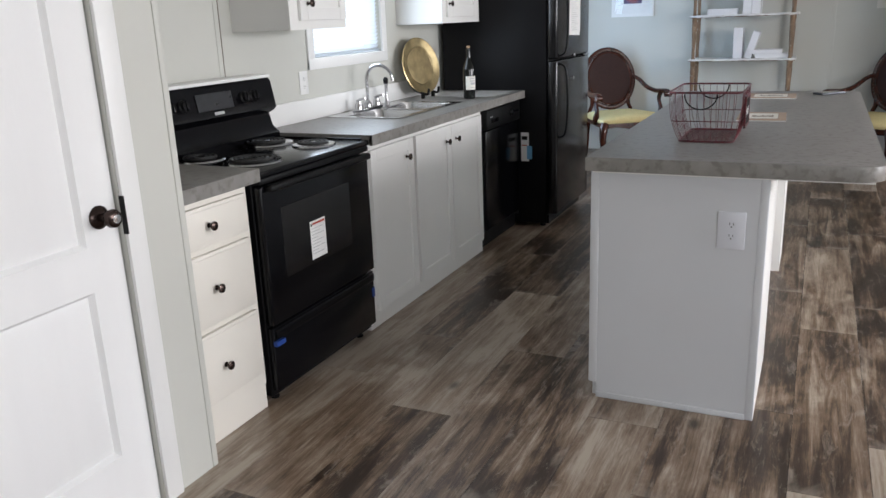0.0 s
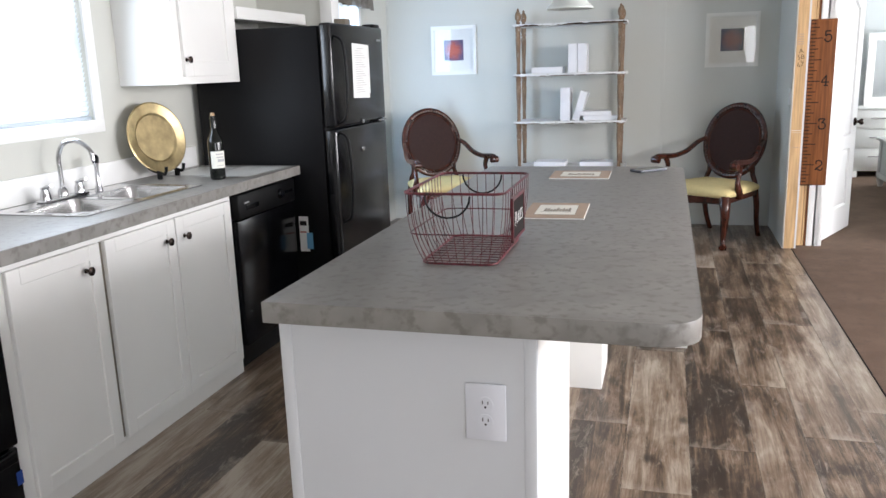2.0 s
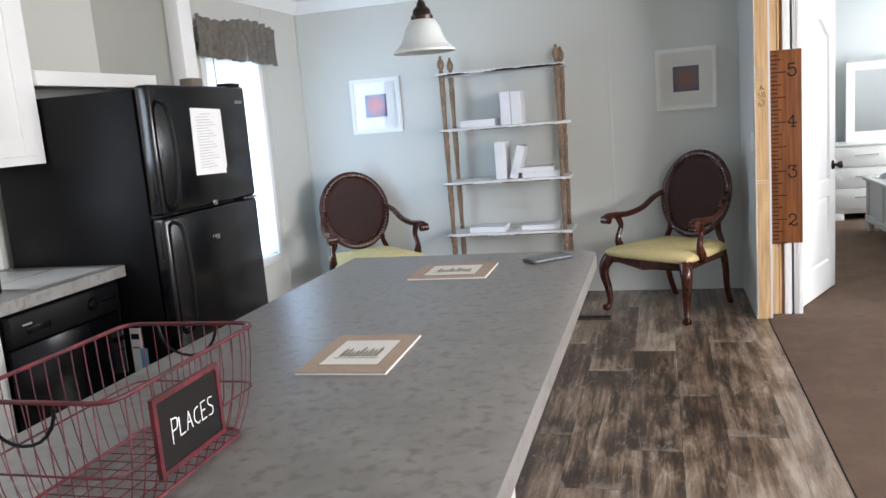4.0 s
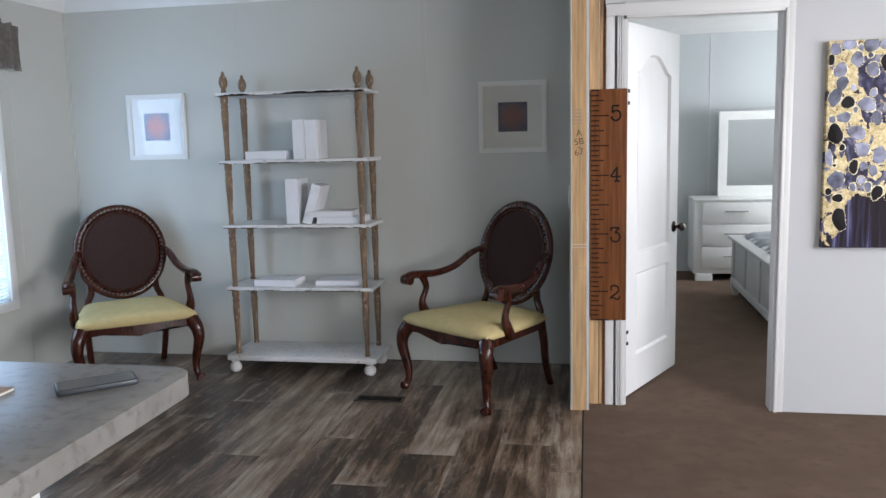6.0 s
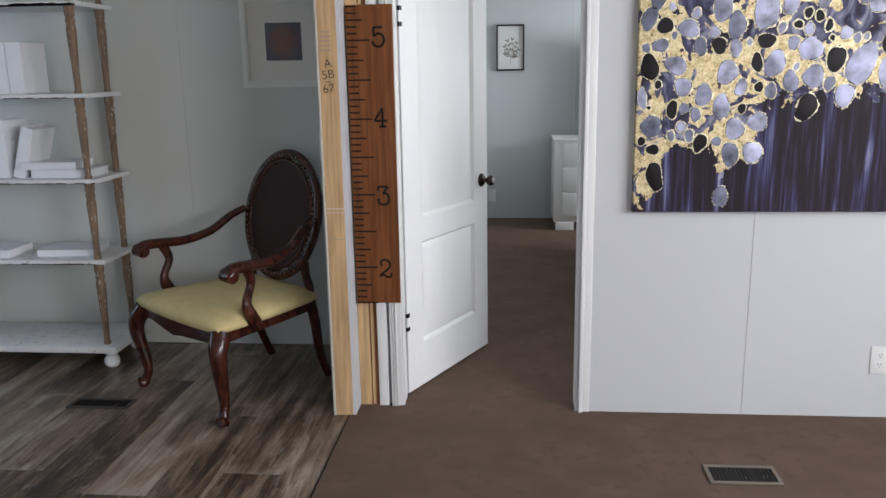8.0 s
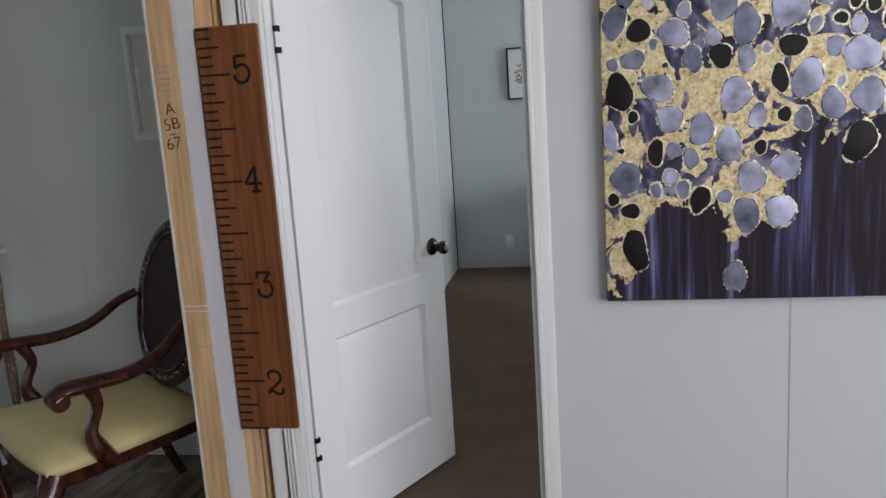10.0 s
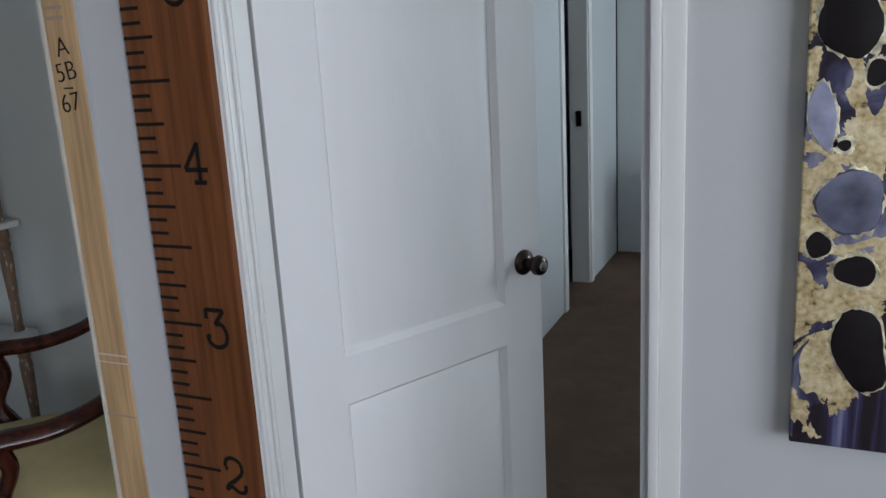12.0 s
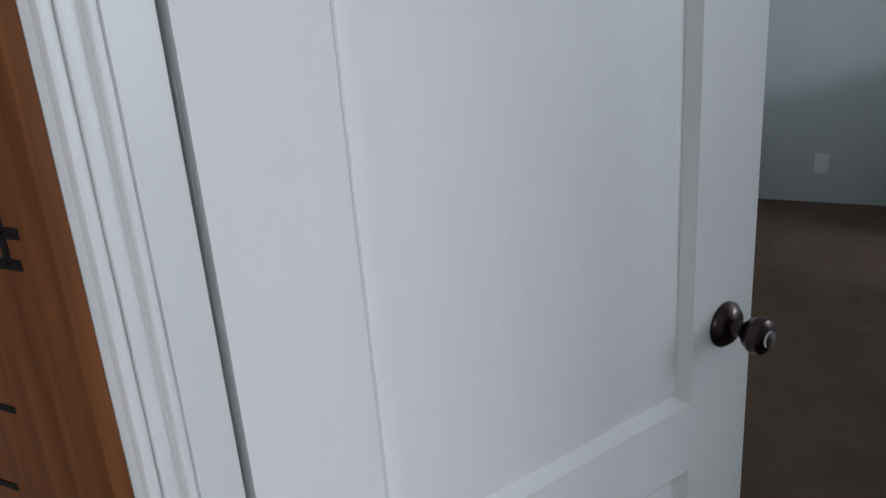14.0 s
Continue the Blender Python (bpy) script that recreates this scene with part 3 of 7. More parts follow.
# ---- setting ----
wall_w = struct("wall_west", wall_holes("x", XK - 0.12, XK, YS, YF, 0, ZC, [WK, WD]), M_WALL)
wall_n = struct("wall_north", box(XK - 0.12, 1.0, YF, YF + 0.1, 0, ZC), M_WALL)
wall_s = struct("wall_south", wall_holes("y", YS - 0.12, YS, XK - 0.12, XE + 0.12, 0, ZC, [WS]), M_WALL)
wall_e = struct("wall_east", wall_holes("x", XE, XE + 0.12, YS, YB, 0, ZC, [WL, WP, WB]), M_WALL_LIVING)
wall_p = struct("wall_picture", wall_holes("y", YP, YP + 0.1, 1.274, XE, 0, ZC, [(1.274, 2.02, 0.0, 2.03)]), M_WALL_LIVING)
struct("wall_door_return", box(1.18, 1.2735, YP + 0.05, YP + 0.1, 0, ZC), M_WALL_LIVING)
struct("wall_door_header", box(1.18, 1.2735, YP, YP + 0.049, 2.095, ZC), M_WALL_LIVING)
wall_stub = struct("wall_stub_panel", box(1.0, 1.012, 7.61, YF, 0, ZC), M_WALL)
wall_stub2 = struct("wall_stub_inner_panel", box(1.086, 1.098, 7.607, 8.5, 0, ZC), M_WALL_LIVING)
wall_bn = struct("wall_bedroom_north", box(-0.7, XE, YB, YB + 0.1, 0, ZC), M_WALL_BED)
wall_bw = struct("wall_bedroom_west", wall_holes("x", 1.0, 1.1, 8.6, YB, 0, ZC, [(10.72, 11.28, 0, 1.98)]), M_WALL_BED)
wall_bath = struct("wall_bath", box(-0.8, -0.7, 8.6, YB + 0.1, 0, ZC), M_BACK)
ceiling = struct("ceiling", box(XK - 0.12, XE + 0.12, YS - 0.12, YB + 0.1, ZC, ZC + 0.05), M_CEIL)
subfloor = struct("subfloor", box(XK - 0.12, XC - 0.003, YS - 0.12, YF + 0.1, -0.06, -0.006), M_INK)
carpet = struct("carpet", box(XC, XE, YS, YP + 0.001, -0.06, 0.002), M_CARPET)
carpet_b = struct("carpet_bedroom", box(1.0, XE, YP + 0.001, YB, -0.06, 0.002), M_CARPET)
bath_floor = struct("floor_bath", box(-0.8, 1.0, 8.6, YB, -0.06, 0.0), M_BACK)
ground = struct("ground", box(-60, 60, -60, 60, -0.9, -0.8), mat("dry_grass", (0.16, 0.17, 0.08), 0.95, var=0.3, scale=2))
tagged(carpet, "brown low-pile carpet of the living room")

# crown moulding of the dining end
def crown(name, a, b, side):
    prof = [(0, 0), (0, -0.095), (0.012, -0.095), (0.018, -0.075), (0.05, -0.02), (0.055, 0)]
    bm = bmesh.new()
    rings = []
    for p in (a, b):
        rings.append([bm.verts.new((p[0] + side[0] * u, p[1] + side[1] * u, ZC + w)) for u, w in prof])
    for k in range(len(prof)):
        j = (k + 1) % len(prof)
        bm.faces.new([rings[0][k], rings[0][j], rings[1][j], rings[1][k]])
    bm.faces.new(rings[0])
    bm.faces.new(rings[1][::-1])
    return struct(name, bm, M_TRIM)


crown("crown_north", (XK, YF), (1.0, YF), (0, -1))
crown("crown_west", (XK, 6.13), (XK, YF), (1, 0))

# panel seams covered by narrow battens
def batten(name, x0, x1, y0, y1, m):
    return struct(name, box(x0, x1, y0, y1, 0.0, ZC - 0.001, 0.0015, 1), m)


for x in (-1.171, 0.088):
    batten("batten", x - 0.013, x + 0.013, YF - 0.003, YF, M_WALL)
batten("batten", XK, XK + 0.003, 2.905, 2.935, M_WALL)
struct("seam_kitchen", box(XK, XK + 0.0034, 2.9355, 2.9395, 0, ZC), M_REG)
batten("batten", XK, XK + 0.003, 7.88, 7.905, M_WALL)
struct("corner_bead", box(XK, XK + 0.012, YF - 0.012, YF, 0, 2.345, 0.003), M_WALL)
struct("seam_picture_wall", box(2.7035, 2.7065, YP - 0.0012, YP, 0, ZC), M_GREYINK)
struct("seam_picture_wall", box(3.92, 3.923, YP - 0.0012, YP, 0, ZC), M_GREYINK)
struct("seam_bedroom", box(2.315, 2.33, YB - 0.003, YB, 0, ZC), M_WALL_LIVING)
struct("seam_bedroom_corner", box(1.1, 1.108, YB - 0.006, YB, 0, ZC), M_INK)

# stub wall and marriage line: studs on show
stub_a = thing("wall_end_stud", (1.04, 7.605, 0), "bare pine stud with pencilled marks at the open wall end", "stud")
part("stud", box(1.013, 1.085, 7.605, 7.68, 0.0, ZC, 0.002, 1), M_STUD, stub_a)
part("white_edge", box(1.0065, 1.0125, 7.6015, 7.6065, 0, ZC), M_GYPS, stub_a)
part("finger_joint", box(1.013, 1.085, 7.6044, 7.605, 0.762, 0.765), M_KRAFT, stub_a)
part("finger_joint", box(1.013, 1.085, 7.6044, 7.605, 0.886, 0.889), M_GYPS, stub_a)
part("finger_joint", box(1.013, 1.085, 7.6044, 7.605, 0.871, 0.873), M_GYPS, stub_a)
for s, z in (("A", 1.453), ("5B", 1.411), ("67", 1.358)):
    part("pencil_writing", text_bm(s, 0.047, Matrix.Translation((1.047, 7.6042, z)) @ Matrix.Rotation(radians(-8), 4, "Y") @ STAND, -0.0007), M_INK, stub_a)
part("pencil_writing", box(1.036, 1.058, 7.604, 7.605, 1.383, 1.3855), M_INK, stub_a)
for k in range(5):
    part("stamp_bar", box(1.018, 1.06, 7.604, 7.605, 1.5 + 0.017 * k, 1.506 + 0.017 * k), M_KRAFT, stub_a)
stub_b = thing("marriage_stud", (1.13, 7.72, 0), "bare pine stud behind the wooden ruler", "stud")
part("stud", box(1.099, 1.148, 7.715, 7.79, 0.0, ZC, 0.002, 1), M_STUD, stub_b)
part("stud", box(1.152, 1.168, 7.72, 7.79, 0.0, ZC, 0.002, 1), M_STUD, stub_b)
part("plywood_edge", box(1.17, 1.18, 7.715, 7.79, 0.0, ZC), M_RULER, stub_b)

# bedroom door: jambs, casing
door_b = struct("door_bedroom", box(1.272, 1.2905, YP + 0.075, YP + 0.122, 0, 2.018), M_TRIM)
part("jamb", box(1.272, 1.284, YP + 0.02, YP + 0.0745, 0, 2.018), M_TRIM, door_b)
part("casing", box(1.182, 1.226, 7.708, YP + 0.045, 0, 2.09, 0.004), M_TRIM, door_b)
for x0, x1, y in ((1.238, 1.244, 7.699), (1.248, 1.256, 7.702), (1.260, 1.2665, 7.699)):
    part("casing_moulding", box(x0, x1, y, YP + 0.04, 0, 2.05, 0.002, 2), M_TRIM, door_b)
part("casing", box(1.238, 1.271, 7.713, YP + 0.04, 0, 2.05), M_TRIM, door_b)
for y0, y1, x in ((7.7165, 7.727, 1.2925), (7.733, 7.747, 1.289), (7.754, 7.762, 1.2915)):
    part("jamb_moulding", box(1.2845, x, y0, y1, 0, 2.03, 0.0015, 2), M_TRIM, door_b)
part("casing", box(2.048, 2.08, 7.683, YP, 0, 2.09, 0.003), M_TRIM, door_b)
part("casing", box(1.182, 2.08, 7.6835, YP, 2.032, 2.09, 0.003), M_TRIM, door_b)
part("jamb", box(2.034, 2.048, YP - 0.017, YP + 0.08, 0, 2.03, 0.002), M_TRIM, door_b)
part("jamb", box(1.284, 2.034, YP - 0.008, YP + 0.08, 2.018, 2.032, 0.002), M_TRIM, door_b)
part("door_stop", box(2.03, 2.034, YP + 0.05, YP + 0.08, 0, 2.018), M_TRIM, door_b)
part("strike_plate", box(2.0325, 2.034, YP + 0.005, YP + 0.03, 0.86, 0.92), M_BRONZE, door_b)


def panel_door(name, w, h, label, panels, arch=True, m=M_DOOR):
    """A moulded door leaf: hinge edge at x=0, face towards -y, thickness behind it."""
    root = thing(name, (0, 0, 0), label, "door", local=True)
    bm = bmesh.new()
    bx(bm, 0, w, 0.0175, 0.035, 0, h, 0.0015, 1)
    # the face is built as stiles and rails round sunk mouldings
    (x0, x1, zl0, zl1, zu0, zu1, rise) = panels
    bx(bm, 0, x0, 0, 0.018, 0, h)
    bx(bm, x1, w, 0, 0.018, 0, h)
    bx(bm, x0, x1, 0, 0.018, 0, zl0)
    bx(bm, x0, x1, 0, 0.018, zl1, zu0)
    n = 16

    def top(x):
        u = (x - x0) / (x1 - x0)
        v = 1 - abs(2 * u - 1)
        return zu1 - rise + rise * ((0.5 - 0.5 * math.cos(math.pi * min(1.0, 1.12 * v))) ** 0.9 if arch else 1)
    for k in range(n):
        a, b = x0 + (x1 - x0) * k / n, x0 + (x1 - x0) * (k + 1) / n
        q = [bm.verts.new(c) for c in ((a, 0, top(a)), (b, 0, top(b)), (b, 0, h), (a, 0, h))]
        r = [bm.verts.new(c) for c in ((a, 0.018, top(a)), (b, 0.018, top(b)))]
        bm.faces.new(q)
        bm.faces.new([q[0], r[0], r[1], q[1]])
    part("leaf", bm, m, root)
    for (za, zb, up) in ((zl0, zl1, False), (zu0, zu1, True)):
        # raised field with a sloped border
        bm = bmesh.new()
        outer, inner, mid = [], [], []
        pts = [(x0, za), (x1, za)]
        if up:
            pts += [(x1 - (x1 - x0) * k / n, top(x1 - (x1 - x0) * k / n)) for k in range(n + 1)]
        else:
            pts += [(x1, zb), (x0, zb)]
        cx, cz = (x0 + x1) / 2, (za + zb) / 2
        for s, d, dep in ((outer, 0.0, 0.0), (mid, 0.012, 0.0158), (inner, 0.044, 0.0045)):
            for x, z in pts:
                fx = 1 - d / ((x1 - x0) / 2)
                fz = 1 - d / ((zb - za) / 2)
                s.append(bm.verts.new((cx + (x - cx) * fx, dep, cz + (z - cz) * fz)))
        for s, t in ((outer, mid), (mid, inner)):
            for k in range(len(pts)):
                j = (k + 1) % len(pts)
                bm.faces.new([s[k], s[j], t[j], t[k]])
        bm.faces.new(inner)
        bmesh.ops.translate(bm, vec=(0, -0.0005, 0), verts=bm.verts[:])
        part("moulded_panel", bm, m, root, angle=20)
    return root


def door_knob(root, x, z, depth=0.0, far=True):
    sides = ((-1, depth),) + (((1, 0.035),) if far else ())
    for s, y in sides:
        m = Matrix.Translation((x, y, z)) @ Matrix.Rotation(radians(90 if s < 0 else -90), 4, "X")
        k = part("door_handle", lathe([(0, 0), (0.033, 0), (0.033, 0.004), (0.026, 0.012), (0.012, 0.016), (0.011, 0.03), (0.02, 0.038), (0.026, 0.05), (0.024, 0.062), (0.014, 0.068), (0, 0.068)], 24, m), M_BRONZE, root, "dark bronze round knob")
        part("lock_button", lathe([(0, 0.066), (0.013, 0.066), (0.012, 0.0705), (0.005, 0.0715), (0, 0.0715)], 16, m), M_STEEL, k)


HINGE, TURN_B = (1.298, 7.817), 63.8
leaf = panel_door("bedroom_door", 0.746, 2.005, "white moulded two-panel door standing open into the bedroom", (0.13, 0.615, 0.205, 0.668, 0.775, 1.86, 0.1))
door_knob(leaf, 0.684, 0.872)
for z in (1.62, 0.33):
    h = part("hinge", tube([(-0.003, -0.003, z - 0.045), (-0.003, -0.003, z + 0.045)], 0.005, 10), M_TRIM, leaf, "painted hinge with black tabs")
    for dz in (-0.038, 0.024):
        part("hinge_leaf", box(-0.011, 0.009, -0.009, 0.001, z + dz, z + dz + 0.018, 0.001, 1), M_BLACKM, h)
leaf.location, leaf.rotation_euler = (HINGE[0], HINGE[1], 0.014), (0, 0, radians(TURN_B))

# bathroom doorway of the bedroom
bath = struct("door_bath", box(1.09, 1.112, 10.655, 10.72, 0, 2.04, 0.003), M_TRIM)
part("casing", box(1.09, 1.112, 11.28, 11.345, 0, 2.04, 0.003), M_TRIM, bath)
part("casing", box(1.09, 1.1122, 10.655, 11.345, 1.98, 2.0405, 0.003), M_TRIM, bath)
part("jamb", box(0.99, 1.1, 11.268, 11.28, 0, 1.98), M_TRIM, bath)
part("strike_plate", box(1.03, 1.06, 11.262, 11.268, 0.97, 1.06), M_BRONZE, bath)
vanity = thing("bathroom_vanity", (0.2, 11.7, 0), "brown bathroom vanity in the dark room beyond", "cabinet")
part("body", box(-0.3, 0.7, 11.5, 12.05, 0.0, 0.8, 0.004), M_KRAFT, vanity)
part("top", box(-0.32, 0.72, 11.48, 12.06, 0.8, 0.84, 0.004), M_INK, vanity)

# pantry closet front with its door
struct("wall_pantry", wall_holes("x", -1.8, -1.735, YS, 1.885, 0, ZC, [(0.93, 1.655, 0, 2.03)]), M_WALL)
struct("wall_pantry_return", box(XK, -1.8, 1.835, 1.885, 0, ZC), M_WALL)
struct("pantry_corner_trim", box(-1.741, -1.731, 1.872, 1.896, 0, ZC, 0.003), M_WALL)
pd = struct("door_pantry", box(-1.735, -1.722, 1.655, 1.722, 0, 2.09, 0.003), M_TRIM)
part("casing", box(-1.735, -1.722, 0.865, 0.93, 0, 2.09, 0.003), M_TRIM, pd)
part("casing", box(-1.735, -1.7215, 0.865, 1.722, 2.03, 2.0905, 0.003), M_TRIM, pd)
part("strike_plate", box(-1.735, -1.7205, 1.652, 1.658, 0.87, 0.98), M_BLACKM, pd)
pl = panel_door("pantry_door", 0.715, 2.0, "white moulded two-panel pantry door, closed", (0.115, 0.6, 0.215, 0.72, 0.845, 1.87, 0.1))
door_knob(pl, 0.655, 0.92, far=False)
pl.location, pl.rotation_euler = (-1.752, 0.935, 0.012), (0, 0, radians(90))

# stub wall behind the refrigerator
struct("wall_fridge_end", box(XK, -1.95, 6.0, 6.1, 0, ZC), M_WALL)
struct("trim_fridge_end", box(-1.955, -1.875, 5.99, 6.11, 0, ZC - 0.001, 0.004), M_TRIM)


def window(name, hole, sill_z, x=XK):
    y0, y1, z0, z1 = hole
    f = 0.055
    w = struct(name, box(x - 0.1, x - 0.075, y0 + 0.03, y1 - 0.03, (z0 + z1) / 2 - 0.015, (z0 + z1) / 2 + 0.015), M_TRIM)
    part("window_frame", box(x, x + 0.014, y0 - f, y0 + 0.002, z0 - f, z1 + f, 0.003), M_TRIM, w)
    part("window_frame", box(x, x + 0.014, y1 - 0.002, y1 + f, z0 - f, z1 + f, 0.003), M_TRIM, w)
    part("window_frame", box(x, x + 0.0145, y0 - f, y1 + f, z0 - f, z0 + 0.002, 0.003), M_TRIM, w)
    part("window_frame", box(x, x + 0.0145, y0 - f, y1 + f, z1 - 0.002, z1 + f, 0.003), M_TRIM, w)
    part("sash", wall_holes("x", x - 0.1, x - 0.07, y0, y1, z0, z1, [(y0 + 0.03, y1 - 0.03, z0 + 0.03, z1 - 0.03)]), M_TRIM, w)
    p = part("pane", box(x - 0.088, x - 0.084, y0 + 0.03, y1 - 0.03, z0 + 0.03, z1 - 0.03), M_GLASS, w)
    p.visible_shadow = False
    return w


window("window_kitchen", WK, 1.24)
window("window_dining", WD, 0.52)
for nm, hole in (("window_living", WL), ("window_parlour", WP), ("window_bedroom", WB)):
    w = struct(nm, wall_holes("x", XE + 0.06, XE + 0.09, hole[0], hole[1], hole[2], hole[3], [(hole[0] + 0.04, hole[1] - 0.04, hole[2] + 0.04, hole[3] - 0.04)]), M_TRIM)
# frame of the assumed south window, out of view
struct("window_south_assumed", wall_holes("y", YS - 0.09, YS - 0.06, WS[0], WS[1], WS[2], WS[3], [(WS[0] + 0.04, WS[1] - 0.04, WS[2] + 0.04, WS[3] - 0.04)]), M_TRIM)
struct("backdrop_west", box(-5.6, -5.5, -1, 16, -0.8, 6), M_GLOW)


def blind(hole, tilt, label, x=XK - 0.015):
    y0, y1, z0, z1 = hole
    b = thing("mini_blind", (x, (y0 + y1) / 2, z0), label, "blind")
    part("headrail", box(x - 0.014, x + 0.014, y0 + 0.006, y1 - 0.006, z1 - 0.03, z1 - 0.002, 0.002), M_BLIND, b)
    part("bottom_rail", box(x - 0.012, x + 0.012, y0 + 0.008, y1 - 0.008, z0 + 0.004, z0 + 0.018, 0.002), M_BLIND, b)
    bm = bmesh.new()
    s, c = math.sin(radians(tilt)) * 0.0115, math.cos(radians(tilt)) * 0.0115
    vs = [bm.verts.new((u, v, w + e)) for v in (y0 + 0.01 - (y0 + y1) / 2, y1 - 0.01 - (y0 + y1) / 2) for u, w, e in ((-c, -s, 0), (0, 0, 0.0015), (c, s, 0), (c, s, 0.0006), (0, 0, 0.0021), (-c, -s, 0.0006))]
    for k in range(6):
        j = (k + 1) % 6
        bm.faces.new([vs[k], vs[j], vs[6 + j], vs[6 + k]])
    bm.faces.new(vs[:6])
    bm.faces.new(vs[6:])
    first = None
    z = z0 + 0.032
    while z < z1 - 0.035:
        if first is None:
            first = part("slat", bm, M_BLIND, b)
            me = first.data
            me.transform(Matrix.Translation(BASE[b.name]))
            first.location = (0, 0, z - z0)
        else:
            o = new("slat", me)
            o.parent, o.location = b, (0, 0, z - z0)
        z += 0.0215
    part("wand", tube([(x + 0.018, y0 + 0.12, z1 - 0.03), (x + 0.022, y0 + 0.125, z1 - 0.5)], 0.004, 8), M_CHROME, b)
    return b


blind(WK, 60, "white metal mini blind in the kitchen window, slats open")
blind(WD, 54, "white metal mini blind in the tall dining window")

# plumbing of daylight: floor registers, vent, outlets
def register(loc, lx, ly, label, m):
    r = thing("floor_register", loc, label, "floor vent")
    x, y, z = loc
    bm = bmesh.new()
    e = 0.0135
    bx(bm, x - lx / 2, x + lx / 2, y - ly / 2, y - ly / 2 + e, z, z + 0.007, 0.002, 1)
    bx(bm, x - lx / 2, x + lx / 2, y + ly / 2 - e, y + ly / 2, z, z + 0.007, 0.002, 1)
    bx(bm, x - lx / 2, x - lx / 2 + e, y - ly / 2 + e, y + ly / 2 - e, z, z + 0.007)
    bx(bm, x + lx / 2 - e, x + lx / 2, y - ly / 2 + e, y + ly / 2 - e, z, z + 0.007)
    part("frame", bm, m, r)
    # flat black sheet gives the darkness of the duct; no hollow is modelled
    part("duct_dark_sheet", box(x - lx / 2 + e, x + lx / 2 - e, y - ly / 2 + e, y + ly / 2 - e, z, z + 0.002), M_VOID, r)
    n = int(lx / 0.0145)
    for k in range(1, n):
        u = x - lx / 2 + e + (lx - 2 * e) * k / n
        part("slat", box(u - 0.0014, u + 0.0014, y - ly / 2 + e, y + ly / 2 - e, z + 0.002, z + 0.0045), M_BRONZE, r)
    return r


register((2.57, 7.172, 0.002), 0.248, 0.13, "tan metal floor register in the brown carpet", M_REG)
register((-0.06, 7.665, 0.0), 0.28, 0.1, "dark brown floor register in the plank floor", mat("brown_register", (0.05, 0.04, 0.03), 0.4, var=0.1))

vent = thing("return_air_vent", (1.685, YP - 0.001, 2.095), "white return-air grille above the bedroom door", "vent")
part("frame", wall_holes("y", YP - 0.016, YP - 0.001, 1.475, 1.895, 2.1, 2.34, [(1.5, 1.87, 2.125, 2.315)]), M_TRIM, vent)
for k in range(9):
    part("slat", box(1.5, 1.87, YP - 0.01, YP - 0.002, 2.128 + 0.021 * k, 2.14 + 0.021 * k), M_TRIM, vent)
for x in (1.62, 1.745):
    part("divider", box(x, x + 0.01, YP - 0.014, YP - 0.009, 2.125, 2.315), M_TRIM, vent)


def outlet(loc, rz, label, sockets=True, name="wall_outlet", grow=1.0, m=None):
    o = thing(name, loc, label, "outlet", local=True, rz=rz)
    part("plate", box(-0.036 * grow, 0.036 * grow, -0.006, 0, -0.058 * (0.5 + grow / 2), 0.058 * (0.5 + grow / 2), 0.003), m or M_TRIM, o)
    if sockets:
        for z in (-0.02, 0.02):
            s = part("socket", lathe([(0, 0), (0.0165, 0), (0.0165, 0.0015), (0, 0.0015)], 20, Matrix.Translation((0, -0.006, z)) @ Matrix.Rotation(radians(90), 4, "X")), m or M_TRIM, o)
            for x, h in ((-0.006, 0.008), (0.006, 0.007)):
                part("slot", box(x - 0.001, x + 0.001, -0.0082, -0.0072, z, z + h), M_INK, s)
            part("slot", lathe([(0, 0), (0.0024, 0), (0.0024, 0.0008), (0, 0.0008)], 10, Matrix.Translation((0, -0.0074, z - 0.007)) @ Matrix.Rotation(radians(90), 4, "X")), M_INK, s)
    else:
        part("toggle", box(-0.013, 0.013, -0.009, -0.006, -0.03, 0.03, 0.002), M_TRIM, o)
    return o


outlet((-0.2205, 2.8195, 0.695), 0, "white duplex outlet with a wide plate on the island end panel", grow=1.25, m=M_PLATE)
outlet((XK, 3.534, 1.126), 90, "white duplex outlet on the wall above the counter")
outlet((3.232, YP, 0.25), 0, "white duplex outlet low on the picture wall")
outlet((1.558, YB, 0.222), 0, "white wall plate on the bedroom wall", sockets=False)
outlet((1.0, 7.66, 1.13), -90, "white light switch on the stub wall", sockets=False, name="light_switch")

# ---- kitchen ----
def knob(parent, x, y, z, size=0.016):
    """A small turned cabinet knob that stands out towards +x."""
    m = Matrix.Translation((x, y, z)) @ Matrix.Rotation(radians(90), 4, "Y")
    return part("knob", lathe([(0, 0), (0.009, 0), (0.009, 0.002), (0.005, 0.004), (0.0045, 0.012), (0.009, 0.016), (size, 0.021), (size, 0.026), (0.008, 0.03), (0, 0.0305)], 16, m), M_BRONZE, parent, "dark bronze knob")


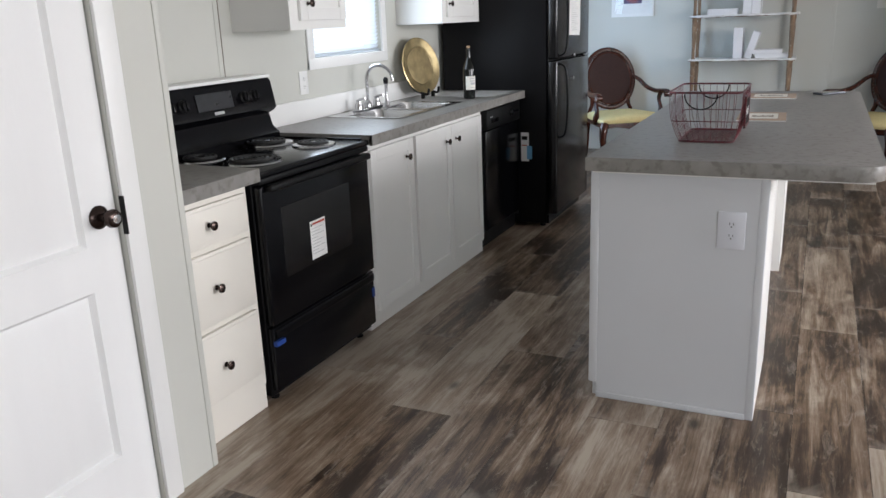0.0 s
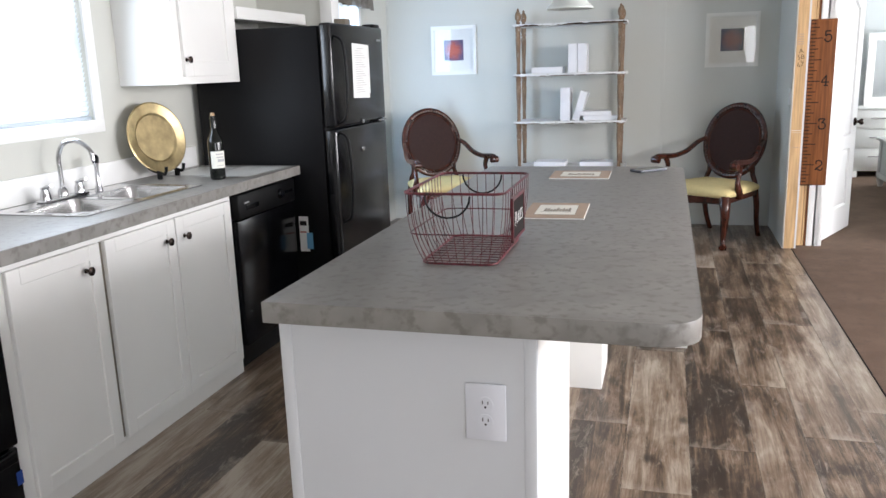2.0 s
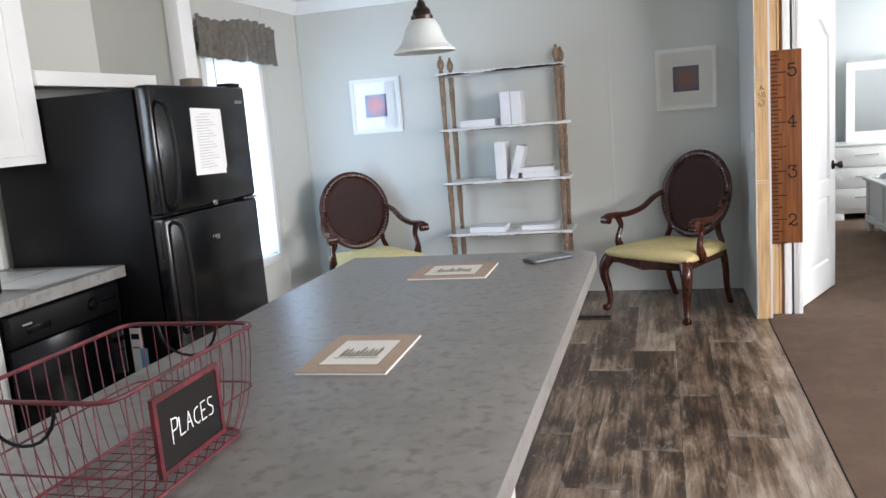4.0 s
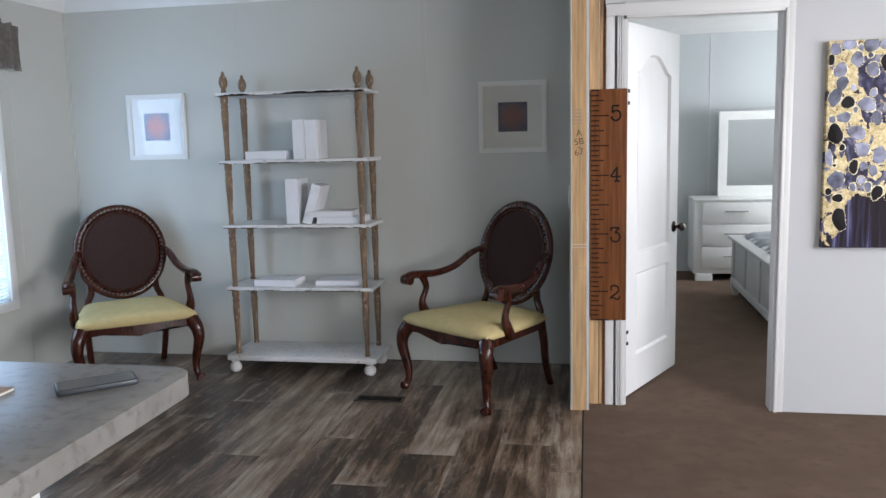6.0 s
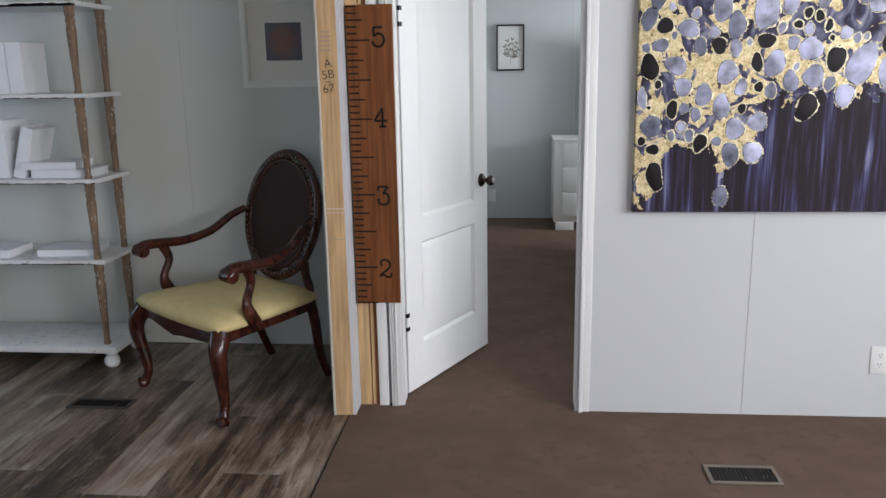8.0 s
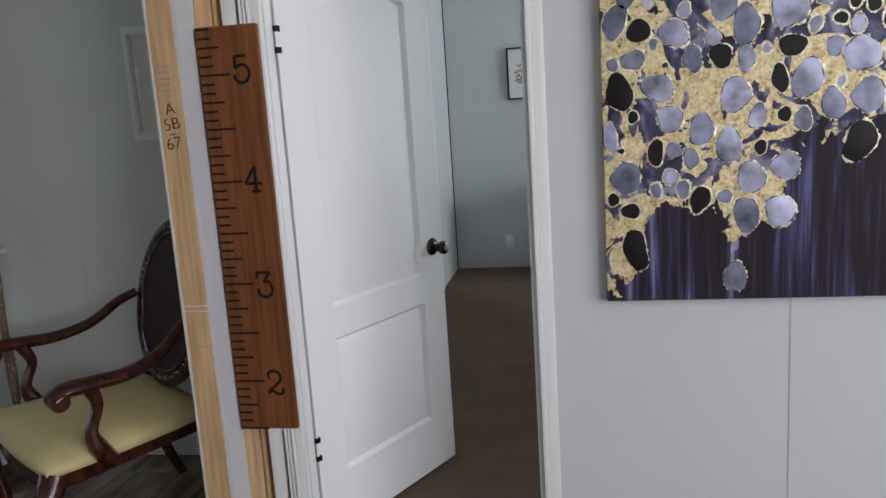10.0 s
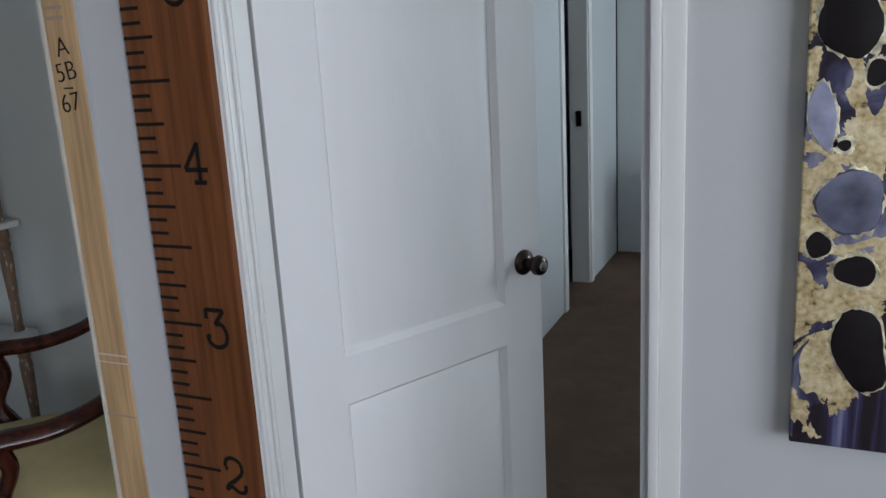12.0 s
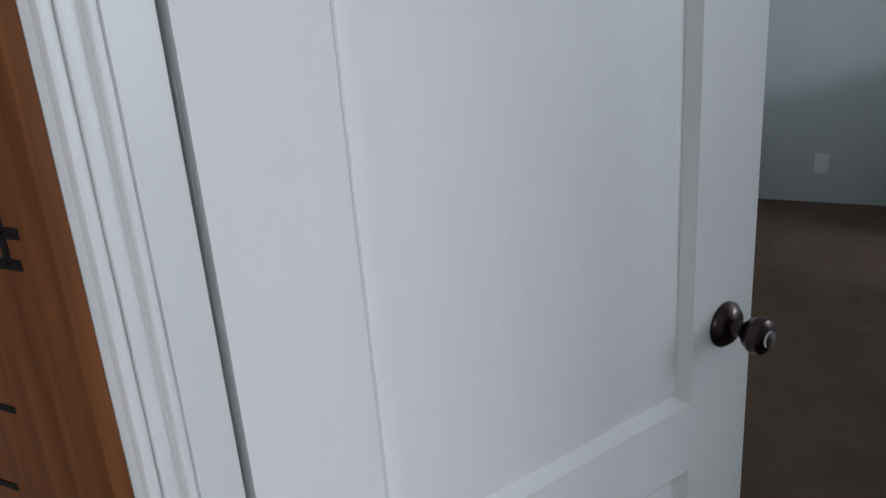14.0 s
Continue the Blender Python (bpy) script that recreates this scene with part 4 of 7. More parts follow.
def shaker_door(parent, x, y0, y1, z0, z1, name="door", knob_at=None, rail=0.055, m=M_CAB):
    """A framed door or drawer front in the plane x, 18 mm thick, with a sunk middle."""
    bm = bmesh.new()
    bx(bm, x, x + 0.011, y0 + rail - 0.002, y1 - rail + 0.002, z0 + rail - 0.002, z1 - rail + 0.002)
    bx(bm, x, x + 0.018, y0, y0 + rail, z0, z1, 0.002, 1)
    bx(bm, x, x + 0.018, y1 - rail, y1, z0, z1, 0.002, 1)
    bx(bm, x, x + 0.0178, y0 + rail - 0.001, y1 - rail + 0.001, z0, z0 + rail, 0.002, 1)
    bx(bm, x, x + 0.0178, y0 + rail - 0.001, y1 - rail + 0.001, z1 - rail, z1, 0.002, 1)
    d = part(name, bm, m, parent)
    if knob_at:
        knob(d, x + 0.018, *knob_at)
    return d


def slab_front(parent, x, y0, y1, z0, z1, knob_at):
    bm = box(x, x + 0.017, y0, y1, z0, z1, 0.004, 2)
    bx(bm, x + 0.001, x + 0.02, y0 + 0.012, y1 - 0.012, z0 + 0.014, z1 - 0.012, 0.003, 2)
    d = part("drawer", bm, M_CREAM, parent)
    knob(d, x + 0.02, *knob_at)


FX = -1.828
cab = thing("base_cabinet", (-2.1, 3.83, 0), "white painted sink base cabinet with three doors and bronze knobs", "cabinet")
part("body", box(XK + 0.001, FX, 3.112, 4.52, 0.0, 0.886, 0.001, 1), M_CAB, cab)
part("face_frame", wall_holes("x", FX, FX + 0.006, 3.112, 4.52, 0.07, 0.886, [(3.19, 3.57, 0.11, 0.83), (3.64, 4.47, 0.11, 0.83)]), M_CAB, cab)
shaker_door(cab, FX + 0.0065, 3.165, 3.592, 0.085, 0.855, knob_at=(3.51, 0.771))
shaker_door(cab, FX + 0.0065, 3.622, 4.05, 0.085, 0.855, knob_at=(3.985, 0.771))
shaker_door(cab, FX + 0.0065, 4.058, 4.49, 0.085, 0.855, knob_at=(4.11, 0.771))
# dark strip laid on the white face frame as the shade between doors
part("door_gap_shade", box(FX + 0.0062, FX + 0.0075, 3.5935, 3.6205, 0.09, 0.852), M_REG, cab)
dc = thing("drawer_cabinet", (-2.1, 2.1, 0), "off-white three-drawer base cabinet with bronze knobs", "cabinet")
part("body", box(XK + 0.001, FX, 1.889, 2.3, 0.0, 0.886, 0.001, 1), M_CREAM, dc)
part("face_frame", box(FX, FX + 0.004, 1.889, 2.3, 0.1, 0.886), M_CREAM, dc)
for z0, z1, kz in ((0.712, 0.852, 0.784), (0.436, 0.69, 0.564), (0.158, 0.414, 0.279)):
    slab_front(dc, FX + 0.0045, 1.93, 2.275, z0, z1, (2.071, kz))


top1 = thing("kitchen_worktop", (-2.07, 4.13, 0.886), "grey stone-look laminate worktop with a double sink", "countertop")
bm = bmesh.new()
for a in ((XK + 0.001, -1.757, 3.105, 3.665), (XK + 0.001, -1.757, 4.385, 5.147), (XK + 0.001, -2.275, 3.665, 4.385), (-1.915, -1.757, 3.665, 4.385)):
    bx(bm, a[0], a[1], a[2], a[3], 0.898, 0.936)
bmesh.ops.remove_doubles(bm, verts=bm.verts[:], dist=0.0001)
part("slab", bm, M_TOP, top1)
part("front_edge", box(-1.775, -1.755, 3.105, 5.148, 0.888, 0.9362, 0.002, 1), M_TOP, top1)
part("end_edge", box(XK + 0.001, -1.776, 5.1275, 5.148, 0.888, 0.9361, 0.002, 1), M_TOP, top1)
part("backsplash", box(XK + 0.001, XK + 0.019, 3.105, 5.14, 0.936, 1.043, 0.003), M_TRIM, top1, "white backsplash strip")
top2 = thing("small_worktop", (-2.07, 2.1, 0.886), "short grey laminate worktop over the drawer cabinet", "countertop")
part("slab", box(XK + 0.001, -1.775, 1.889, 2.306, 0.898, 0.936), M_TOP, top2)
part("front_edge", box(-1.775, -1.755, 1.889, 2.306, 0.888, 0.9362, 0.002, 1), M_TOP, top2)
part("backsplash", box(XK + 0.001, XK + 0.019, 1.889, 2.306, 0.936, 1.043, 0.003), M_TRIM, top2)

# wall cabinets
ca = thing("wall_cabinet", (-2.22, 3.24, 1.39), "white wall cabinet beside the kitchen window", "cabinet")
part("body", box(XK + 0.001, -2.078, 3.02, 3.475, 1.392, 2.2, 0.001, 1), M_CABSIDE, ca)
shaker_door(ca, -2.077, 3.085, 3.46, 1.43, 2.18, knob_at=(3.145, 1.502))
part("face_frame", box(-2.078, -2.0755, 3.02, 3.475, 1.392, 2.2), M_CAB, ca)
cbn = thing("wall_cabinet", (-2.22, 4.87, 1.385), "white wall cabinet between the window and the refrigerator", "cabinet")
part("body", box(XK + 0.001, -2.078, 4.58, 5.158, 1.385, 2.2, 0.001, 1), M_CABSIDE, cbn)
shaker_door(cbn, -2.077, 4.635, 5.105, 1.42, 2.18, knob_at=(4.652, 1.498), rail=0.07)
part("face_frame", box(-2.078, -2.0755, 4.58, 5.158, 1.385, 2.2), M_CAB, cbn)
cs = thing("wall_cabinet", (-2.22, 2.04, 1.39), "small white wall cabinet over the drawer cabinet", "cabinet")
part("body", box(XK + 0.001, -2.078, 1.889, 2.2, 1.39, 2.2, 0.001, 1), M_CABSIDE, cs)
shaker_door(cs, -2.077, 1.9, 2.19, 1.42, 2.18, knob_at=(2.14, 1.5))
sb = thing("over_fridge_shelf", (-2.2, 5.58, 1.71), "white shelf board above the refrigerator", "shelf")
part("fascia", box(-2.077, -2.058, 5.16, 5.998, 1.708, 1.772, 0.002, 1), M_CAB, sb)
part("board", box(XK + 0.001, -2.077, 5.16, 5.998, 1.735, 1.753), M_CABSIDE, sb)

# sink, tap
sink = thing("double_sink", (-2.09, 4.02, 0.75), "stainless steel double-bowl drop-in sink", "sink")
bm = bmesh.new()
X0, X1, Y0, Y1 = -2.335, -1.888, 3.64, 4.41
B0, B1, YM0, YM1 = -2.235, -1.93, 4.005, 4.045
for a in ((X0, B0, Y0, Y1), (B1, X1, Y0, Y1), (B0, B1, Y0, Y0 + 0.04), (B0, B1, YM0, YM1), (B0, B1, Y1 - 0.04, Y1)):
    bx(bm, a[0], a[1], a[2], a[3], 0.9365, 0.9405)
part("rim", bm, M_STEEL, sink)
for y0, y1 in ((Y0 + 0.04, YM0), (YM1, Y1 - 0.04)):
    bm = bmesh.new()
    rings = []
    for z, ins in ((0.9404, 0.0), (0.925, 0.004), (0.8, 0.016), (0.775, 0.03), (0.768, 0.06)):
        ring = []
        for k in range(32):
            a = 2 * math.pi * (k + 0.5) / 32
            c, s = math.cos(a), math.sin(a)
            p = 0.28
            u = math.copysign(abs(c) ** p, c)
            v = math.copysign(abs(s) ** p, s)
            ring.append(bm.verts.new(((B0 + B1) / 2 + u * ((B1 - B0) / 2 + 0.004 - ins), (y0 + y1) / 2 + v * ((y1 - y0) / 2 + 0.004 - ins), z)))
        rings.append(ring)
    for a, b in zip(rings, rings[1:]):
        for k in range(32):
            bm.faces.new([a[k], a[(k + 1) % 32], b[(k + 1) % 32], b[k]])
    bm.faces.new(rings[-1])
    bowl = part("bowl", bm, M_STEEL, sink)
    part("drain", lathe([(0, 0), (0.04, 0), (0.042, 0.003), (0.03, 0.001), (0, -0.004)], 20, Matrix.Translation(((B0 + B1) / 2, (y0 + y1) / 2, 0.769))), M_CHROME, bowl)
tap = thing("kitchen_tap", (-2.29, 4.0, 0.94), "chrome gooseneck kitchen tap with two lever handles", "faucet")
part("base_plate", box(-2.315, -2.262, 3.87, 4.13, 0.9406, 0.952, 0.005), M_CHROME, tap)
sp = smooth_curve([(-2.288, 4.0, 0.95), (-2.288, 4.0, 1.06), (-2.285, 4.0, 1.12), (-2.255, 4.005, 1.17), (-2.2, 4.015, 1.178), (-2.15, 4.025, 1.14), (-2.14, 4.028, 1.095)], 6)
part("spout", tube(sp, 0.0095, 12), M_CHROME, tap)
part("spout_collar", lathe([(0.02, 0), (0.02, 0.02), (0.012, 0.035)], 20, Matrix.Translation((-2.288, 4.0, 0.952))), M_CHROME, tap)
for y in (3.9, 4.1):
    hd = part("handle", lathe([(0.022, 0), (0.02, 0.025), (0.014, 0.04), (0.016, 0.05), (0, 0.056)], 18, Matrix.Translation((-2.288, y, 0.95))), M_CHROME, tap)
    part("lever", tube([(-2.288, y, 1.0), (-2.26, y - 0.012, 1.008), (-2.225, y - 0.03, 1.014)], [0.007, 0.006, 0.005], 10), M_CHROME, hd)
spr = thing("sink_sprayer", (-2.28, 4.22, 0.94), "chrome side sprayer with a black head", "faucet")
part("stem", lathe([(0.018, 0), (0.016, 0.01), (0.01, 0.03), (0.009, 0.1), (0.012, 0.12)], 16, Matrix.Translation((-2.288, 4.22, 0.9406))), M_CHROME, spr)
part("head", lathe([(0, 0.12), (0.013, 0.122), (0.016, 0.145), (0.008, 0.158), (0, 0.16)], 16, Matrix.Translation((-2.288, 4.22, 0.9406))), M_BLACKM, spr)

# brass plate on its stand, bottle
PM = Matrix.Translation((-2.283, 4.66, 1.132)) @ Matrix.Rotation(radians(-14), 4, "Z") @ Matrix.Rotation(radians(78), 4, "Y")
plate = thing("brass_plate", (-2.3, 4.66, 0.965), "round brass charger plate propped on a black stand", "plate")
part("rim", lathe([(0.172, 0.012), (0.17, 0.016), (0.125, 0.006), (0.122, 0.0085), (0.168, 0.018), (0.1745, 0.015), (0.172, 0.012)], 48, PM), M_BRASS, plate, "hammered brass rim")
part("well", lathe([(0, -0.002), (0.114, -0.002), (0.124, 0.006), (0.122, 0.009), (0.112, 0.002), (0, 0.002)], 48, PM), M_BRASS, plate)
stand = thing("plate_stand", (-2.27, 4.67, 0.936), "small black wooden easel holding the brass plate", "stand")
for y in (4.6, 4.745):
    part("leg", tube(smooth_curve([(-2.19, y - 0.01, 0.998), (-2.2, y - 0.008, 0.965), (-2.235, y - 0.004, 0.968), (-2.3, y + 0.01, 0.99), (-2.35, y + 0.02, 1.06)], 4), 0.008, 8), M_BLACKM, stand)
    part("foot", box(-2.245, -2.225, y - 0.014, y + 0.006, 0.9362, 0.97, 0.003), M_BLACKM, stand)
part("crossbar", tube([(-2.3, 4.605, 0.985), (-2.3, 4.755, 0.985)], 0.006, 8), M_BLACKM, stand)
for x0, x1, y0, y1, z, rz in ((-2.31, -2.06, 4.72, 5.08, 0.9364, 3), (-2.07, -1.8, 4.69, 5.1, 0.9372, -2)):
    ps = thing("printed_sheet", ((x0 + x1) / 2, (y0 + y1) / 2, z), "pale glossy printed sheet lying flat beside the wine bottle", "paper", "sheets on the worktop", local=True, rz=rz)
    w_, d_ = (x1 - x0) / 2, (y1 - y0) / 2
    part("sheet", box(-w_, w_, -d_, d_, 0.0002, 0.0009), M_SHEET, ps)
    part("print_border", wall_holes("y", -0.0001, 0.0, -w_ + 0.006, w_ - 0.006, -d_ + 0.006, d_ - 0.006, [(-w_ + 0.009, w_ - 0.009, -d_ + 0.009, d_ - 0.009)]), M_INK, ps).matrix_basis = Matrix.Translation((0, 0, 0.001)) @ Matrix.Rotation(radians(-90), 4, "X")
bot = thing("wine_bottle", (-1.93, 4.62, 0.936), "dark glass wine bottle with a cork and a cream label", "bottle")
BM = Matrix.Translation((-1.93, 4.62, 0.9365))
part("glass", lathe([(0, 0.004), (0.03, 0), (0.036, 0.006), (0.0365, 0.17), (0.034, 0.19), (0.017, 0.225), (0.0135, 0.245), (0.0135, 0.285), (0.0155, 0.287), (0.0155, 0.3), (0, 0.3)], 28, BM), M_BOTTLE, bot)
part("cork", lathe([(0.0095, 0.299), (0.0095, 0.314), (0, 0.314)], 14, BM), M_CORK, bot)
bm = bmesh.new()
ra, rb = [], []
for k in range(13):
    a = radians(-100 + 120 * k / 12)
    ra.append(bm.verts.new(BM @ Vector((0.0372 * math.cos(a), 0.0372 * math.sin(a), 0.055))))
    rb.append(bm.verts.new(BM @ Vector((0.0372 * math.cos(a), 0.0372 * math.sin(a), 0.135))))
for k in range(12):
    bm.faces.new([ra[k], ra[k + 1], rb[k + 1], rb[k]])
lab = part("label", bm, M_MATB, bot)
for z0, z1, a0 in ((0.118, 0.124, -60), (0.104, 0.11, -60), (0.085, 0.098, -52), (0.066, 0.069, -60)):
    bm = bmesh.new()
    pr = [[bm.verts.new(BM @ Vector((0.0375 * math.cos(radians(a0 + q * 10)), 0.0375 * math.sin(radians(a0 + q * 10)), z))) for z in (z0, z1)] for q in range(7)]
    for a, b in zip(pr, pr[1:]):
        bm.faces.new([a[0], b[0], b[1], a[1]])
    part("print_bar", bm, M_GREYINK, lab)

# range
st = thing("electric_range", (-2.07, 2.705, 0), "black freestanding coil-top electric range with oven and drawer", "stove")
SY0, SY1 = 2.318, 3.095
part("body", box(XK + 0.03, -1.815, SY0 + 0.004, SY1 - 0.004, 0.03, 0.895, 0.003, 1), M_BLACKM, st)
bm = box(-2.3, -1.765, SY0, SY1, 0.892, 0.918, 0.008, 3)
part("cooktop", bm, M_BLACK, st)
bm = bmesh.new()
bx(bm, -2.28, -1.8, SY0 + 0.004, SY0 + 0.016, 0.917, 0.924, 0.003)
bx(bm, -2.28, -1.8, SY1 - 0.016, SY1 - 0.004, 0.917, 0.924, 0.003)
part("spill_rim", bm, M_BLACK, st)
prof = [(-2.36, 0.918), (-2.235, 0.918), (-2.235, 0.945), (-2.27, 0.975), (-2.285, 1.03), (-2.255, 1.045), (-2.24, 1.06), (-2.262, 1.175), (-2.275, 1.19), (-2.36, 1.19)]
bm = bmesh.new()
la = [bm.verts.new((x, SY0 + 0.006, z)) for x, z in prof]
lb = [bm.verts.new((x, SY1 - 0.006, z)) for x, z in prof]
bm.faces.new(la)
bm.faces.new(lb[::-1])
for k in range(len(prof)):
    j = (k + 1) % len(prof)
    bm.faces.new([la[k], la[j], lb[j], lb[k]])
part("backguard", bm, M_BLACK, st)
part("top_trim", box(-2.372, -2.262, SY0 + 0.004, SY1 - 0.004, 1.1905, 1.204, 0.002), M_TRIM, st, "pale metal top strip of the backguard")
for y in (2.425, 2.5, 2.875, 2.94):
    m = Matrix.Translation((-2.249, y, 1.122)) @ Matrix.Rotation(radians(79), 4, "Y")
    kn = part("control_knob", lathe([(0.027, 0), (0.026, 0.006), (0.021, 0.009), (0.019, 0.022), (0, 0.024)], 20, m), M_BLACKM, st)
    bm = box(-0.02, 0.02, -0.0045, 0.0045, 0.018, 0.03, 0.002)
    bmesh.ops.transform(bm, matrix=m, verts=bm.verts[:])
    part("grip", bm, M_BLACK, kn)
bm = box(-0.001, 0.002, -0.11, 0.11, -0.035, 0.035, 0.0008, 1)
bmesh.ops.transform(bm, matrix=Matrix.Translation((-2.2495, 2.69, 1.124)) @ Matrix.Rotation(radians(-10.8), 4, "Y"), verts=bm.verts[:])
part("clock_panel", bm, mat("display_film", (0.018, 0.02, 0.023), 0.3, var=0.3, scale=20), st)
bm = box(-0.001, 0.0012, -0.03, 0.03, -0.006, 0.006)
bmesh.ops.transform(bm, matrix=Matrix.Translation((-2.2405, 2.7, 1.075)) @ Matrix.Rotation(radians(-10.8), 4, "Y"), verts=bm.verts[:])
part("badge", bm, M_STEEL, st)
for y, x, r in ((2.9, -2.165, 0.092), (2.91, -1.93, 0.072), (2.5, -1.935, 0.092), (2.48, -2.17, 0.072)):
    m = Matrix.Translation((x, y, 0.918))
    pan = part("drip_pan", lathe([(r + 0.022, 0.0005), (r + 0.018, 0.0065), (r + 0.008, 0.0045), (r * 0.5, -0.001), (0.012, -0.0005), (0, 0.0)], 40, m), M_CHROME, st)
    pts, rad = [], []
    turns = 4 if r > 0.08 else 3
    for k in range(turns * 20 + 1):
        a = 2 * math.pi * k / 20
        q = 0.018 + (r - 0.018) * k / (turns * 20)
        pts.append((x + q * math.cos(a), y + q * math.sin(a), 0.931))
    part("coil", tube(pts, 0.0058, 6), M_COIL, pan)
    part("hub", lathe([(0, 0.012), (0.012, 0.012), (0.012, 0.0165), (0, 0.0165)], 14, m), M_STEEL, pan)
    for a in (90, 210, 330):
        part("coil_support", tube([(x, y, 0.9265), (x + r * math.cos(radians(a)), y + r * math.sin(radians(a)), 0.9265)], 0.002, 5), M_STEEL, pan)
door = part("oven_door", box(-1.815, -1.776, SY0 + 0.006, SY1 - 0.006, 0.325, 0.862, 0.008, 3), M_BLACK, st)
part("door_glass", box(-1.777, -1.7745, 2.43, 2.915, 0.49, 0.765, 0.001, 1), mat("oven_window_glass", (0.007, 0.006, 0.006), 0.14, var=0.2), door)
bm = bmesh.new()
bx(bm, -1.778, -1.742, SY0 + 0.03, SY1 - 0.03, 0.838, 0.866, 0.009, 3)
part("handle", bm, M_BLACKM, door)
part("control_rail", box(-1.815, -1.772, SY0 + 0.003, SY1 - 0.003, 0.868, 0.891, 0.005), M_BLACKM, st)
dr = part("storage_drawer", box(-1.815, -1.785, SY0 + 0.006, SY1 - 0.006, 0.06, 0.315, 0.006, 2), M_BLACK, st)
part("drawer_lip", box(-1.787, -1.772, SY0 + 0.02, SY1 - 0.02, 0.27, 0.31, 0.007, 3), M_BLACK, dr)
for y in (SY0 + 0.06, SY1 - 0.06):
    part("levelling_foot", lathe([(0.018, 0), (0.018, 0.012), (0.008, 0.014), (0.008, 0.032)], 12, Matrix.Translation((-1.85, y, -0.004))), M_BLACKM, st)
lb = part("paper_label", box(-1.7745, -1.7735, 2.605, 2.713, 0.508, 0.664), M_PAPER, door, "white printed instruction sheet on the oven glass")
part("red_strip", box(-1.7735, -1.773, 2.622, 2.709, 0.648, 0.656), M_REDINK, lb)
for k in range(9):
    w = (0.082, 0.06, 0.088, 0.04)[k % 4]
    part("print_line", box(-1.7735, -1.7731, 2.613, 2.613 + w, 0.632 - 0.0128 * k, 0.634 - 0.0128 * k), M_GREYINK, lb)
part("pictogram", box(-1.7735, -1.7731, 2.61, 2.618, 0.644, 0.655), M_INK, lb)
part("round_sticker", lathe([(0, 0), (0.026, 0), (0.026, 0.001), (0, 0.001)], 28, Matrix.Translation((-1.776, 2.862, 0.53)) @ Matrix.Rotation(radians(90), 4, "Y")), M_GREYINK, door, "round grey sticker")
part("tape", box(-1.786, -1.7705, SY0 + 0.004, SY0 + 0.06, 0.246, 0.264), M_BLUE, st, "strip of blue tape")
part("tape", box(-1.79, -1.784, SY1 - 0.028, SY1 - 0.004, 0.19, 0.235), M_BLUE, st, "strip of blue tape")

# dishwasher
dw = thing("dishwasher", (-2.05, 4.82, 0), "black built-in dishwasher under the worktop", "dishwasher")
part("body", box(XK + 0.03, -1.83, 4.528, 5.125, 0.02, 0.884), M_BLACKM, dw)
part("front_door", box(-1.83, -1.795, 4.53, 5.122, 0.13, 0.745, 0.005, 2), M_BLACK, dw)
cp = part("control_panel", box(-1.83, -1.782, 4.53, 5.122, 0.752, 0.872, 0.008, 3), M_BLACKM, dw)
part("latch", box(-1.784, -1.778, 4.6, 4.72, 0.79, 0.815, 0.003), M_BLACK, cp)
part("dial", lathe([(0.026, 0), (0.024, 0.008), (0.018, 0.014), (0, 0.016)], 20, Matrix.Translation((-1.782, 4.95, 0.815)) @ Matrix.Rotation(radians(90), 4, "Y")), M_BLACK, cp)
for k in range(4):
    part("button", box(-1.783, -1.779, 5.0 + k * 0.024, 5.018 + k * 0.024, 0.807, 0.821, 0.001), M_BLACK, cp)
part("mark", box(-1.7822, -1.7815, 4.585, 4.63, 0.824, 0.83), M_GREYINK, cp)
part("toe_panel", box(-1.87, -1.855, 4.53, 5.122, 0.005, 0.12), M_BLACKM, dw)
part("side_strip", box(-1.83, -1.8, 5.124, 5.13, 0.1, 0.884), M_STEEL, dw)

# refrigerator
fr = thing("refrigerator", (-1.95, 5.56, 0), "black top-freezer refrigerator with curved handles", "refrigerator")
FY0, FY1 = 5.165, 5.95
part("cabinet_body", box(XK + 0.04, -1.615, FY0 + 0.004, FY1 - 0.004, 0.03, 1.655, 0.006, 2), M_BLACKF, fr)
fz = part("freezer_door", box(-1.607, -1.54, FY0, FY1, 1.132, 1.668, 0.014, 4), M_BLACKG, fr)
fd = part("fridge_door", box(-1.607, -1.54, FY0, FY1, 0.1, 1.12, 0.014, 4), M_BLACKG, fr)
for door_, za, zb in ((fz, 1.15, 1.6), (fd, 0.62, 1.1)):
    pts = smooth_curve([(-1.538, FY0 + 0.045, zb), (-1.5, FY0 + 0.05, zb - 0.03), (-1.487, FY0 + 0.055, (za + zb) / 2 + 0.08), (-1.487, FY0 + 0.055, (za + zb) / 2 - 0.08), (-1.5, FY0 + 0.05, za + 0.03), (-1.538, FY0 + 0.045, za)], 6)
    part("handle", tube(pts, 0.0125, 10, flat=0.7), M_BLACKM, door_)
part("toe_grille", box(-1.62, -1.6, FY0 + 0.01, FY1 - 0.01, 0.03, 0.09), M_BLACKM, fr)
part("top_hinge_cover", box(-1.62, -1.548, FY1 - 0.12, FY1 - 0.02, 1.668, 1.685, 0.005), M_BLACKM, fr)
part("middle_hinge", box(-1.6, -1.533, FY1 - 0.13, FY1 - 0.004, 1.1205, 1.1315, 0.002), M_CHROME, fr)
for y, z in ((5.555, 1.14), (5.535, 0.985)):
    part("door_clip", box(-1.5415, -1.532, y - 0.018, y + 0.018, z - 0.012, z + 0.012, 0.003), M_CHROME, fr, "small bright door clip")
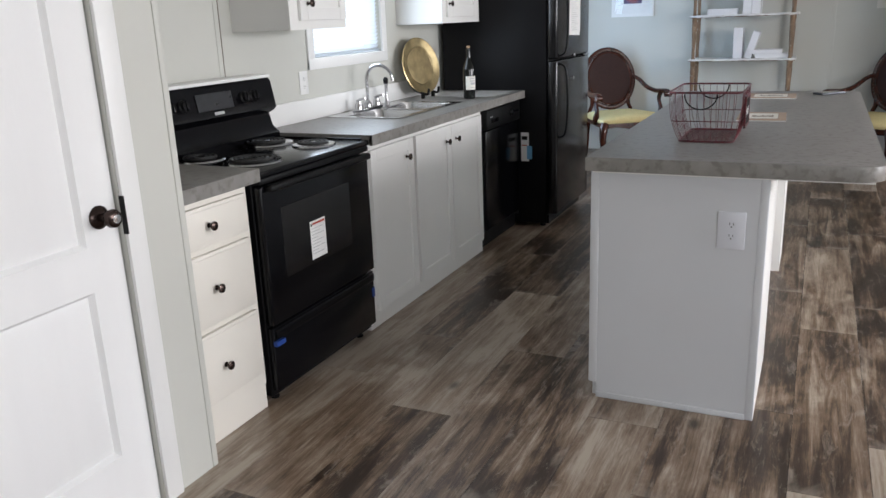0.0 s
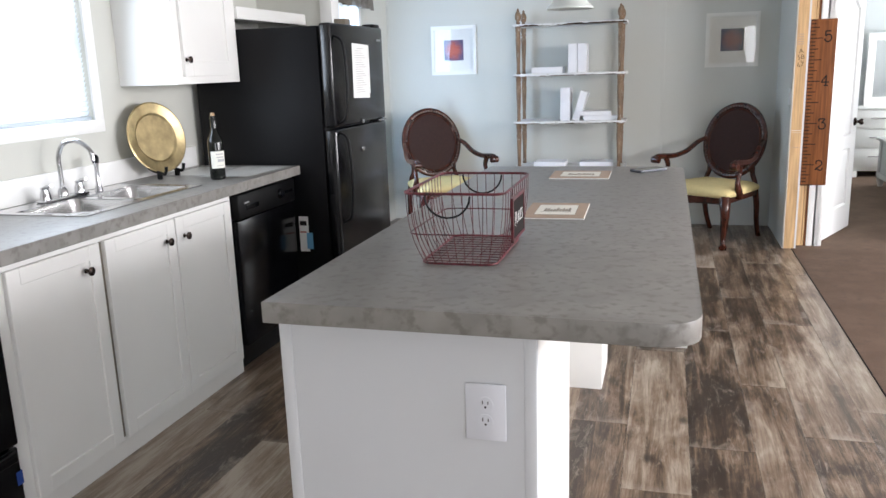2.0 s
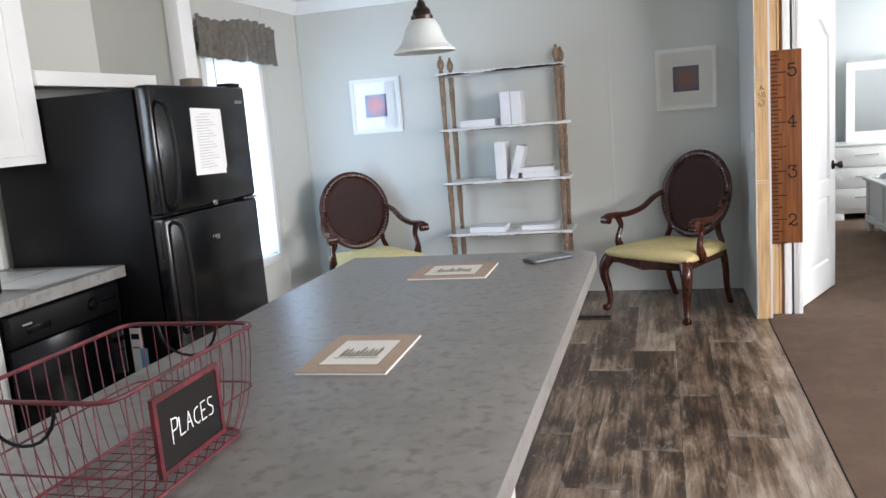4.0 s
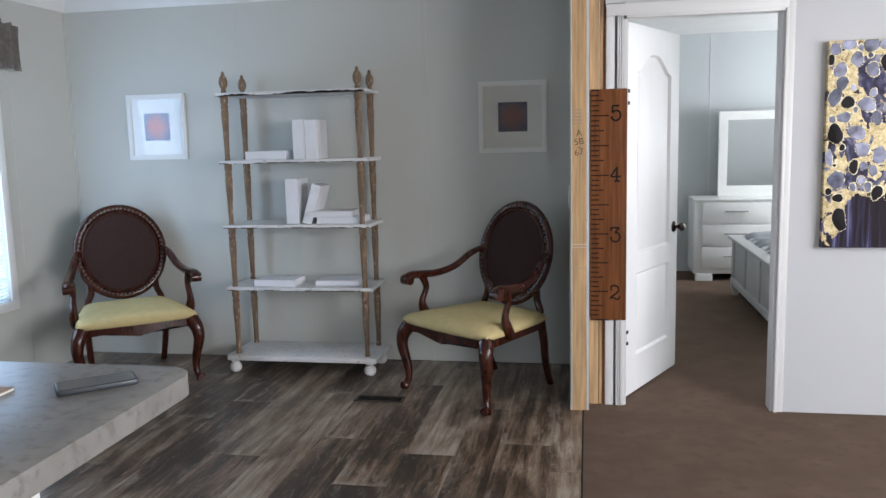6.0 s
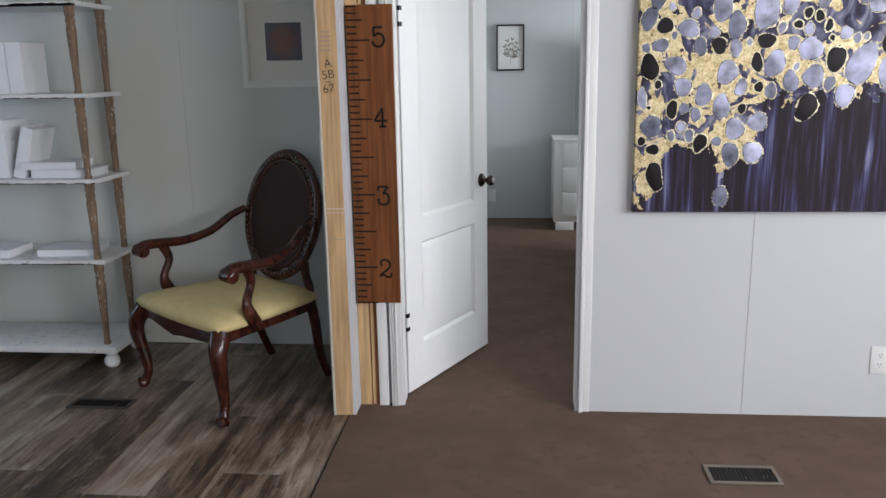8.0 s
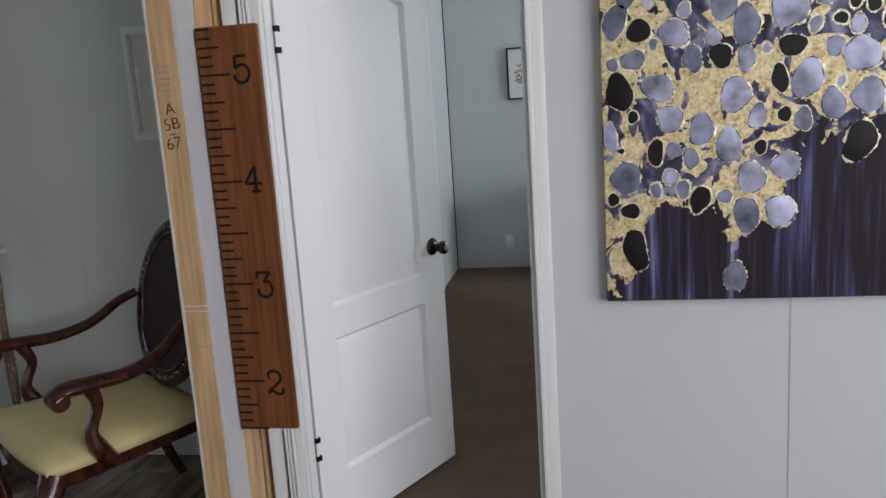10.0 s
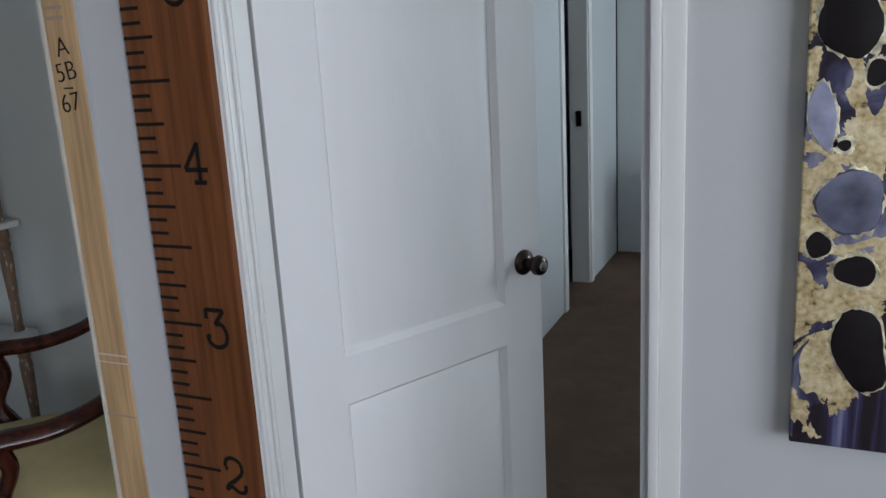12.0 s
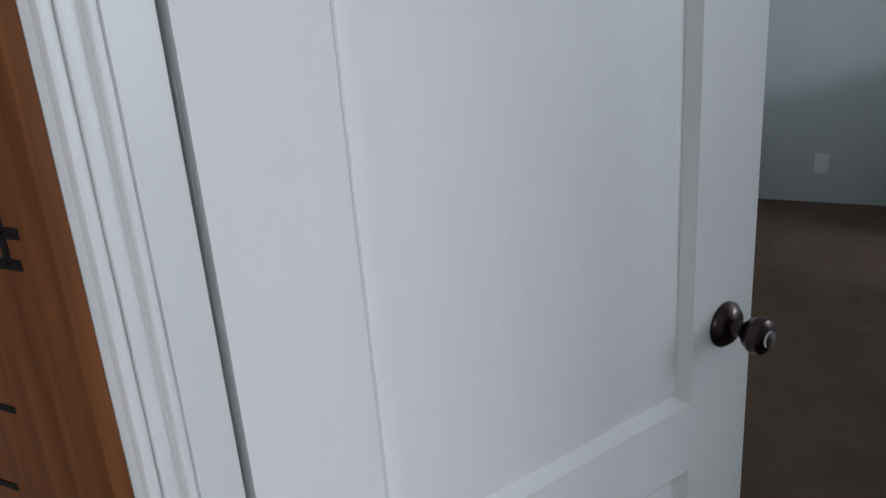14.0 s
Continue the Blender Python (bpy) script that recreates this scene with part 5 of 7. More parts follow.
part("badge", box(-1.5405, -1.5385, FY1 - 0.11, FY1 - 0.04, 1.585, 1.6), M_STEEL, fr)
for y in (FY0 + 0.07, FY1 - 0.07):
    part("front_foot", lathe([(0.02, -0.004), (0.02, 0.012), (0.009, 0.016), (0.009, 0.034)], 12, Matrix.Translation((-1.66, y, 0))), M_BLACKM, fr)
bm = box(0, 0.0025, -0.125, 0.125, -0.148, 0.148)
note = thing("printed_notice", (-1.539, 5.565, 1.27), "white printed sheet in a clear sleeve on the freezer door", "paper")
bmesh.ops.transform(bm, matrix=Matrix.Translation((-1.5398, 5.568, 1.418)) @ Matrix.Rotation(radians(-2), 4, "X"), verts=bm.verts[:])
part("sheet", bm, M_PAPER, note)
part("binder_strip", box(-1.5372, -1.5362, 5.678, 5.698, 1.29, 1.55, 0.0004, 1), M_TRIM, note)
for k in range(20):
    w = 0.16 - 0.02 * ((k * 7) % 4)
    y = 5.48
    if k == 0:
        y, w = 5.52, 0.09
    part("print_line", box(-1.5371, -1.5368, y, y + w, 1.54 - 0.0125 * k, 1.5425 - 0.0125 * k), M_GREYINK, note)
tagc = thing("energy_tag", (-1.74, 5.158, 0.43), "white and blue hanging tag beside the dishwasher", "tag")
part("card", box(-1.79, -1.735, 5.158, 5.1595, 0.46, 0.655), M_PAPER, tagc)
part("blue_flap", box(-1.748, -1.712, 5.156, 5.1575, 0.475, 0.565), M_DWTAG, tagc)
part("printed_box", box(-1.785, -1.745, 5.1572, 5.1578, 0.605, 0.63), M_INK, tagc)
part("printed_bar", box(-1.785, -1.748, 5.1572, 5.1578, 0.565, 0.572), M_REDINK, tagc)
can = thing("small_dark_box", (-1.72, 5.7, 1.67), "small dark box lying on top of the refrigerator", "box")
part("box_body", box(-1.76, -1.69, 5.74, 5.83, 1.656, 1.72, 0.003), M_REG, can)

# ---- island ----
isl = thing("kitchen_island", (-0.4, 3.93, 0), "white panelled kitchen island base with an overhanging bar side", "cabinet")
IX0, IX1, IY0, IY1 = -0.703, -0.109, 2.82, 4.98
part("cabinet_body", box(IX0 + 0.012, -0.36, IY0 + 0.02, IY1, 0.0, 0.886), M_BASE, isl)
part("end_panel", box(IX0 + 0.03, IX1 - 0.028, IY0 + 0.002, IY0 + 0.02, 0.0, 0.886), M_BASE, isl)
part("corner_strip", box(IX0, IX0 + 0.03, IY0, IY0 + 0.03, 0.06, 0.886, 0.003), M_BASE, isl)
part("corner_strip", box(IX1 - 0.028, IX1, IY0, IY0 + 0.02, 0.0, 0.886, 0.003), M_BASE, isl)
part("base_trim", box(IX0 + 0.03, IX1 - 0.028, IY0 - 0.004, IY0 + 0.002, 0.0, 0.022, 0.002), M_BASE, isl)
part("bar_leg_panel", box(-0.36, IX1, IY0 + 0.02, 3.405, 0.0, 0.886, 0.002), M_CAB, isl)
part("bar_back", box(-0.36, -0.352, 3.405, 4.63, 0.0, 0.886), M_CAB, isl)
part("end_cabinet", box(-0.352, IX1, 4.63, IY1, 0.0, 0.886, 0.002), M_CAB, isl)
# kitchen-side doors of the island
for k in range(4):
    y0 = 2.86 + k * 0.53
    d = box(IX0 + 0.0, IX0 + 0.0118, y0, y0 + 0.515, 0.07, 0.86, 0.003)
    part("door", d, M_CAB, isl)
it = thing("island_worktop", (-0.246, 3.93, 0.886), "grey stone-look laminate island worktop with clipped corners", "countertop")


def rounded(x0, x1, y0, y1, r, q=5):
    out = []
    for cx, cy, a0 in ((x1 - r[1], y0 + r[1], -90), (x1 - r[2], y1 - r[2], 0), (x0 + r[3], y1 - r[3], 90), (x0 + r[0], y0 + r[0], 180)):
        rr = {-90: r[1], 0: r[2], 90: r[3], 180: r[0]}[a0]
        for k in range(q + 1 if rr > 0.005 else 1):
            a = radians(a0 + 90 * k / q)
            out.append((cx + rr * math.cos(a), cy + rr * math.sin(a)))
    return out


part("slab", prism(rounded(-0.709, 0.218, 2.757, 5.125, (0.004, 0.075, 0.075, 0.004)), 0.888, 0.936, bev=0.0015), M_TOP, it)
part("build_up", box(-0.69, 0.19, 2.79, 5.09, 0.878, 0.888), M_CAB, it)

# wire basket
bk = thing("wire_basket", (-0.36, 3.35, 0.936), "red wire basket with two hoop handles and a chalkboard tag", "basket")
ZB, ZT = 0.941, 1.12
TX0, TX1, TY0, TY1 = -0.498, -0.238, 3.132, 3.518
CX0, CX1, CY0, CY1 = -0.456, -0.262, 3.136, 3.48


def ring_pts(x0, x1, y0, y1, z, r=0.03):
    return [Vector((x, y, z)) for x, y in rounded(x0, x1, y0, y1, (r, r, r, r), 4)]


def wire_level(t):
    """The basket's outline between bottom (0) and rim (1)."""
    s = 1 - (1 - t) ** 2.6
    return (CX0 + (TX0 - CX0) * s, CX1 + (TX1 - CX1) * s, CY0 + (TY0 - CY0) * s, CY1 + (TY1 - CY1) * s, ZB + (ZT - ZB) * t)


def level_ring(t):
    a = wire_level(t)
    return ring_pts(a[0], a[1], a[2], a[3], a[4])


part("rim", tube(level_ring(1.0), 0.0036, 8, closed=True), M_RED, bk)
part("middle_hoop", tube(level_ring(0.42), 0.0018, 6, closed=True), M_RED, bk)
part("bottom_hoop", tube(level_ring(0.0), 0.0032, 8, closed=True), M_RED, bk)
LV = [0.0, 0.12, 0.28, 0.5, 0.75, 1.0]
n = 12
for k in range(1, n + 1):
    f = k / (n + 1)
    for side in (0, 1):
        pts = []
        for t in LV:
            a = wire_level(t)
            pts.append((a[side], a[2] + (a[3] - a[2]) * f, a[4]))
        part("wire", tube(pts, 0.00105, 5), M_RED, bk)
n = 9
for k in range(1, n + 1):
    f = k / (n + 1)
    for side in (2, 3):
        pts = []
        for t in LV:
            a = wire_level(t)
            pts.append((a[0] + (a[1] - a[0]) * f, a[side], a[4]))
        part("wire", tube(pts, 0.00105, 5), M_RED, bk)
for k in range(1, 12):
    y = CY0 + (CY1 - CY0) * k / 12
    part("floor_wire", tube([(CX0, y, ZB), (CX1, y, ZB)], 0.0012, 5), M_RED, bk)
for k in range(1, 6):
    x = CX0 + (CX1 - CX0) * k / 6
    part("floor_wire", tube([(x, CY0, ZB - 0.002), (x, CY1, ZB - 0.002)], 0.0012, 5), M_RED, bk)
for y, s in ((TY0, -1), (TY1, 1)):
    xm = (TX0 + TX1) / 2 - 0.012
    pts = [(xm - 0.058 * math.cos(radians(a)), y + s * 0.004, ZT - 0.005 - 0.055 * math.sin(radians(a))) for a in range(0, 181, 15)]
    part("handle", tube(pts, 0.0026, 7), M_BLACKM, bk, "dark hoop handle")
tx = -0.2335
tg = part("chalkboard_tag", box(tx, tx + 0.004, 3.207, 3.36, 0.99, 1.093, 0.001, 1), M_INK, bk)
part("tag_frame", wall_holes("x", tx - 0.001, tx + 0.006, 3.2, 3.367, 0.984, 1.099, [(3.208, 3.359, 0.992, 1.091)]), M_RED, tg)
LETTERS = (
    (0, 1.25, (((0, -0.5), (0.02, 0.5)), ((0.02, 0.45), (0.45, 0.4), (0.42, 0.05), (0.03, -0.02)))),
    (0.62, 0.95, (((0, 0.5), (0, -0.48)), ((0, -0.48), (0.42, -0.46)))),
    (1.2, 0.9, (((0, -0.5), (0.22, 0.5)), ((0.22, 0.5), (0.46, -0.5)), ((0.08, -0.1), (0.4, -0.1)))),
    (1.85, 0.9, (((0.4, 0.42), (0.08, 0.3), (0.02, -0.2), (0.3, -0.5), (0.46, -0.4)),)),
    (2.5, 0.9, (((0, 0.5), (0, -0.5)), ((0, 0.5), (0.4, 0.5)), ((0, 0.02), (0.34, 0.02)), ((0, -0.5), (0.42, -0.48)))),
    (3.1, 0.95, (((0.42, 0.42), (0.1, 0.46), (0.06, 0.15), (0.4, -0.1), (0.34, -0.46), (0.0, -0.44)),)),
)
bm = bmesh.new()
for u, h, lines in LETTERS:
    for ln in lines:
        pts = [Vector((tx + 0.0046, 3.236 + 0.03 * (u + x), 1.04 + 0.03 * h * z)) for x, z in ln]
        tube(smooth_curve(pts, 4) if len(pts) > 2 else pts, 0.0011, 5, bm, flat=0.3, up=(1, 0, 0))
part("chalk_word", bm, M_PAPER, tg)


def place_card(name, x0, x1, y0, y1, rz, label):
    c = thing(name, ((x0 + x1) / 2, (y0 + y1) / 2, 0.9362), label, "card", "cards on the island", local=True, rz=rz)
    w, d = (x1 - x0) / 2, (y1 - y0) / 2
    part("backing", box(-w, w, -d, d, 0, 0.004, 0.0006, 1), M_PAPER, c)
    part("kraft_mount", box(-w, w, -d, d, 0.004, 0.0065), M_KRAFT, c)
    part("print_border", box(-w * 0.68, w * 0.68, -d * 0.66, d * 0.66, 0.0065, 0.0068), M_REG, c)
    part("print", box(-w * 0.66, w * 0.66, -d * 0.64, d * 0.64, 0.0065, 0.0072), M_MATB, c)
    rg = random.Random(int(x0 * 1000))
    bm = bmesh.new()
    for q in range(9):                       # a small sketched village: low blocks with roofs
        u, h = -0.42 + 0.1 * q, rg.uniform(0.12, 0.34)
        prism([(w * u, -d * 0.25), (w * (u + 0.09), -d * 0.25), (w * (u + 0.09), d * (h - 0.2)), (w * (u + 0.045), d * (h - 0.06)), (w * u, d * (h - 0.2))], 0.0072, 0.0074, bm)
    part("drawing", bm, M_SKETCH, c, "grey-brown sketch")
    part("ground_line", box(-w * 0.5, w * 0.52, -d * 0.33, -d * 0.3, 0.0072, 0.0074), M_SKETCH, c)
    return c


place_card("mounted_print", -0.312, -0.112, 3.775, 4.05, 1.5, "cream print on a tan card mount lying near the basket")
place_card("mounted_print", -0.352, -0.098, 4.69, 4.92, 1.0, "cream print on a tan card mount lying near the phone")
ph = thing("phone", (0.062, 4.968, 0.9362), "smartphone lying face up on the island", "phone", local=True, rz=41)
part("case", prism(rounded(-0.08, 0.08, -0.039, 0.039, (0.012,) * 4, 4), 0.0, 0.0115, bev=0.003), M_PHONE, ph)
part("screen", prism(rounded(-0.075, 0.075, -0.0345, 0.0345, (0.009,) * 4, 4), 0.0115, 0.0122), M_SCREEN, ph)

# ---- pendant and ceiling dome ----
pn = thing("pendant_lamp", (-0.283, 4.872, 1.655), "bell-shaped frosted glass pendant on a dark bronze rod", "lamp")
PT = Matrix.Translation((-0.283, 4.872, 0))
part("rod", lathe([(0.0085, 1.8), (0.0085, ZC - 0.02)], 12, PT), M_BRONZE, pn)
part("ceiling_rose", lathe([(0.0085, ZC - 0.03), (0.05, ZC - 0.02), (0.06, ZC - 0.001), (0, ZC - 0.001)], 24, PT), M_BRONZE, pn)
part("cap", lathe([(0, 1.815), (0.013, 1.812), (0.015, 1.8), (0.028, 1.788), (0.031, 1.772), (0.036, 1.768), (0.036, 1.757), (0.02, 1.753)], 28, PT), M_BRONZE, pn)
part("shade", lathe([(0.03, 1.759), (0.042, 1.752), (0.056, 1.73), (0.064, 1.705), (0.076, 1.68), (0.092, 1.665), (0.1, 1.66), (0.1, 1.653), (0.094, 1.656), (0.072, 1.676), (0.06, 1.702), (0.052, 1.728), (0.038, 1.748), (0.028, 1.754)], 40, PT), M_GLASSF, pn)
dm = thing("ceiling_dome_light", (-0.7, 7.34, 2.3), "pale green glass dome ceiling light with a small finial", "lamp")
DT = Matrix.Translation((-0.7, 7.34, 0))
part("pan", lathe([(0.15, ZC - 0.001), (0.155, ZC - 0.02), (0.14, ZC - 0.03)], 36, DT), M_TRIM, dm)
part("dome", lathe([(0.145, ZC - 0.028), (0.13, ZC - 0.07), (0.09, ZC - 0.1), (0.04, ZC - 0.115), (0, ZC - 0.118)], 36, DT), mat("green_dome_glass", (0.45, 0.66, 0.58), 0.25, var=0.05), dm)
part("finial", lathe([(0.008, ZC - 0.117), (0.009, ZC - 0.125), (0.004, ZC - 0.133), (0, ZC - 0.134)], 12, DT), M_STEEL, dm)

# valance
va = thing("window_valance", (-2.32, 7.38, 1.93), "grey-brown gathered cloth valance over the dining window", "curtain")
bm = bmesh.new()
NV, NR = 150, 9
for sgn in (0, 1):
    grid = []
    for i in range(NV + 1):
        u = i / NV
        y = 6.86 + 1.04 * u
        col = []
        for j in range(NR + 1):
            v = j / NR
            top = 2.195 - 0.02 * math.sin(u * 7) + 0.008 * math.sin(u * 61)
            bot_ = 1.935 - 0.018 * u + 0.006 * math.sin(u * 23)
            z = top + (bot_ - top) * v
            gather = 0.55 + 0.6 * abs(v - 0.25)
            x = -2.315 + gather * (0.016 * math.sin(u * 83 + 1.5 * math.sin(u * 19)) + 0.008 * math.sin(u * 141 + 3 * v)) + (0.004 if sgn else 0)
            col.append(bm.verts.new((x, y, z)))
        grid.append(col)
    for i in range(NV):
        for j in range(NR):
            bm.faces.new([grid[i][j], grid[i + 1][j], grid[i + 1][j + 1], grid[i][j + 1]])
part("cloth", bm, M_VAL, va, angle=80)
part("curtain_rod", tube([(-2.356, 6.87, 2.125), (-2.356, 7.89, 2.125)], 0.007, 8), M_TRIM, va)
for y in (6.875, 7.885):
    part("rod_bracket", box(XK + 0.001, -2.35, y - 0.006, y + 0.006, 2.115, 2.135, 0.002), M_TRIM, va)

# ---- dining end ----
def oval_armchair(name, label):
    """Front towards -y. Carved oval back, cushion, scrolled arms, cabriole front legs."""
    c = thing(name, (0, 0, 0), label, "armchair", "pair of armchairs", local=True)
    lean = radians(-13)
    OB = Matrix.Translation((0, 0.295, 0.765)) @ Matrix.Rotation(lean, 4, "X")
    RX, RZ = 0.262, 0.288

    def oval(rx, rz, y=0.0, k=48):
        return [OB @ Vector((rx * math.cos(2 * math.pi * i / k), y, rz * math.sin(2 * math.pi * i / k))) for i in range(k)]
    fr_ = part("back_frame", tube(oval(RX, RZ), 0.024, 10, closed=True, flat=0.8, up=(0, 1, 0)), M_CHAIR, c)
    part("inner_bead", tube(oval(RX - 0.032, RZ - 0.032, -0.012), 0.009, 8, closed=True, up=(0, 1, 0)), M_CHAIR, c)
    bm = bmesh.new()
    k = 64
    for i in range(k):
        a = 2 * math.pi * i / k
        p = OB @ Vector(((RX - 0.008) * math.cos(a), -0.02, (RZ - 0.008) * math.sin(a)))
        r = Matrix.Translation(p) @ Matrix.Rotation(lean, 4, "X") @ Matrix.Rotation(-a + (0.7 if i % 2 else -0.7), 4, "Y") @ Matrix.Diagonal((0.0115, 0.0055, 0.0062, 1))
        bmesh.ops.create_uvsphere(bm, u_segments=6, v_segments=4, radius=1, matrix=r)
    # base colour paler than the frame, so the leaves carry painted highlights
    part("carved_leaves", bm, mat("carving_highlight", (0.11, 0.08, 0.065), 0.2, var=0.4, scale=60, coat=0.4) if "carving_highlight" not in bpy.data.materials else bpy.data.materials["carving_highlight"], fr_)
    for nm, y0, y1 in (("cane_panel", -0.012, 0.012),):
        bm = bmesh.new()
        rings = []
        for y, s in ((y0, 1.0), (y0 - 0.004, 0.6), (y0 - 0.005, 0.0)):
            if s:
                rings.append([bm.verts.new(v) for v in oval((RX - 0.03) * s, (RZ - 0.03) * s, y)])
        cen = bm.verts.new(OB @ Vector((0, y0 - 0.005, 0)))
        back = [bm.verts.new(v) for v in oval(RX - 0.03, RZ - 0.03, y1)]
        for i in range(48):
            j = (i + 1) % 48
            bm.faces.new([rings[0][i], rings[0][j], rings[1][j], rings[1][i]])
            bm.faces.new([rings[1][i], rings[1][j], cen])
            bm.faces.new([rings[0][j], rings[0][i], back[i], back[j]])
        bm.faces.new(back)
        part(nm, bm, M_CANE, c, "dark brown woven cane panel")
    # seat: a D-shaped frame, wider in front
    def seat_outline(grow, bow):
        f, b, dy0, dy1 = 0.335 + grow, 0.25 + grow, -0.29 - grow, 0.27 + grow
        pts = []
        for i in range(11):
            u = -1 + 2 * i / 10
            pts.append((u * f, dy0 - bow * (1 - u * u)))
        for i in range(1, 6):
            t = i / 5
            pts.append((f + (b - f) * t + 0.012 * math.sin(math.pi * t), dy0 + (dy1 - dy0) * t))
        for i in range(1, 6):
            t = i / 5
            pts.append((b - 2 * b * t, dy1))
        for i in range(1, 5):
            t = i / 5
            pts.append((-b + (b - f) * t - 0.012 * math.sin(math.pi * t), dy1 + (dy0 - dy1) * t))
        return pts
    outline = seat_outline(0, 0.02)
    bm = bmesh.new()
    lo, hi = [], []
    for i, (x, y) in enumerate(outline):
        drop = 0.0
        if i <= 10:
            u = -1 + 2 * i / 10
            drop = 0.03 * (1 - abs(u)) ** 1.2 + 0.012 * math.cos(u * math.pi * 2)
        lo.append(bm.verts.new((x, y, 0.356 - 0.75 * drop)))
        hi.append(bm.verts.new((x, y, 0.392)))
    bm.faces.new(lo[::-1])
    bm.faces.new(hi)
    for i in range(len(lo)):
        j = (i + 1) % len(lo)
        bm.faces.new([lo[i], lo[j], hi[j], hi[i]])
    part("seat_frame", bm, M_CHAIR, c)
    bm = bmesh.new()
    rings = []
    for z, g in ((0.388, -0.012), (0.396, 0.004), (0.415, 0.008), (0.438, 0.002), (0.455, -0.022), (0.466, -0.07), (0.472, -0.16), (0.475, -0.24)):
        pts = seat_outline(g, 0.02)
        rings.append([bm.verts.new((x, y, z - (0.012 if z > 0.43 else 0) * (abs(x) / 0.33) ** 3)) for x, y in pts])
    for a, b in zip(rings, rings[1:]):
        for i in range(len(a)):
            j = (i + 1) % len(a)
            bm.faces.new([a[i], a[j], b[j], b[i]])
    bm.faces.new(rings[0][::-1])
    bm.faces.new(rings[-1])
    part("seat_cushion", bm, M_SEAT, c, "pale yellow upholstered cushion", angle=70)
    for s in (-1, 1):
        leg = smooth_curve([(s * 0.31, -0.27, 0.385), (s * 0.335, -0.3, 0.33), (s * 0.342, -0.305, 0.26), (s * 0.325, -0.288, 0.16), (s * 0.318, -0.282, 0.08), (s * 0.328, -0.296, 0.03), (s * 0.336, -0.31, 0.018)], 5)
        rad = [0.046 - 0.026 * min(1, i / 20) for i in range(len(leg))]
        rad = [r if i < len(leg) - 6 else 0.021 + 0.002 * (i - len(leg) + 6) for i, r in enumerate(rad)]
        lg = part("leg", tube(leg, rad, 12, up=(0, 1, 0)), M_CHAIR, c)
        part("foot_scroll", tube([(s * 0.336, -0.322, 0.0215), (s * 0.334, -0.285, 0.0215)], 0.0215, 12), M_CHAIR, lg)
        bl = smooth_curve([(s * 0.235, 0.25, 0.4), (s * 0.242, 0.27, 0.28), (s * 0.236, 0.292, 0.14), (s * 0.226, 0.345, 0.0)], 4)
        part("leg", tube(bl, [0.026 - 0.008 * i / len(bl) for i in range(len(bl))], 8), M_CHAIR, c)
        up_ = smooth_curve([(s * 0.235, 0.25, 0.36), (s * 0.225, 0.26, 0.45), (s * 0.2, 0.262, 0.51), (s * 0.198, 0.262, 0.57)], 4)
        part("back_post", tube(up_, 0.02, 8), M_CHAIR, c)
        arm = smooth_curve([(s * 0.262, 0.27, 0.775), (s * 0.285, 0.2, 0.745), (s * 0.315, 0.1, 0.68), (s * 0.34, -0.02, 0.652), (s * 0.35, -0.13, 0.655), (s * 0.357, -0.215, 0.657), (s * 0.36, -0.252, 0.637)], 6)
        rad = [0.022 + 0.01 * min(1, i / 26) for i in range(len(arm))]
        am = part("arm", tube(arm, rad, 12, flat=0.75), M_CHAIR, c)
        part("arm_scroll", tube([(s * 0.36 - 0.03, -0.24, 0.634), (s * 0.36 + 0.03, -0.24, 0.634)], 0.029, 16), M_CHAIR, am)
        post = smooth_curve([(s * 0.325, -0.1, 0.385), (s * 0.335, -0.135, 0.44), (s * 0.335, -0.15, 0.5), (s * 0.33, -0.12, 0.58), (s * 0.335, -0.145, 0.645)], 5)
        part("arm_post", tube(post, [0.027, 0.027, 0.029, 0.03, 0.03, 0.029, 0.028, 0.026, 0.024, 0.022, 0.02, 0.019, 0.018, 0.018, 0.018, 0.019, 0.02, 0.021, 0.022, 0.022, 0.022][:len(post)], 10), M_CHAIR, c)
    return c


ch = oval_armchair("oval_back_armchair", "carved mahogany armchair with a yellow seat beside the stub wall")
ch2 = copy_thing(ch, pose(-1.725, 7.945, 0, 0, 0, 39))
tagged(ch2, "carved mahogany armchair with a yellow seat near the dining window")
ch.location, ch.rotation_euler = (0.487, 7.915, 0), (0, 0, radians(-37.4))

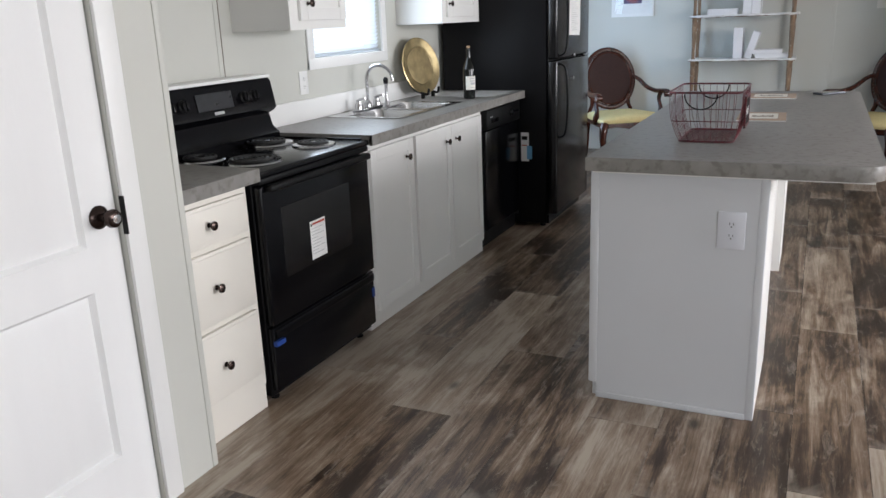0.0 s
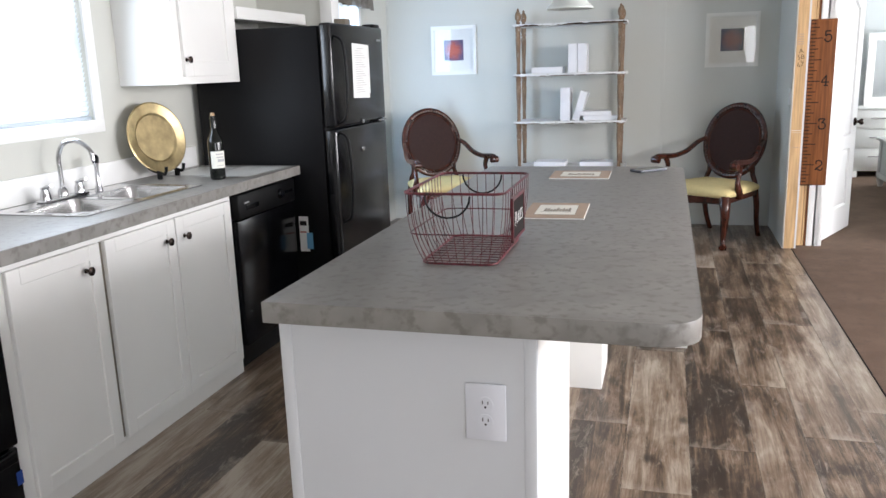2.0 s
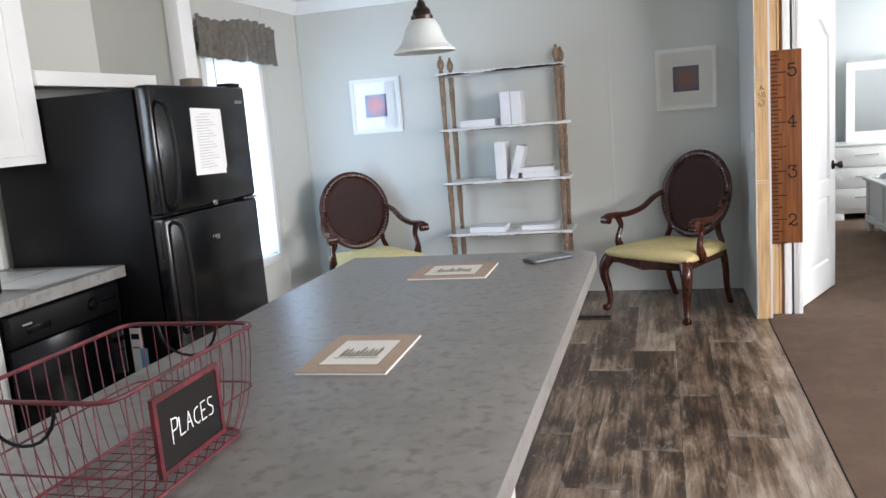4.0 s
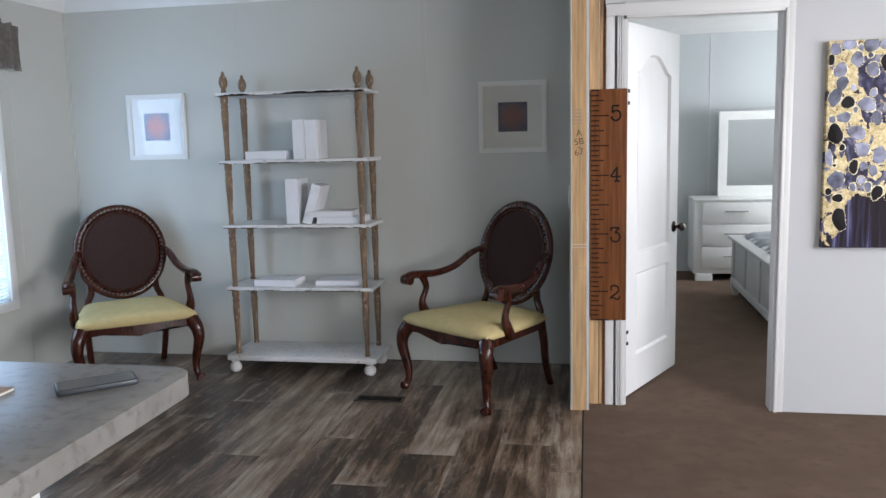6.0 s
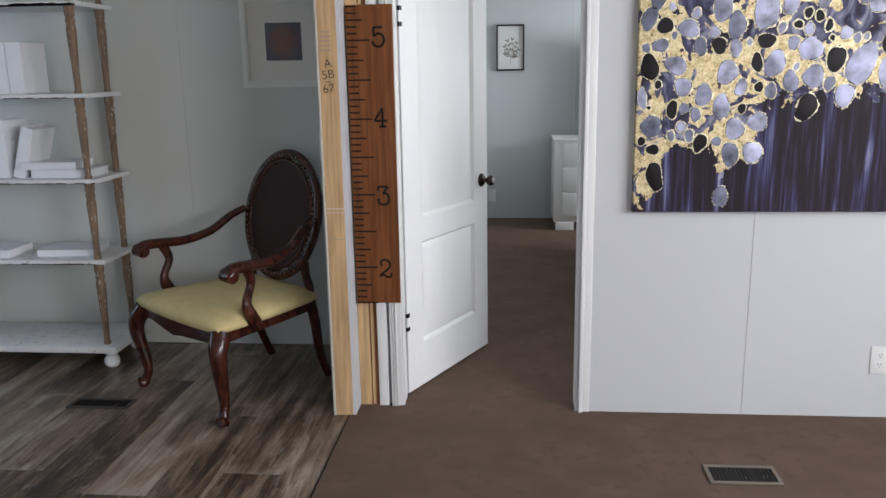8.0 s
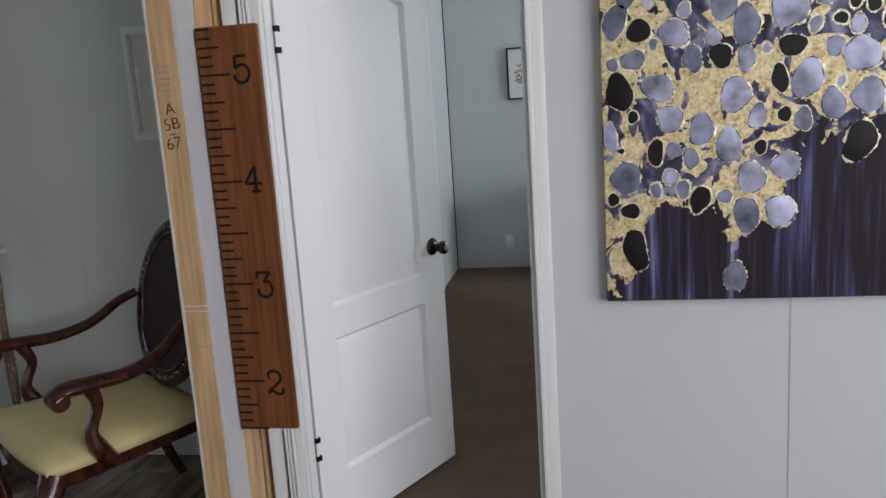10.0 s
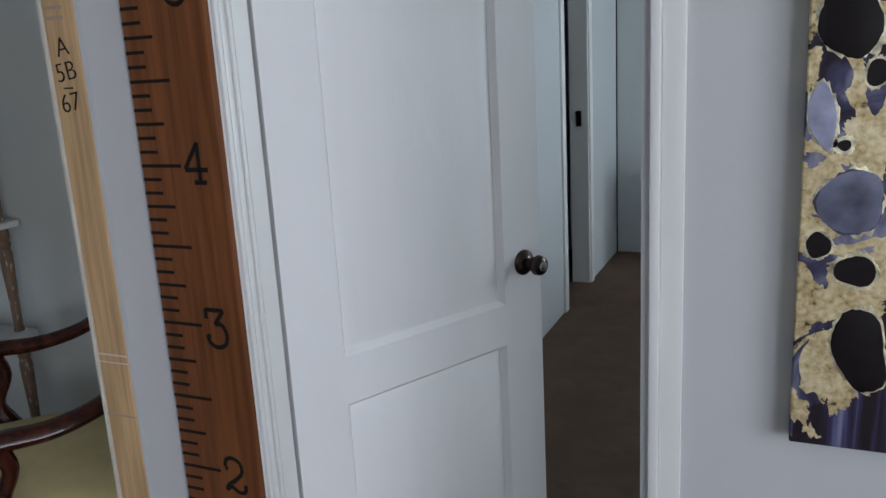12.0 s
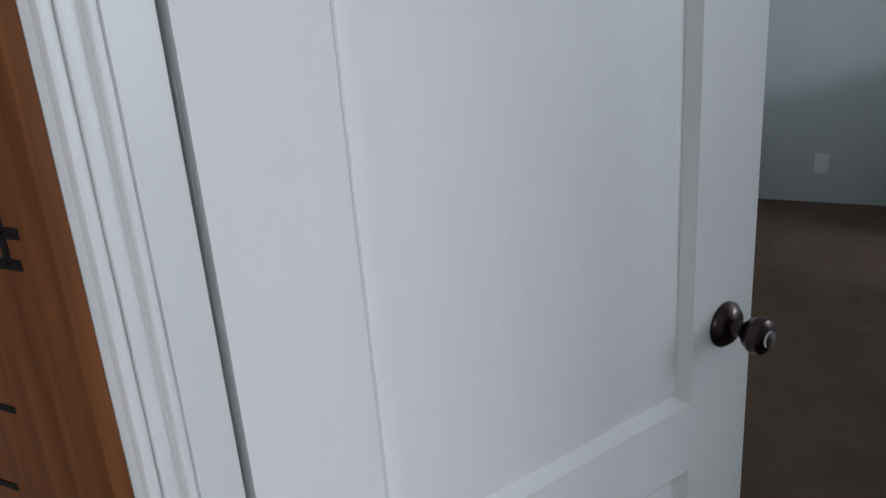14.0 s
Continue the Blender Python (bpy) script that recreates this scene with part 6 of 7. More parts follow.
# etagere
sh = thing("open_shelf_unit", (-0.66, 8.25, 0), "open five-tier shelf of white boards and turned oak posts", "shelf unit")
SX0, SX1, SYF, SYB = -1.14, -0.202, 8.085, 8.425
LEV = (1.752, 1.342, 0.944, 0.552)
for z in LEV:
    bm = bmesh.new()
    rnd = random.Random(int(z * 1000))
    n = 26
    ring = []
    for i in range(n + 1):
        x = SX0 + (SX1 - SX0) * i / n
        ring.append((x, SYF + rnd.uniform(-0.0025, 0.0025)))
    ring += [(SX1, SYB), (SX0, SYB)]
    prism(ring, z - 0.02, z, bm)
    board = part("shelf_board", bm, M_SHELFW, sh, "chipped white shelf board")
    bm = bmesh.new()
    n = 70
    lo_, hi_ = [], []
    a_, b_ = 0.0, 0.0
    for i in range(n + 1):
        x = SX0 + (SX1 - SX0) * i / n
        a_ = min(0.014 if z > 1.7 else 0.005, max(0, a_ + rnd.uniform(-0.006, 0.006)))
        b_ = min(0.008, max(0, b_ + rnd.uniform(-0.004, 0.004)))
        lo_.append(bm.verts.new((x, SYF - 0.0032, z - 0.0205)))
        hi_.append(bm.verts.new((x, SYF - 0.0032, z - 0.0195 + a_)))
    for i in range(n):
        bm.faces.new([lo_[i], lo_[i + 1], hi_[i + 1], hi_[i]])
    bmesh.ops.solidify(bm, geom=bm.faces[:], thickness=0.002)
    part("worn_edge", bm, M_POST, board, "dark wood showing where the paint has chipped")
bm = box(SX0 - 0.02, SX1 + 0.02, SYF - 0.02, SYB + 0.015, 0.085, 0.118, 0.004)
part("bottom_board", bm, M_SHELFW, sh)
for x, xf in ((-1.1, -1.128), (-0.252, -0.238)):
    for y in (8.118, 8.392):
        pm = Matrix.Translation((x, y, 0))
        zs = [0.118, *[z for z in reversed(LEV)]]
        post = None
        for a, b in zip(zs, zs[1:]):
            b2 = b - 0.02
            h = b2 - a
            prof = [(0.0, a), (0.016, a), (0.018, a + 0.02 * h), (0.014, a + 0.05 * h), (0.015, a + 0.1 * h), (0.016, a + 0.3 * h), (0.021, a + 0.62 * h), (0.0225, a + 0.75 * h), (0.018, a + 0.8 * h), (0.022, a + 0.82 * h), (0.022, a + 0.85 * h), (0.018, a + 0.87 * h), (0.0225, a + 0.9 * h), (0.0225, b2), (0, b2)]
            part("turned_post", lathe(prof, 14, pm), M_POST, sh)
        z = 1.752
        part("finial", lathe([(0.014, z), (0.018, z + 0.012), (0.012, z + 0.022), (0.024, z + 0.045), (0.027, z + 0.07), (0.02, z + 0.095), (0.01, z + 0.108), (0.011, z + 0.118), (0.004, z + 0.13), (0, z + 0.131)], 16, pm), M_POST, sh)
        part("bun_foot", lathe([(0, 0), (0.022, 0), (0.036, 0.015), (0.038, 0.035), (0.032, 0.052), (0.018, 0.062), (0.028, 0.07), (0.028, 0.085)], 18, Matrix.Translation((xf, y, 0))), M_SHELFW, sh, "white bun foot")


def book(loc, w, d, h, rz=0.0, lean=0.0, flat=False, label=""):
    """w thick, d deep (towards +y), h tall; a flat one lies on its side."""
    b = thing("book", loc, label, "book", "books on the shelf unit", local=True)
    t = 0.0035
    m = Matrix.Rotation(radians(lean), 4, "Y")
    if flat:
        m = Matrix.Translation((0, 0, w)) @ Matrix.Rotation(radians(90), 4, "Y")
        m = Matrix.Translation((-h / 2, 0, 0)) @ m
    cover = bmesh.new()
    bx(cover, 0, t, 0, d, 0, h, 0.001, 1)
    bx(cover, w - t, w, 0, d, 0, h, 0.001, 1)
    bx(cover, t, w - t, 0, t, 0, h, 0.001, 1)
    pages = box(t, w - t, t, d - 0.005, 0.004, h - 0.004)
    for nm, bm in (("cover", cover), ("page_block", pages)):
        bmesh.ops.transform(bm, matrix=m, verts=bm.verts[:])
        part(nm, bm, M_BOOK, b)
    b.rotation_euler = (0, 0, radians(rz))
    return b


book((-0.86, 8.14, 1.343), 0.052, 0.19, 0.265, flat=True, label="plain white book lying flat on the upper shelf")
book((-0.683, 8.15, 1.343), 0.075, 0.2, 0.238, label="plain white book standing upright on the upper shelf")
book((-0.604, 8.15, 1.343), 0.075, 0.2, 0.236, label="plain white book standing against its neighbour")
book((-0.748, 8.15, 0.945), 0.08, 0.2, 0.275, label="white book standing upright on the middle shelf")
book((-0.648, 8.15, 0.953), 0.06, 0.19, 0.25, rz=0, lean=17, label="white book leaning over on the middle shelf")
book((-0.405, 8.14, 0.945), 0.04, 0.2, 0.29, flat=True, label="white book at the bottom of a flat pair")
book((-0.455, 8.13, 0.9855), 0.036, 0.19, 0.275, flat=True, rz=3, label="white book on top of a flat pair")
book((-0.84, 8.12, 0.553), 0.04, 0.2, 0.27, flat=True, rz=-2, label="white book lying open-edged on the lower shelf")
book((-0.44, 8.16, 0.553), 0.034, 0.2, 0.28, flat=True, rz=4, label="thin white book lying flat on the lower shelf")


def framed(name, x0, x1, z0, z1, y, frame_m, inner, art, label, fw=0.032, rz=0, loc=None):
    cx = (x0 + x1) / 2
    f = thing(name, (cx, y, z0), label, "picture")
    part("frame", wall_holes("y", y - 0.02, y - 0.001, x0, x1, z0, z1, [(x0 + fw, x1 - fw, z0 + fw, z1 - fw)]), frame_m, f)
    e = fw * 0.35
    part("frame_bead", wall_holes("y", y - 0.026, y - 0.02, x0 + e, x1 - e, z0 + e, z1 - e, [(x0 + fw * 0.8, x1 - fw * 0.8, z0 + fw * 0.8, z1 - fw * 0.8)]), frame_m, f)
    part("mat_board", box(x0 + fw, x1 - fw, y - 0.008, y - 0.002, z0 + fw, z1 - fw), inner, f)
    cz = (z0 + z1) / 2
    if art is not None:
        a = part("print", box(cx - 0.09, cx + 0.09, y - 0.0105, y - 0.0085, cz - 0.09, cz + 0.09), art, f)
        me = a.data
        me.transform(Matrix.Translation((0, 0, -(cz - 0.09 - z0))))
        a.location = (0, 0, cz - 0.09 - z0)
    g = part("glazing", box(x0 + fw, x1 - fw, y - 0.0135, y - 0.0125, z0 + fw, z1 - fw), M_PICGLASS, f)
    g.visible_shadow = False
    return f


framed("framed_print", -1.966, -1.546, 1.352, 1.785, YF, M_TRIM, M_PAPER, M_ART1, "white-framed red print near the window corner")
framed("framed_print", 0.424, 0.845, 1.349, 1.787, YF, M_FRAME, M_MATB, M_ART2, "cream-framed dark print above the armchair")

# wooden growth ruler
ru = thing("growth_ruler", (1.194, 7.7, 0.472), "brown wooden growth ruler with black numbers two to five", "ruler")
RX0, RX1, RY = 1.106, 1.289, 7.707
part("board", box(RX0, RX1, 7.69, RY, 0.472, 1.674, 0.0025, 2), M_RULER, ru)
STEP = 0.3048 / 12
k = 0
z = 0.626 - 6 * STEP
while z < 1.67:
    i = round((z - 0.626) / STEP)
    ln = 0.092 if i % 6 == 0 else 0.066 if i % 3 == 0 else 0.042
    part("tick", box(RX0 + 0.0005, RX0 + ln, 7.6891, 7.69, z - 0.003, z + 0.003), M_INK, ru)
    z += STEP


def strokes(lines, m, r, up, flat=0.12):
    """Painted strokes: flat ribbons along lines drawn in a unit box (x, z) and set by m."""
    bm = bmesh.new()
    for ln in lines:
        pts = [m @ Vector((x, 0, z)) for x, z in ln]
        if len(pts) > 2:
            pts = smooth_curve(pts, 5)
        tube(pts, r, 6, bm, flat=flat, up=up)
    return bm


NUMERALS = (
    (0.621, (((-0.42, 0.22), (-0.36, 0.42), (-0.05, 0.5), (0.3, 0.38), (0.34, 0.1), (0.0, -0.14), (-0.36, -0.32), (-0.46, -0.48)), ((-0.46, -0.46), (-0.2, -0.36), (0.1, -0.48), (0.4, -0.46), (0.48, -0.24)), ((-0.42, 0.2), (-0.3, 0.16)))),
    (0.928, (((-0.42, 0.24), (-0.42, 0.5)), ((-0.42, 0.48), (0.4, 0.48)), ((0.4, 0.48), (-0.04, 0.1)), ((-0.04, 0.1), (0.26, 0.1), (0.46, -0.14), (0.36, -0.42), (0.0, -0.52), (-0.34, -0.42), (-0.46, -0.2)), ((-0.46, -0.22), (-0.3, -0.26)))),
    (1.241, (((0.14, 0.5), (0.14, -0.48)), ((0.14, 0.48), (-0.5, -0.16)), ((-0.5, -0.17), (0.52, -0.17)), ((-0.14, -0.48), (0.42, -0.48)))),
    (1.553, (((-0.36, 0.02), (-0.34, 0.5)), ((-0.34, 0.48), (0.34, 0.48)), ((-0.36, 0.02), (0.0, 0.16), (0.36, 0.06), (0.46, -0.2), (0.3, -0.44), (-0.02, -0.52), (-0.34, -0.42), (-0.46, -0.26)), ((-0.46, -0.26), (-0.32, -0.28)))),
)
for z, lines in NUMERALS:
    m = Matrix.Translation((1.232, 7.6898, z)) @ Matrix.Diagonal((0.05, 1, 0.074, 1))
    part("numeral", strokes(lines, m, 0.0044, (0, 1, 0)), M_INK, ru, "black painted numeral")

# large painting
PX0, PX1, PZ0, PZ1, PY = 2.226, 3.5, 0.864, 1.861, 7.652
pt = thing("abstract_painting", (2.226, 7.69, 0.864), "large abstract canvas of gold, black ovals and violet drips", "painting")
part("canvas", box(PX0, PX1, PY, YP - 0.001, PZ0, PZ1, 0.002, 1), M_CANVAS, pt)
BLACKS = ((26, 11, 2.6, 4.4), (49, 4, 1.8, 3.5), (42, 10, 1.7, 3.5), (1, 9, 1.8, 2.6), (76, 8, 2.6, 3.5), (38.7, 16.5, 1.6, 3.4), (59.8, 17.5, 1.5, 2.0), (9.5, 29.2, 3.1, 2.9), (29.5, 36.7, 2.7, 3.2), (4.4, 44.2, 3.4, 5.0), (46.5, 35.3, 3.4, 2.7), (43.6, 43.1, 2.0, 3.7), (44.8, 52.1, 1.7, 1.9), (39.1, 60.0, 1.5, 1.9), (71.9, 42.4, 3.5, 4.7))
BLACKS2 = ((68.4, 30.2, 1.3, 2.3), (57.5, 29.7, 1.7, 1.4), (62.6, 59.8, 3.7, 5.4), (89.8, 37.4, 2.2, 3.6), (13.3, 60.1, 2.0, 3.6), (24.3, 72.8, 2.5, 3.6), (6.7, 75.2, 2.5, 2.0), (2.3, 72.0, 1.5, 1.7), (7.8, 85.7, 3.1, 5.9), (4.6, 59.3, 0.8, 0.7), (69.9, 34.7, 0.9, 1.1), (95, 30, 3.5, 4.4), (108, 16, 2.6, 3.5), (116, 38, 3.5, 4.4))
LAVS = ((6.6, 20.2, 2.5, 3.4), (3.7, 26.5, 2.7, 4.5), (8.0, 36.3, 3.1, 2.3), (18.1, 30.4, 3.9, 3.2), (22.7, 37.0, 2.2, 3.4), (30.1, 23.5, 3.4, 4.7), (35.5, 29.5, 3.1, 5.1), (45.9, 24.3, 4.5, 7.0), (54.5, 21.1, 2.7, 5.4), (66.2, 21.5, 2.2, 2.7), (14.0, 43.7, 4.3, 3.2), (33.0, 46.5, 3.6, 4.5), (17.0, 51.7, 3.1, 3.4), (24.7, 54.8, 3.0, 4.1), (22.1, 62.0, 1.8, 2.7), (17.7, 59.7, 1.8, 2.0), (38.3, 52.1, 2.0, 3.2), (31.5, 59.1, 3.1, 4.5), (2.0, 55.7, 1.6, 4.1), (5.7, 66.4, 3.8, 4.1), (36.9, 67.6, 3.4, 4.1), (45.2, 65.0, 3.6, 3.4))
LAVS2 = ((35.8, 77.2, 3.1, 4.7), (44.0, 76.6, 3.6, 4.0), (33.1, 93.6, 2.9, 4.0), (50.0, 43.6, 3.6, 5.0), (56.2, 50.2, 2.8, 4.0), (64.3, 48.5, 3.8, 4.3), (70.2, 51.1, 1.8, 2.7), (62.6, 38.5, 4.5, 4.1), (56.3, 36.2, 2.0, 2.5), (75.9, 55.6, 3.4, 4.3), (81.1, 44.2, 4.9, 8.1), (90.0, 48.1, 2.5, 5.7), (49.2, 53.5, 2.0, 2.9), (35.6, 37.7, 2.0, 3.4), (13.3, 70.0, 1.3, 2.0), (20.1, 70.0, 1.6, 2.5), (17.0, 66.6, 1.8, 1.8))
LAVS3 = ((81.7, 20.5, 3.4, 2.3), (85.4, 23.8, 3.9, 2.0), (30.5, 72.2, 1.7, 1.6), (74.6, 33.1, 2.2, 2.3), (27.5, 31.9, 1.8, 2.0), (56, 11, 3.5, 4.4), (65, 6, 4.2, 4.4), (33, 4, 3.5, 3.5), (13, 9, 2.6, 3.5), (20, 14, 2.6, 3.4), (3, 4, 2.4, 2.8), (98, 44, 3.5, 4.4), (102, 32, 4.4, 4.4), (110, 26, 3.5, 4.4), (104, 10, 3.5, 4.4), (118, 12, 4.4, 4.4), (121, 28, 3.5, 5.2))
rnd = random.Random(5)
taken = [(cx, cz, max(a_, b_)) for g_ in (BLACKS, BLACKS2, LAVS, LAVS2, LAVS3) for cx, cz, a_, b_ in g_]
MORE, MOREB = [], []
for _ in range(7000):                    # smaller ovals packed between the large ones
    if len(MORE) + len(MOREB) > 46:
        break
    r_ = rnd.choice((1.3, 1.7, 2.1)) if _ > 1500 else rnd.choice((3.0, 3.6))
    cx, cz = rnd.uniform(1, 126), rnd.uniform(1, 52)
    if (14 < cx < 40 and 10 < cz < 24) or (68 < cx < 100 and cz < 32) or (cx < 92 and cz > 16 and r_ > 2.2) or (8 < cx < 30 and 36 < cz < 66):
        continue
    if all(math.hypot(cx - u, cz - v) > 0.9 * (r_ + s) + 0.5 for u, v, s in taken):
        taken.append((cx, cz, r_))
        (MOREB if rnd.random() < 0.25 else MORE).append((cx, cz, r_ * rnd.uniform(0.72, 0.95), r_ * rnd.uniform(0.95, 1.2)))


def blob(cx, cz, a_, b_, tilt, ph0, y0, y1, grow, rag=0.0):
    bm = bmesh.new()
    outer, inner = [], []
    wob = [rnd.uniform(-1, 1) for _ in range(6)]
    for i in range(44):
        t = 2 * math.pi * i / 44
        q = (1 + 0.06 * math.sin(3 * t + ph0) + 0.035 * (wob[0] * math.sin(2 * t) + wob[1] * math.cos(4 * t) + wob[2] * math.sin(5 * t + ph0)) + rag * (0.5 * math.sin(9 * t + 5 * wob[3]) * math.sin(4 * t + 3 * wob[4]) + 0.35 * math.sin(17 * t + 6 * wob[5]) + rnd.uniform(-0.3, 0.3))) * 0.0098
        u, v = (a_ + grow) * q * math.cos(t), (b_ + grow) * q * math.sin(t)
        u, v = u * math.cos(tilt) - v * math.sin(tilt), u * math.sin(tilt) + v * math.cos(tilt)
        px = min(max(PX0 + cx / 100 + u, PX0 + 0.002), PX1 - 0.002)
        pz = min(max(PZ1 - cz / 100 + v, PZ0 + 0.002), PZ1 - 0.002)
        outer.append(bm.verts.new((px, y0, pz)))
        inner.append(bm.verts.new((PX0 + cx / 100 + (px - PX0 - cx / 100) * 0.96, y1, PZ1 - cz / 100 + (pz - PZ1 + cz / 100) * 0.96)))
    for i in range(44):
        j = (i + 1) % 44
        bm.faces.new([outer[i], outer[j], inner[j], inner[i]])
    bm.faces.new(inner)
    return bm


for group, m_, nm in ((BLACKS + BLACKS2 + tuple(MOREB), M_INKBLOB, "black_oval"), (LAVS + LAVS2 + LAVS3 + tuple(MORE), M_LAV, "lavender_oval")):
    for cx, cz, a_, b_ in group:
        tilt, ph0 = rnd.uniform(-0.45, 0.3), rnd.uniform(0, 6)
        o = part(nm, blob(cx, cz, a_, b_, tilt, ph0, PY - 0.0009, PY - 0.0014, 0.0, 0.03), m_, pt, angle=20)
        part("gold_outline", blob(cx, cz, a_, b_, tilt, ph0, PY - 0.0002, PY - 0.0006, rnd.uniform(0.25, 0.6), 0.14), M_GOLD, o, angle=20)
        if m_ is M_LAV and a_ > 1.6:
            part("dark_rim", blob(cx, cz, a_, b_, tilt, ph0, PY - 0.0006, PY - 0.0009, 0.13, 0.05), M_RIM, o, angle=20)

# ---- bedroom ----
ds = thing("dresser", (3.0, 11.75, 0), "white three-drawer-high dresser with steel bar handles", "dresser")
DX0, DX1, DY0, DY1 = 2.115, 3.7, 11.5, 12.0
part("body", box(DX0, DX1, DY0 + 0.012, DY1, 0.075, 0.785, 0.004), M_TRIM, ds)
part("top", box(DX0 - 0.008, DX1 + 0.008, DY0 - 0.004, DY1 + 0.002, 0.785, 0.805, 0.003), M_TRIM, ds)
for x in (DX0 + 0.02, DX1 - 0.18):
    part("foot", box(x, x + 0.16, DY0 + 0.01, DY0 + 0.08, 0.002, 0.075, 0.002), M_TRIM, ds)
for i in range(2):
    for z in (0.13, 0.35, 0.57):
        x0 = DX0 + 0.075 + i * 0.74
        d = part("drawer", box(x0, x0 + 0.71, DY0 - 0.004, DY0 + 0.012, z, z + 0.205, 0.003), M_TRIM, ds)
        part("handle", tube([(x0 + 0.2, DY0 - 0.022, z + 0.12), (x0 + 0.42, DY0 - 0.022, z + 0.12)], 0.006, 8), M_STEEL, d)
mi = thing("dresser_mirror", (2.85, 11.93, 0.82), "white-framed wall mirror standing on the dresser", "mirror")
part("frame", wall_holes("y", 11.88, 11.93, 2.385, 3.45, 0.806, 1.65, [(2.47, 3.365, 0.91, 1.565)]), M_TRIM, mi)
part("glass", box(2.47, 3.365, 11.905, 11.91, 0.91, 1.565), M_MIRROR, mi)
bd = thing("bed", (3.4, 10.0, 0), "grey panelled wooden bed with a grey quilt and white bedding", "bed")
FBX = 2.36
fb = part("footboard", box(FBX + 0.01, FBX + 0.045, 9.2, 10.82, 0.14, 0.5, 0.003), M_GREYWOOD, bd)
part("cap_rail", box(FBX - 0.03, FBX + 0.085, 9.1, 10.92, 0.5, 0.53, 0.008, 3), M_GREYWOOD, fb)
part("bottom_rail", box(FBX - 0.008, FBX + 0.06, 9.15, 10.87, 0.1, 0.16, 0.006), M_GREYWOOD, fb)
for y in (9.2, 9.73, 10.29, 10.82):
    part("stile", box(FBX - 0.002, FBX + 0.05, y - 0.045, y + 0.045, 0.16, 0.5, 0.004), M_GREYWOOD, fb)
for y in (9.2, 10.82):
    part("bed_foot", lathe([(0.022, 0.002), (0.026, 0.02), (0.04, 0.07), (0.042, 0.1)], 16, Matrix.Translation((FBX + 0.03, y, 0))), M_GREYWOOD, bd)
for y in (9.16, 10.84):
    part("side_rail", box(FBX + 0.045, 4.4, y, y + 0.03, 0.14, 0.34, 0.003), M_GREYWOOD, bd)
part("headboard", box(4.4, 4.46, 9.1, 10.92, 0.1, 1.2, 0.008), M_GREYWOOD, bd)
part("mattress", box(2.42, 4.4, 9.2, 10.8, 0.3, 0.55, 0.06, 4), M_BOOK, bd)
qu = thing("folded_quilt", (2.7, 10.0, 0.5), "folded grey satin quilt across the foot of the bed", "blanket")
bm = bmesh.new()
nx, ny = 14, 60
gr = []
for i in range(nx + 1):
    col = []
    for j in range(ny + 1):
        u, v = i / nx, j / ny
        x = 2.425 + 0.55 * u
        y = 9.17 + 1.66 * v
        z = 0.57 + 0.012 * math.sin(v * 60 + 4 * u) + 0.01 * math.sin(v * 23)
        edge = min(u, 1 - u) * nx
        if edge < 2:
            z -= 0.05 * (1 - edge / 2) ** 2
        ev = min(v, 1 - v) * ny
        if ev < 4:
            z -= 0.14 * (1 - ev / 4) ** 2
        col.append(bm.verts.new((x, y, z)))
    gr.append(col)
for i in range(nx):
    for j in range(ny):
        bm.faces.new([gr[i][j], gr[i + 1][j], gr[i + 1][j + 1], gr[i][j + 1]])
q_ = part("quilt_sheet", bm, M_QUILT, qu, angle=80)
pw = thing("white_bedding", (3.7, 10.0, 0.55), "white duvet and pillows on the bed", "bedding")
part("duvet", box(2.98, 4.38, 9.16, 10.84, 0.5, 0.66, 0.07, 5), M_BOOK, pw)
part("pillow", box(4.0, 4.38, 9.3, 9.95, 0.66, 0.8, 0.06, 4), M_BOOK, pw)
part("pillow", box(4.0, 4.38, 10.05, 10.7, 0.66, 0.8, 0.06, 4), M_BOOK, pw)

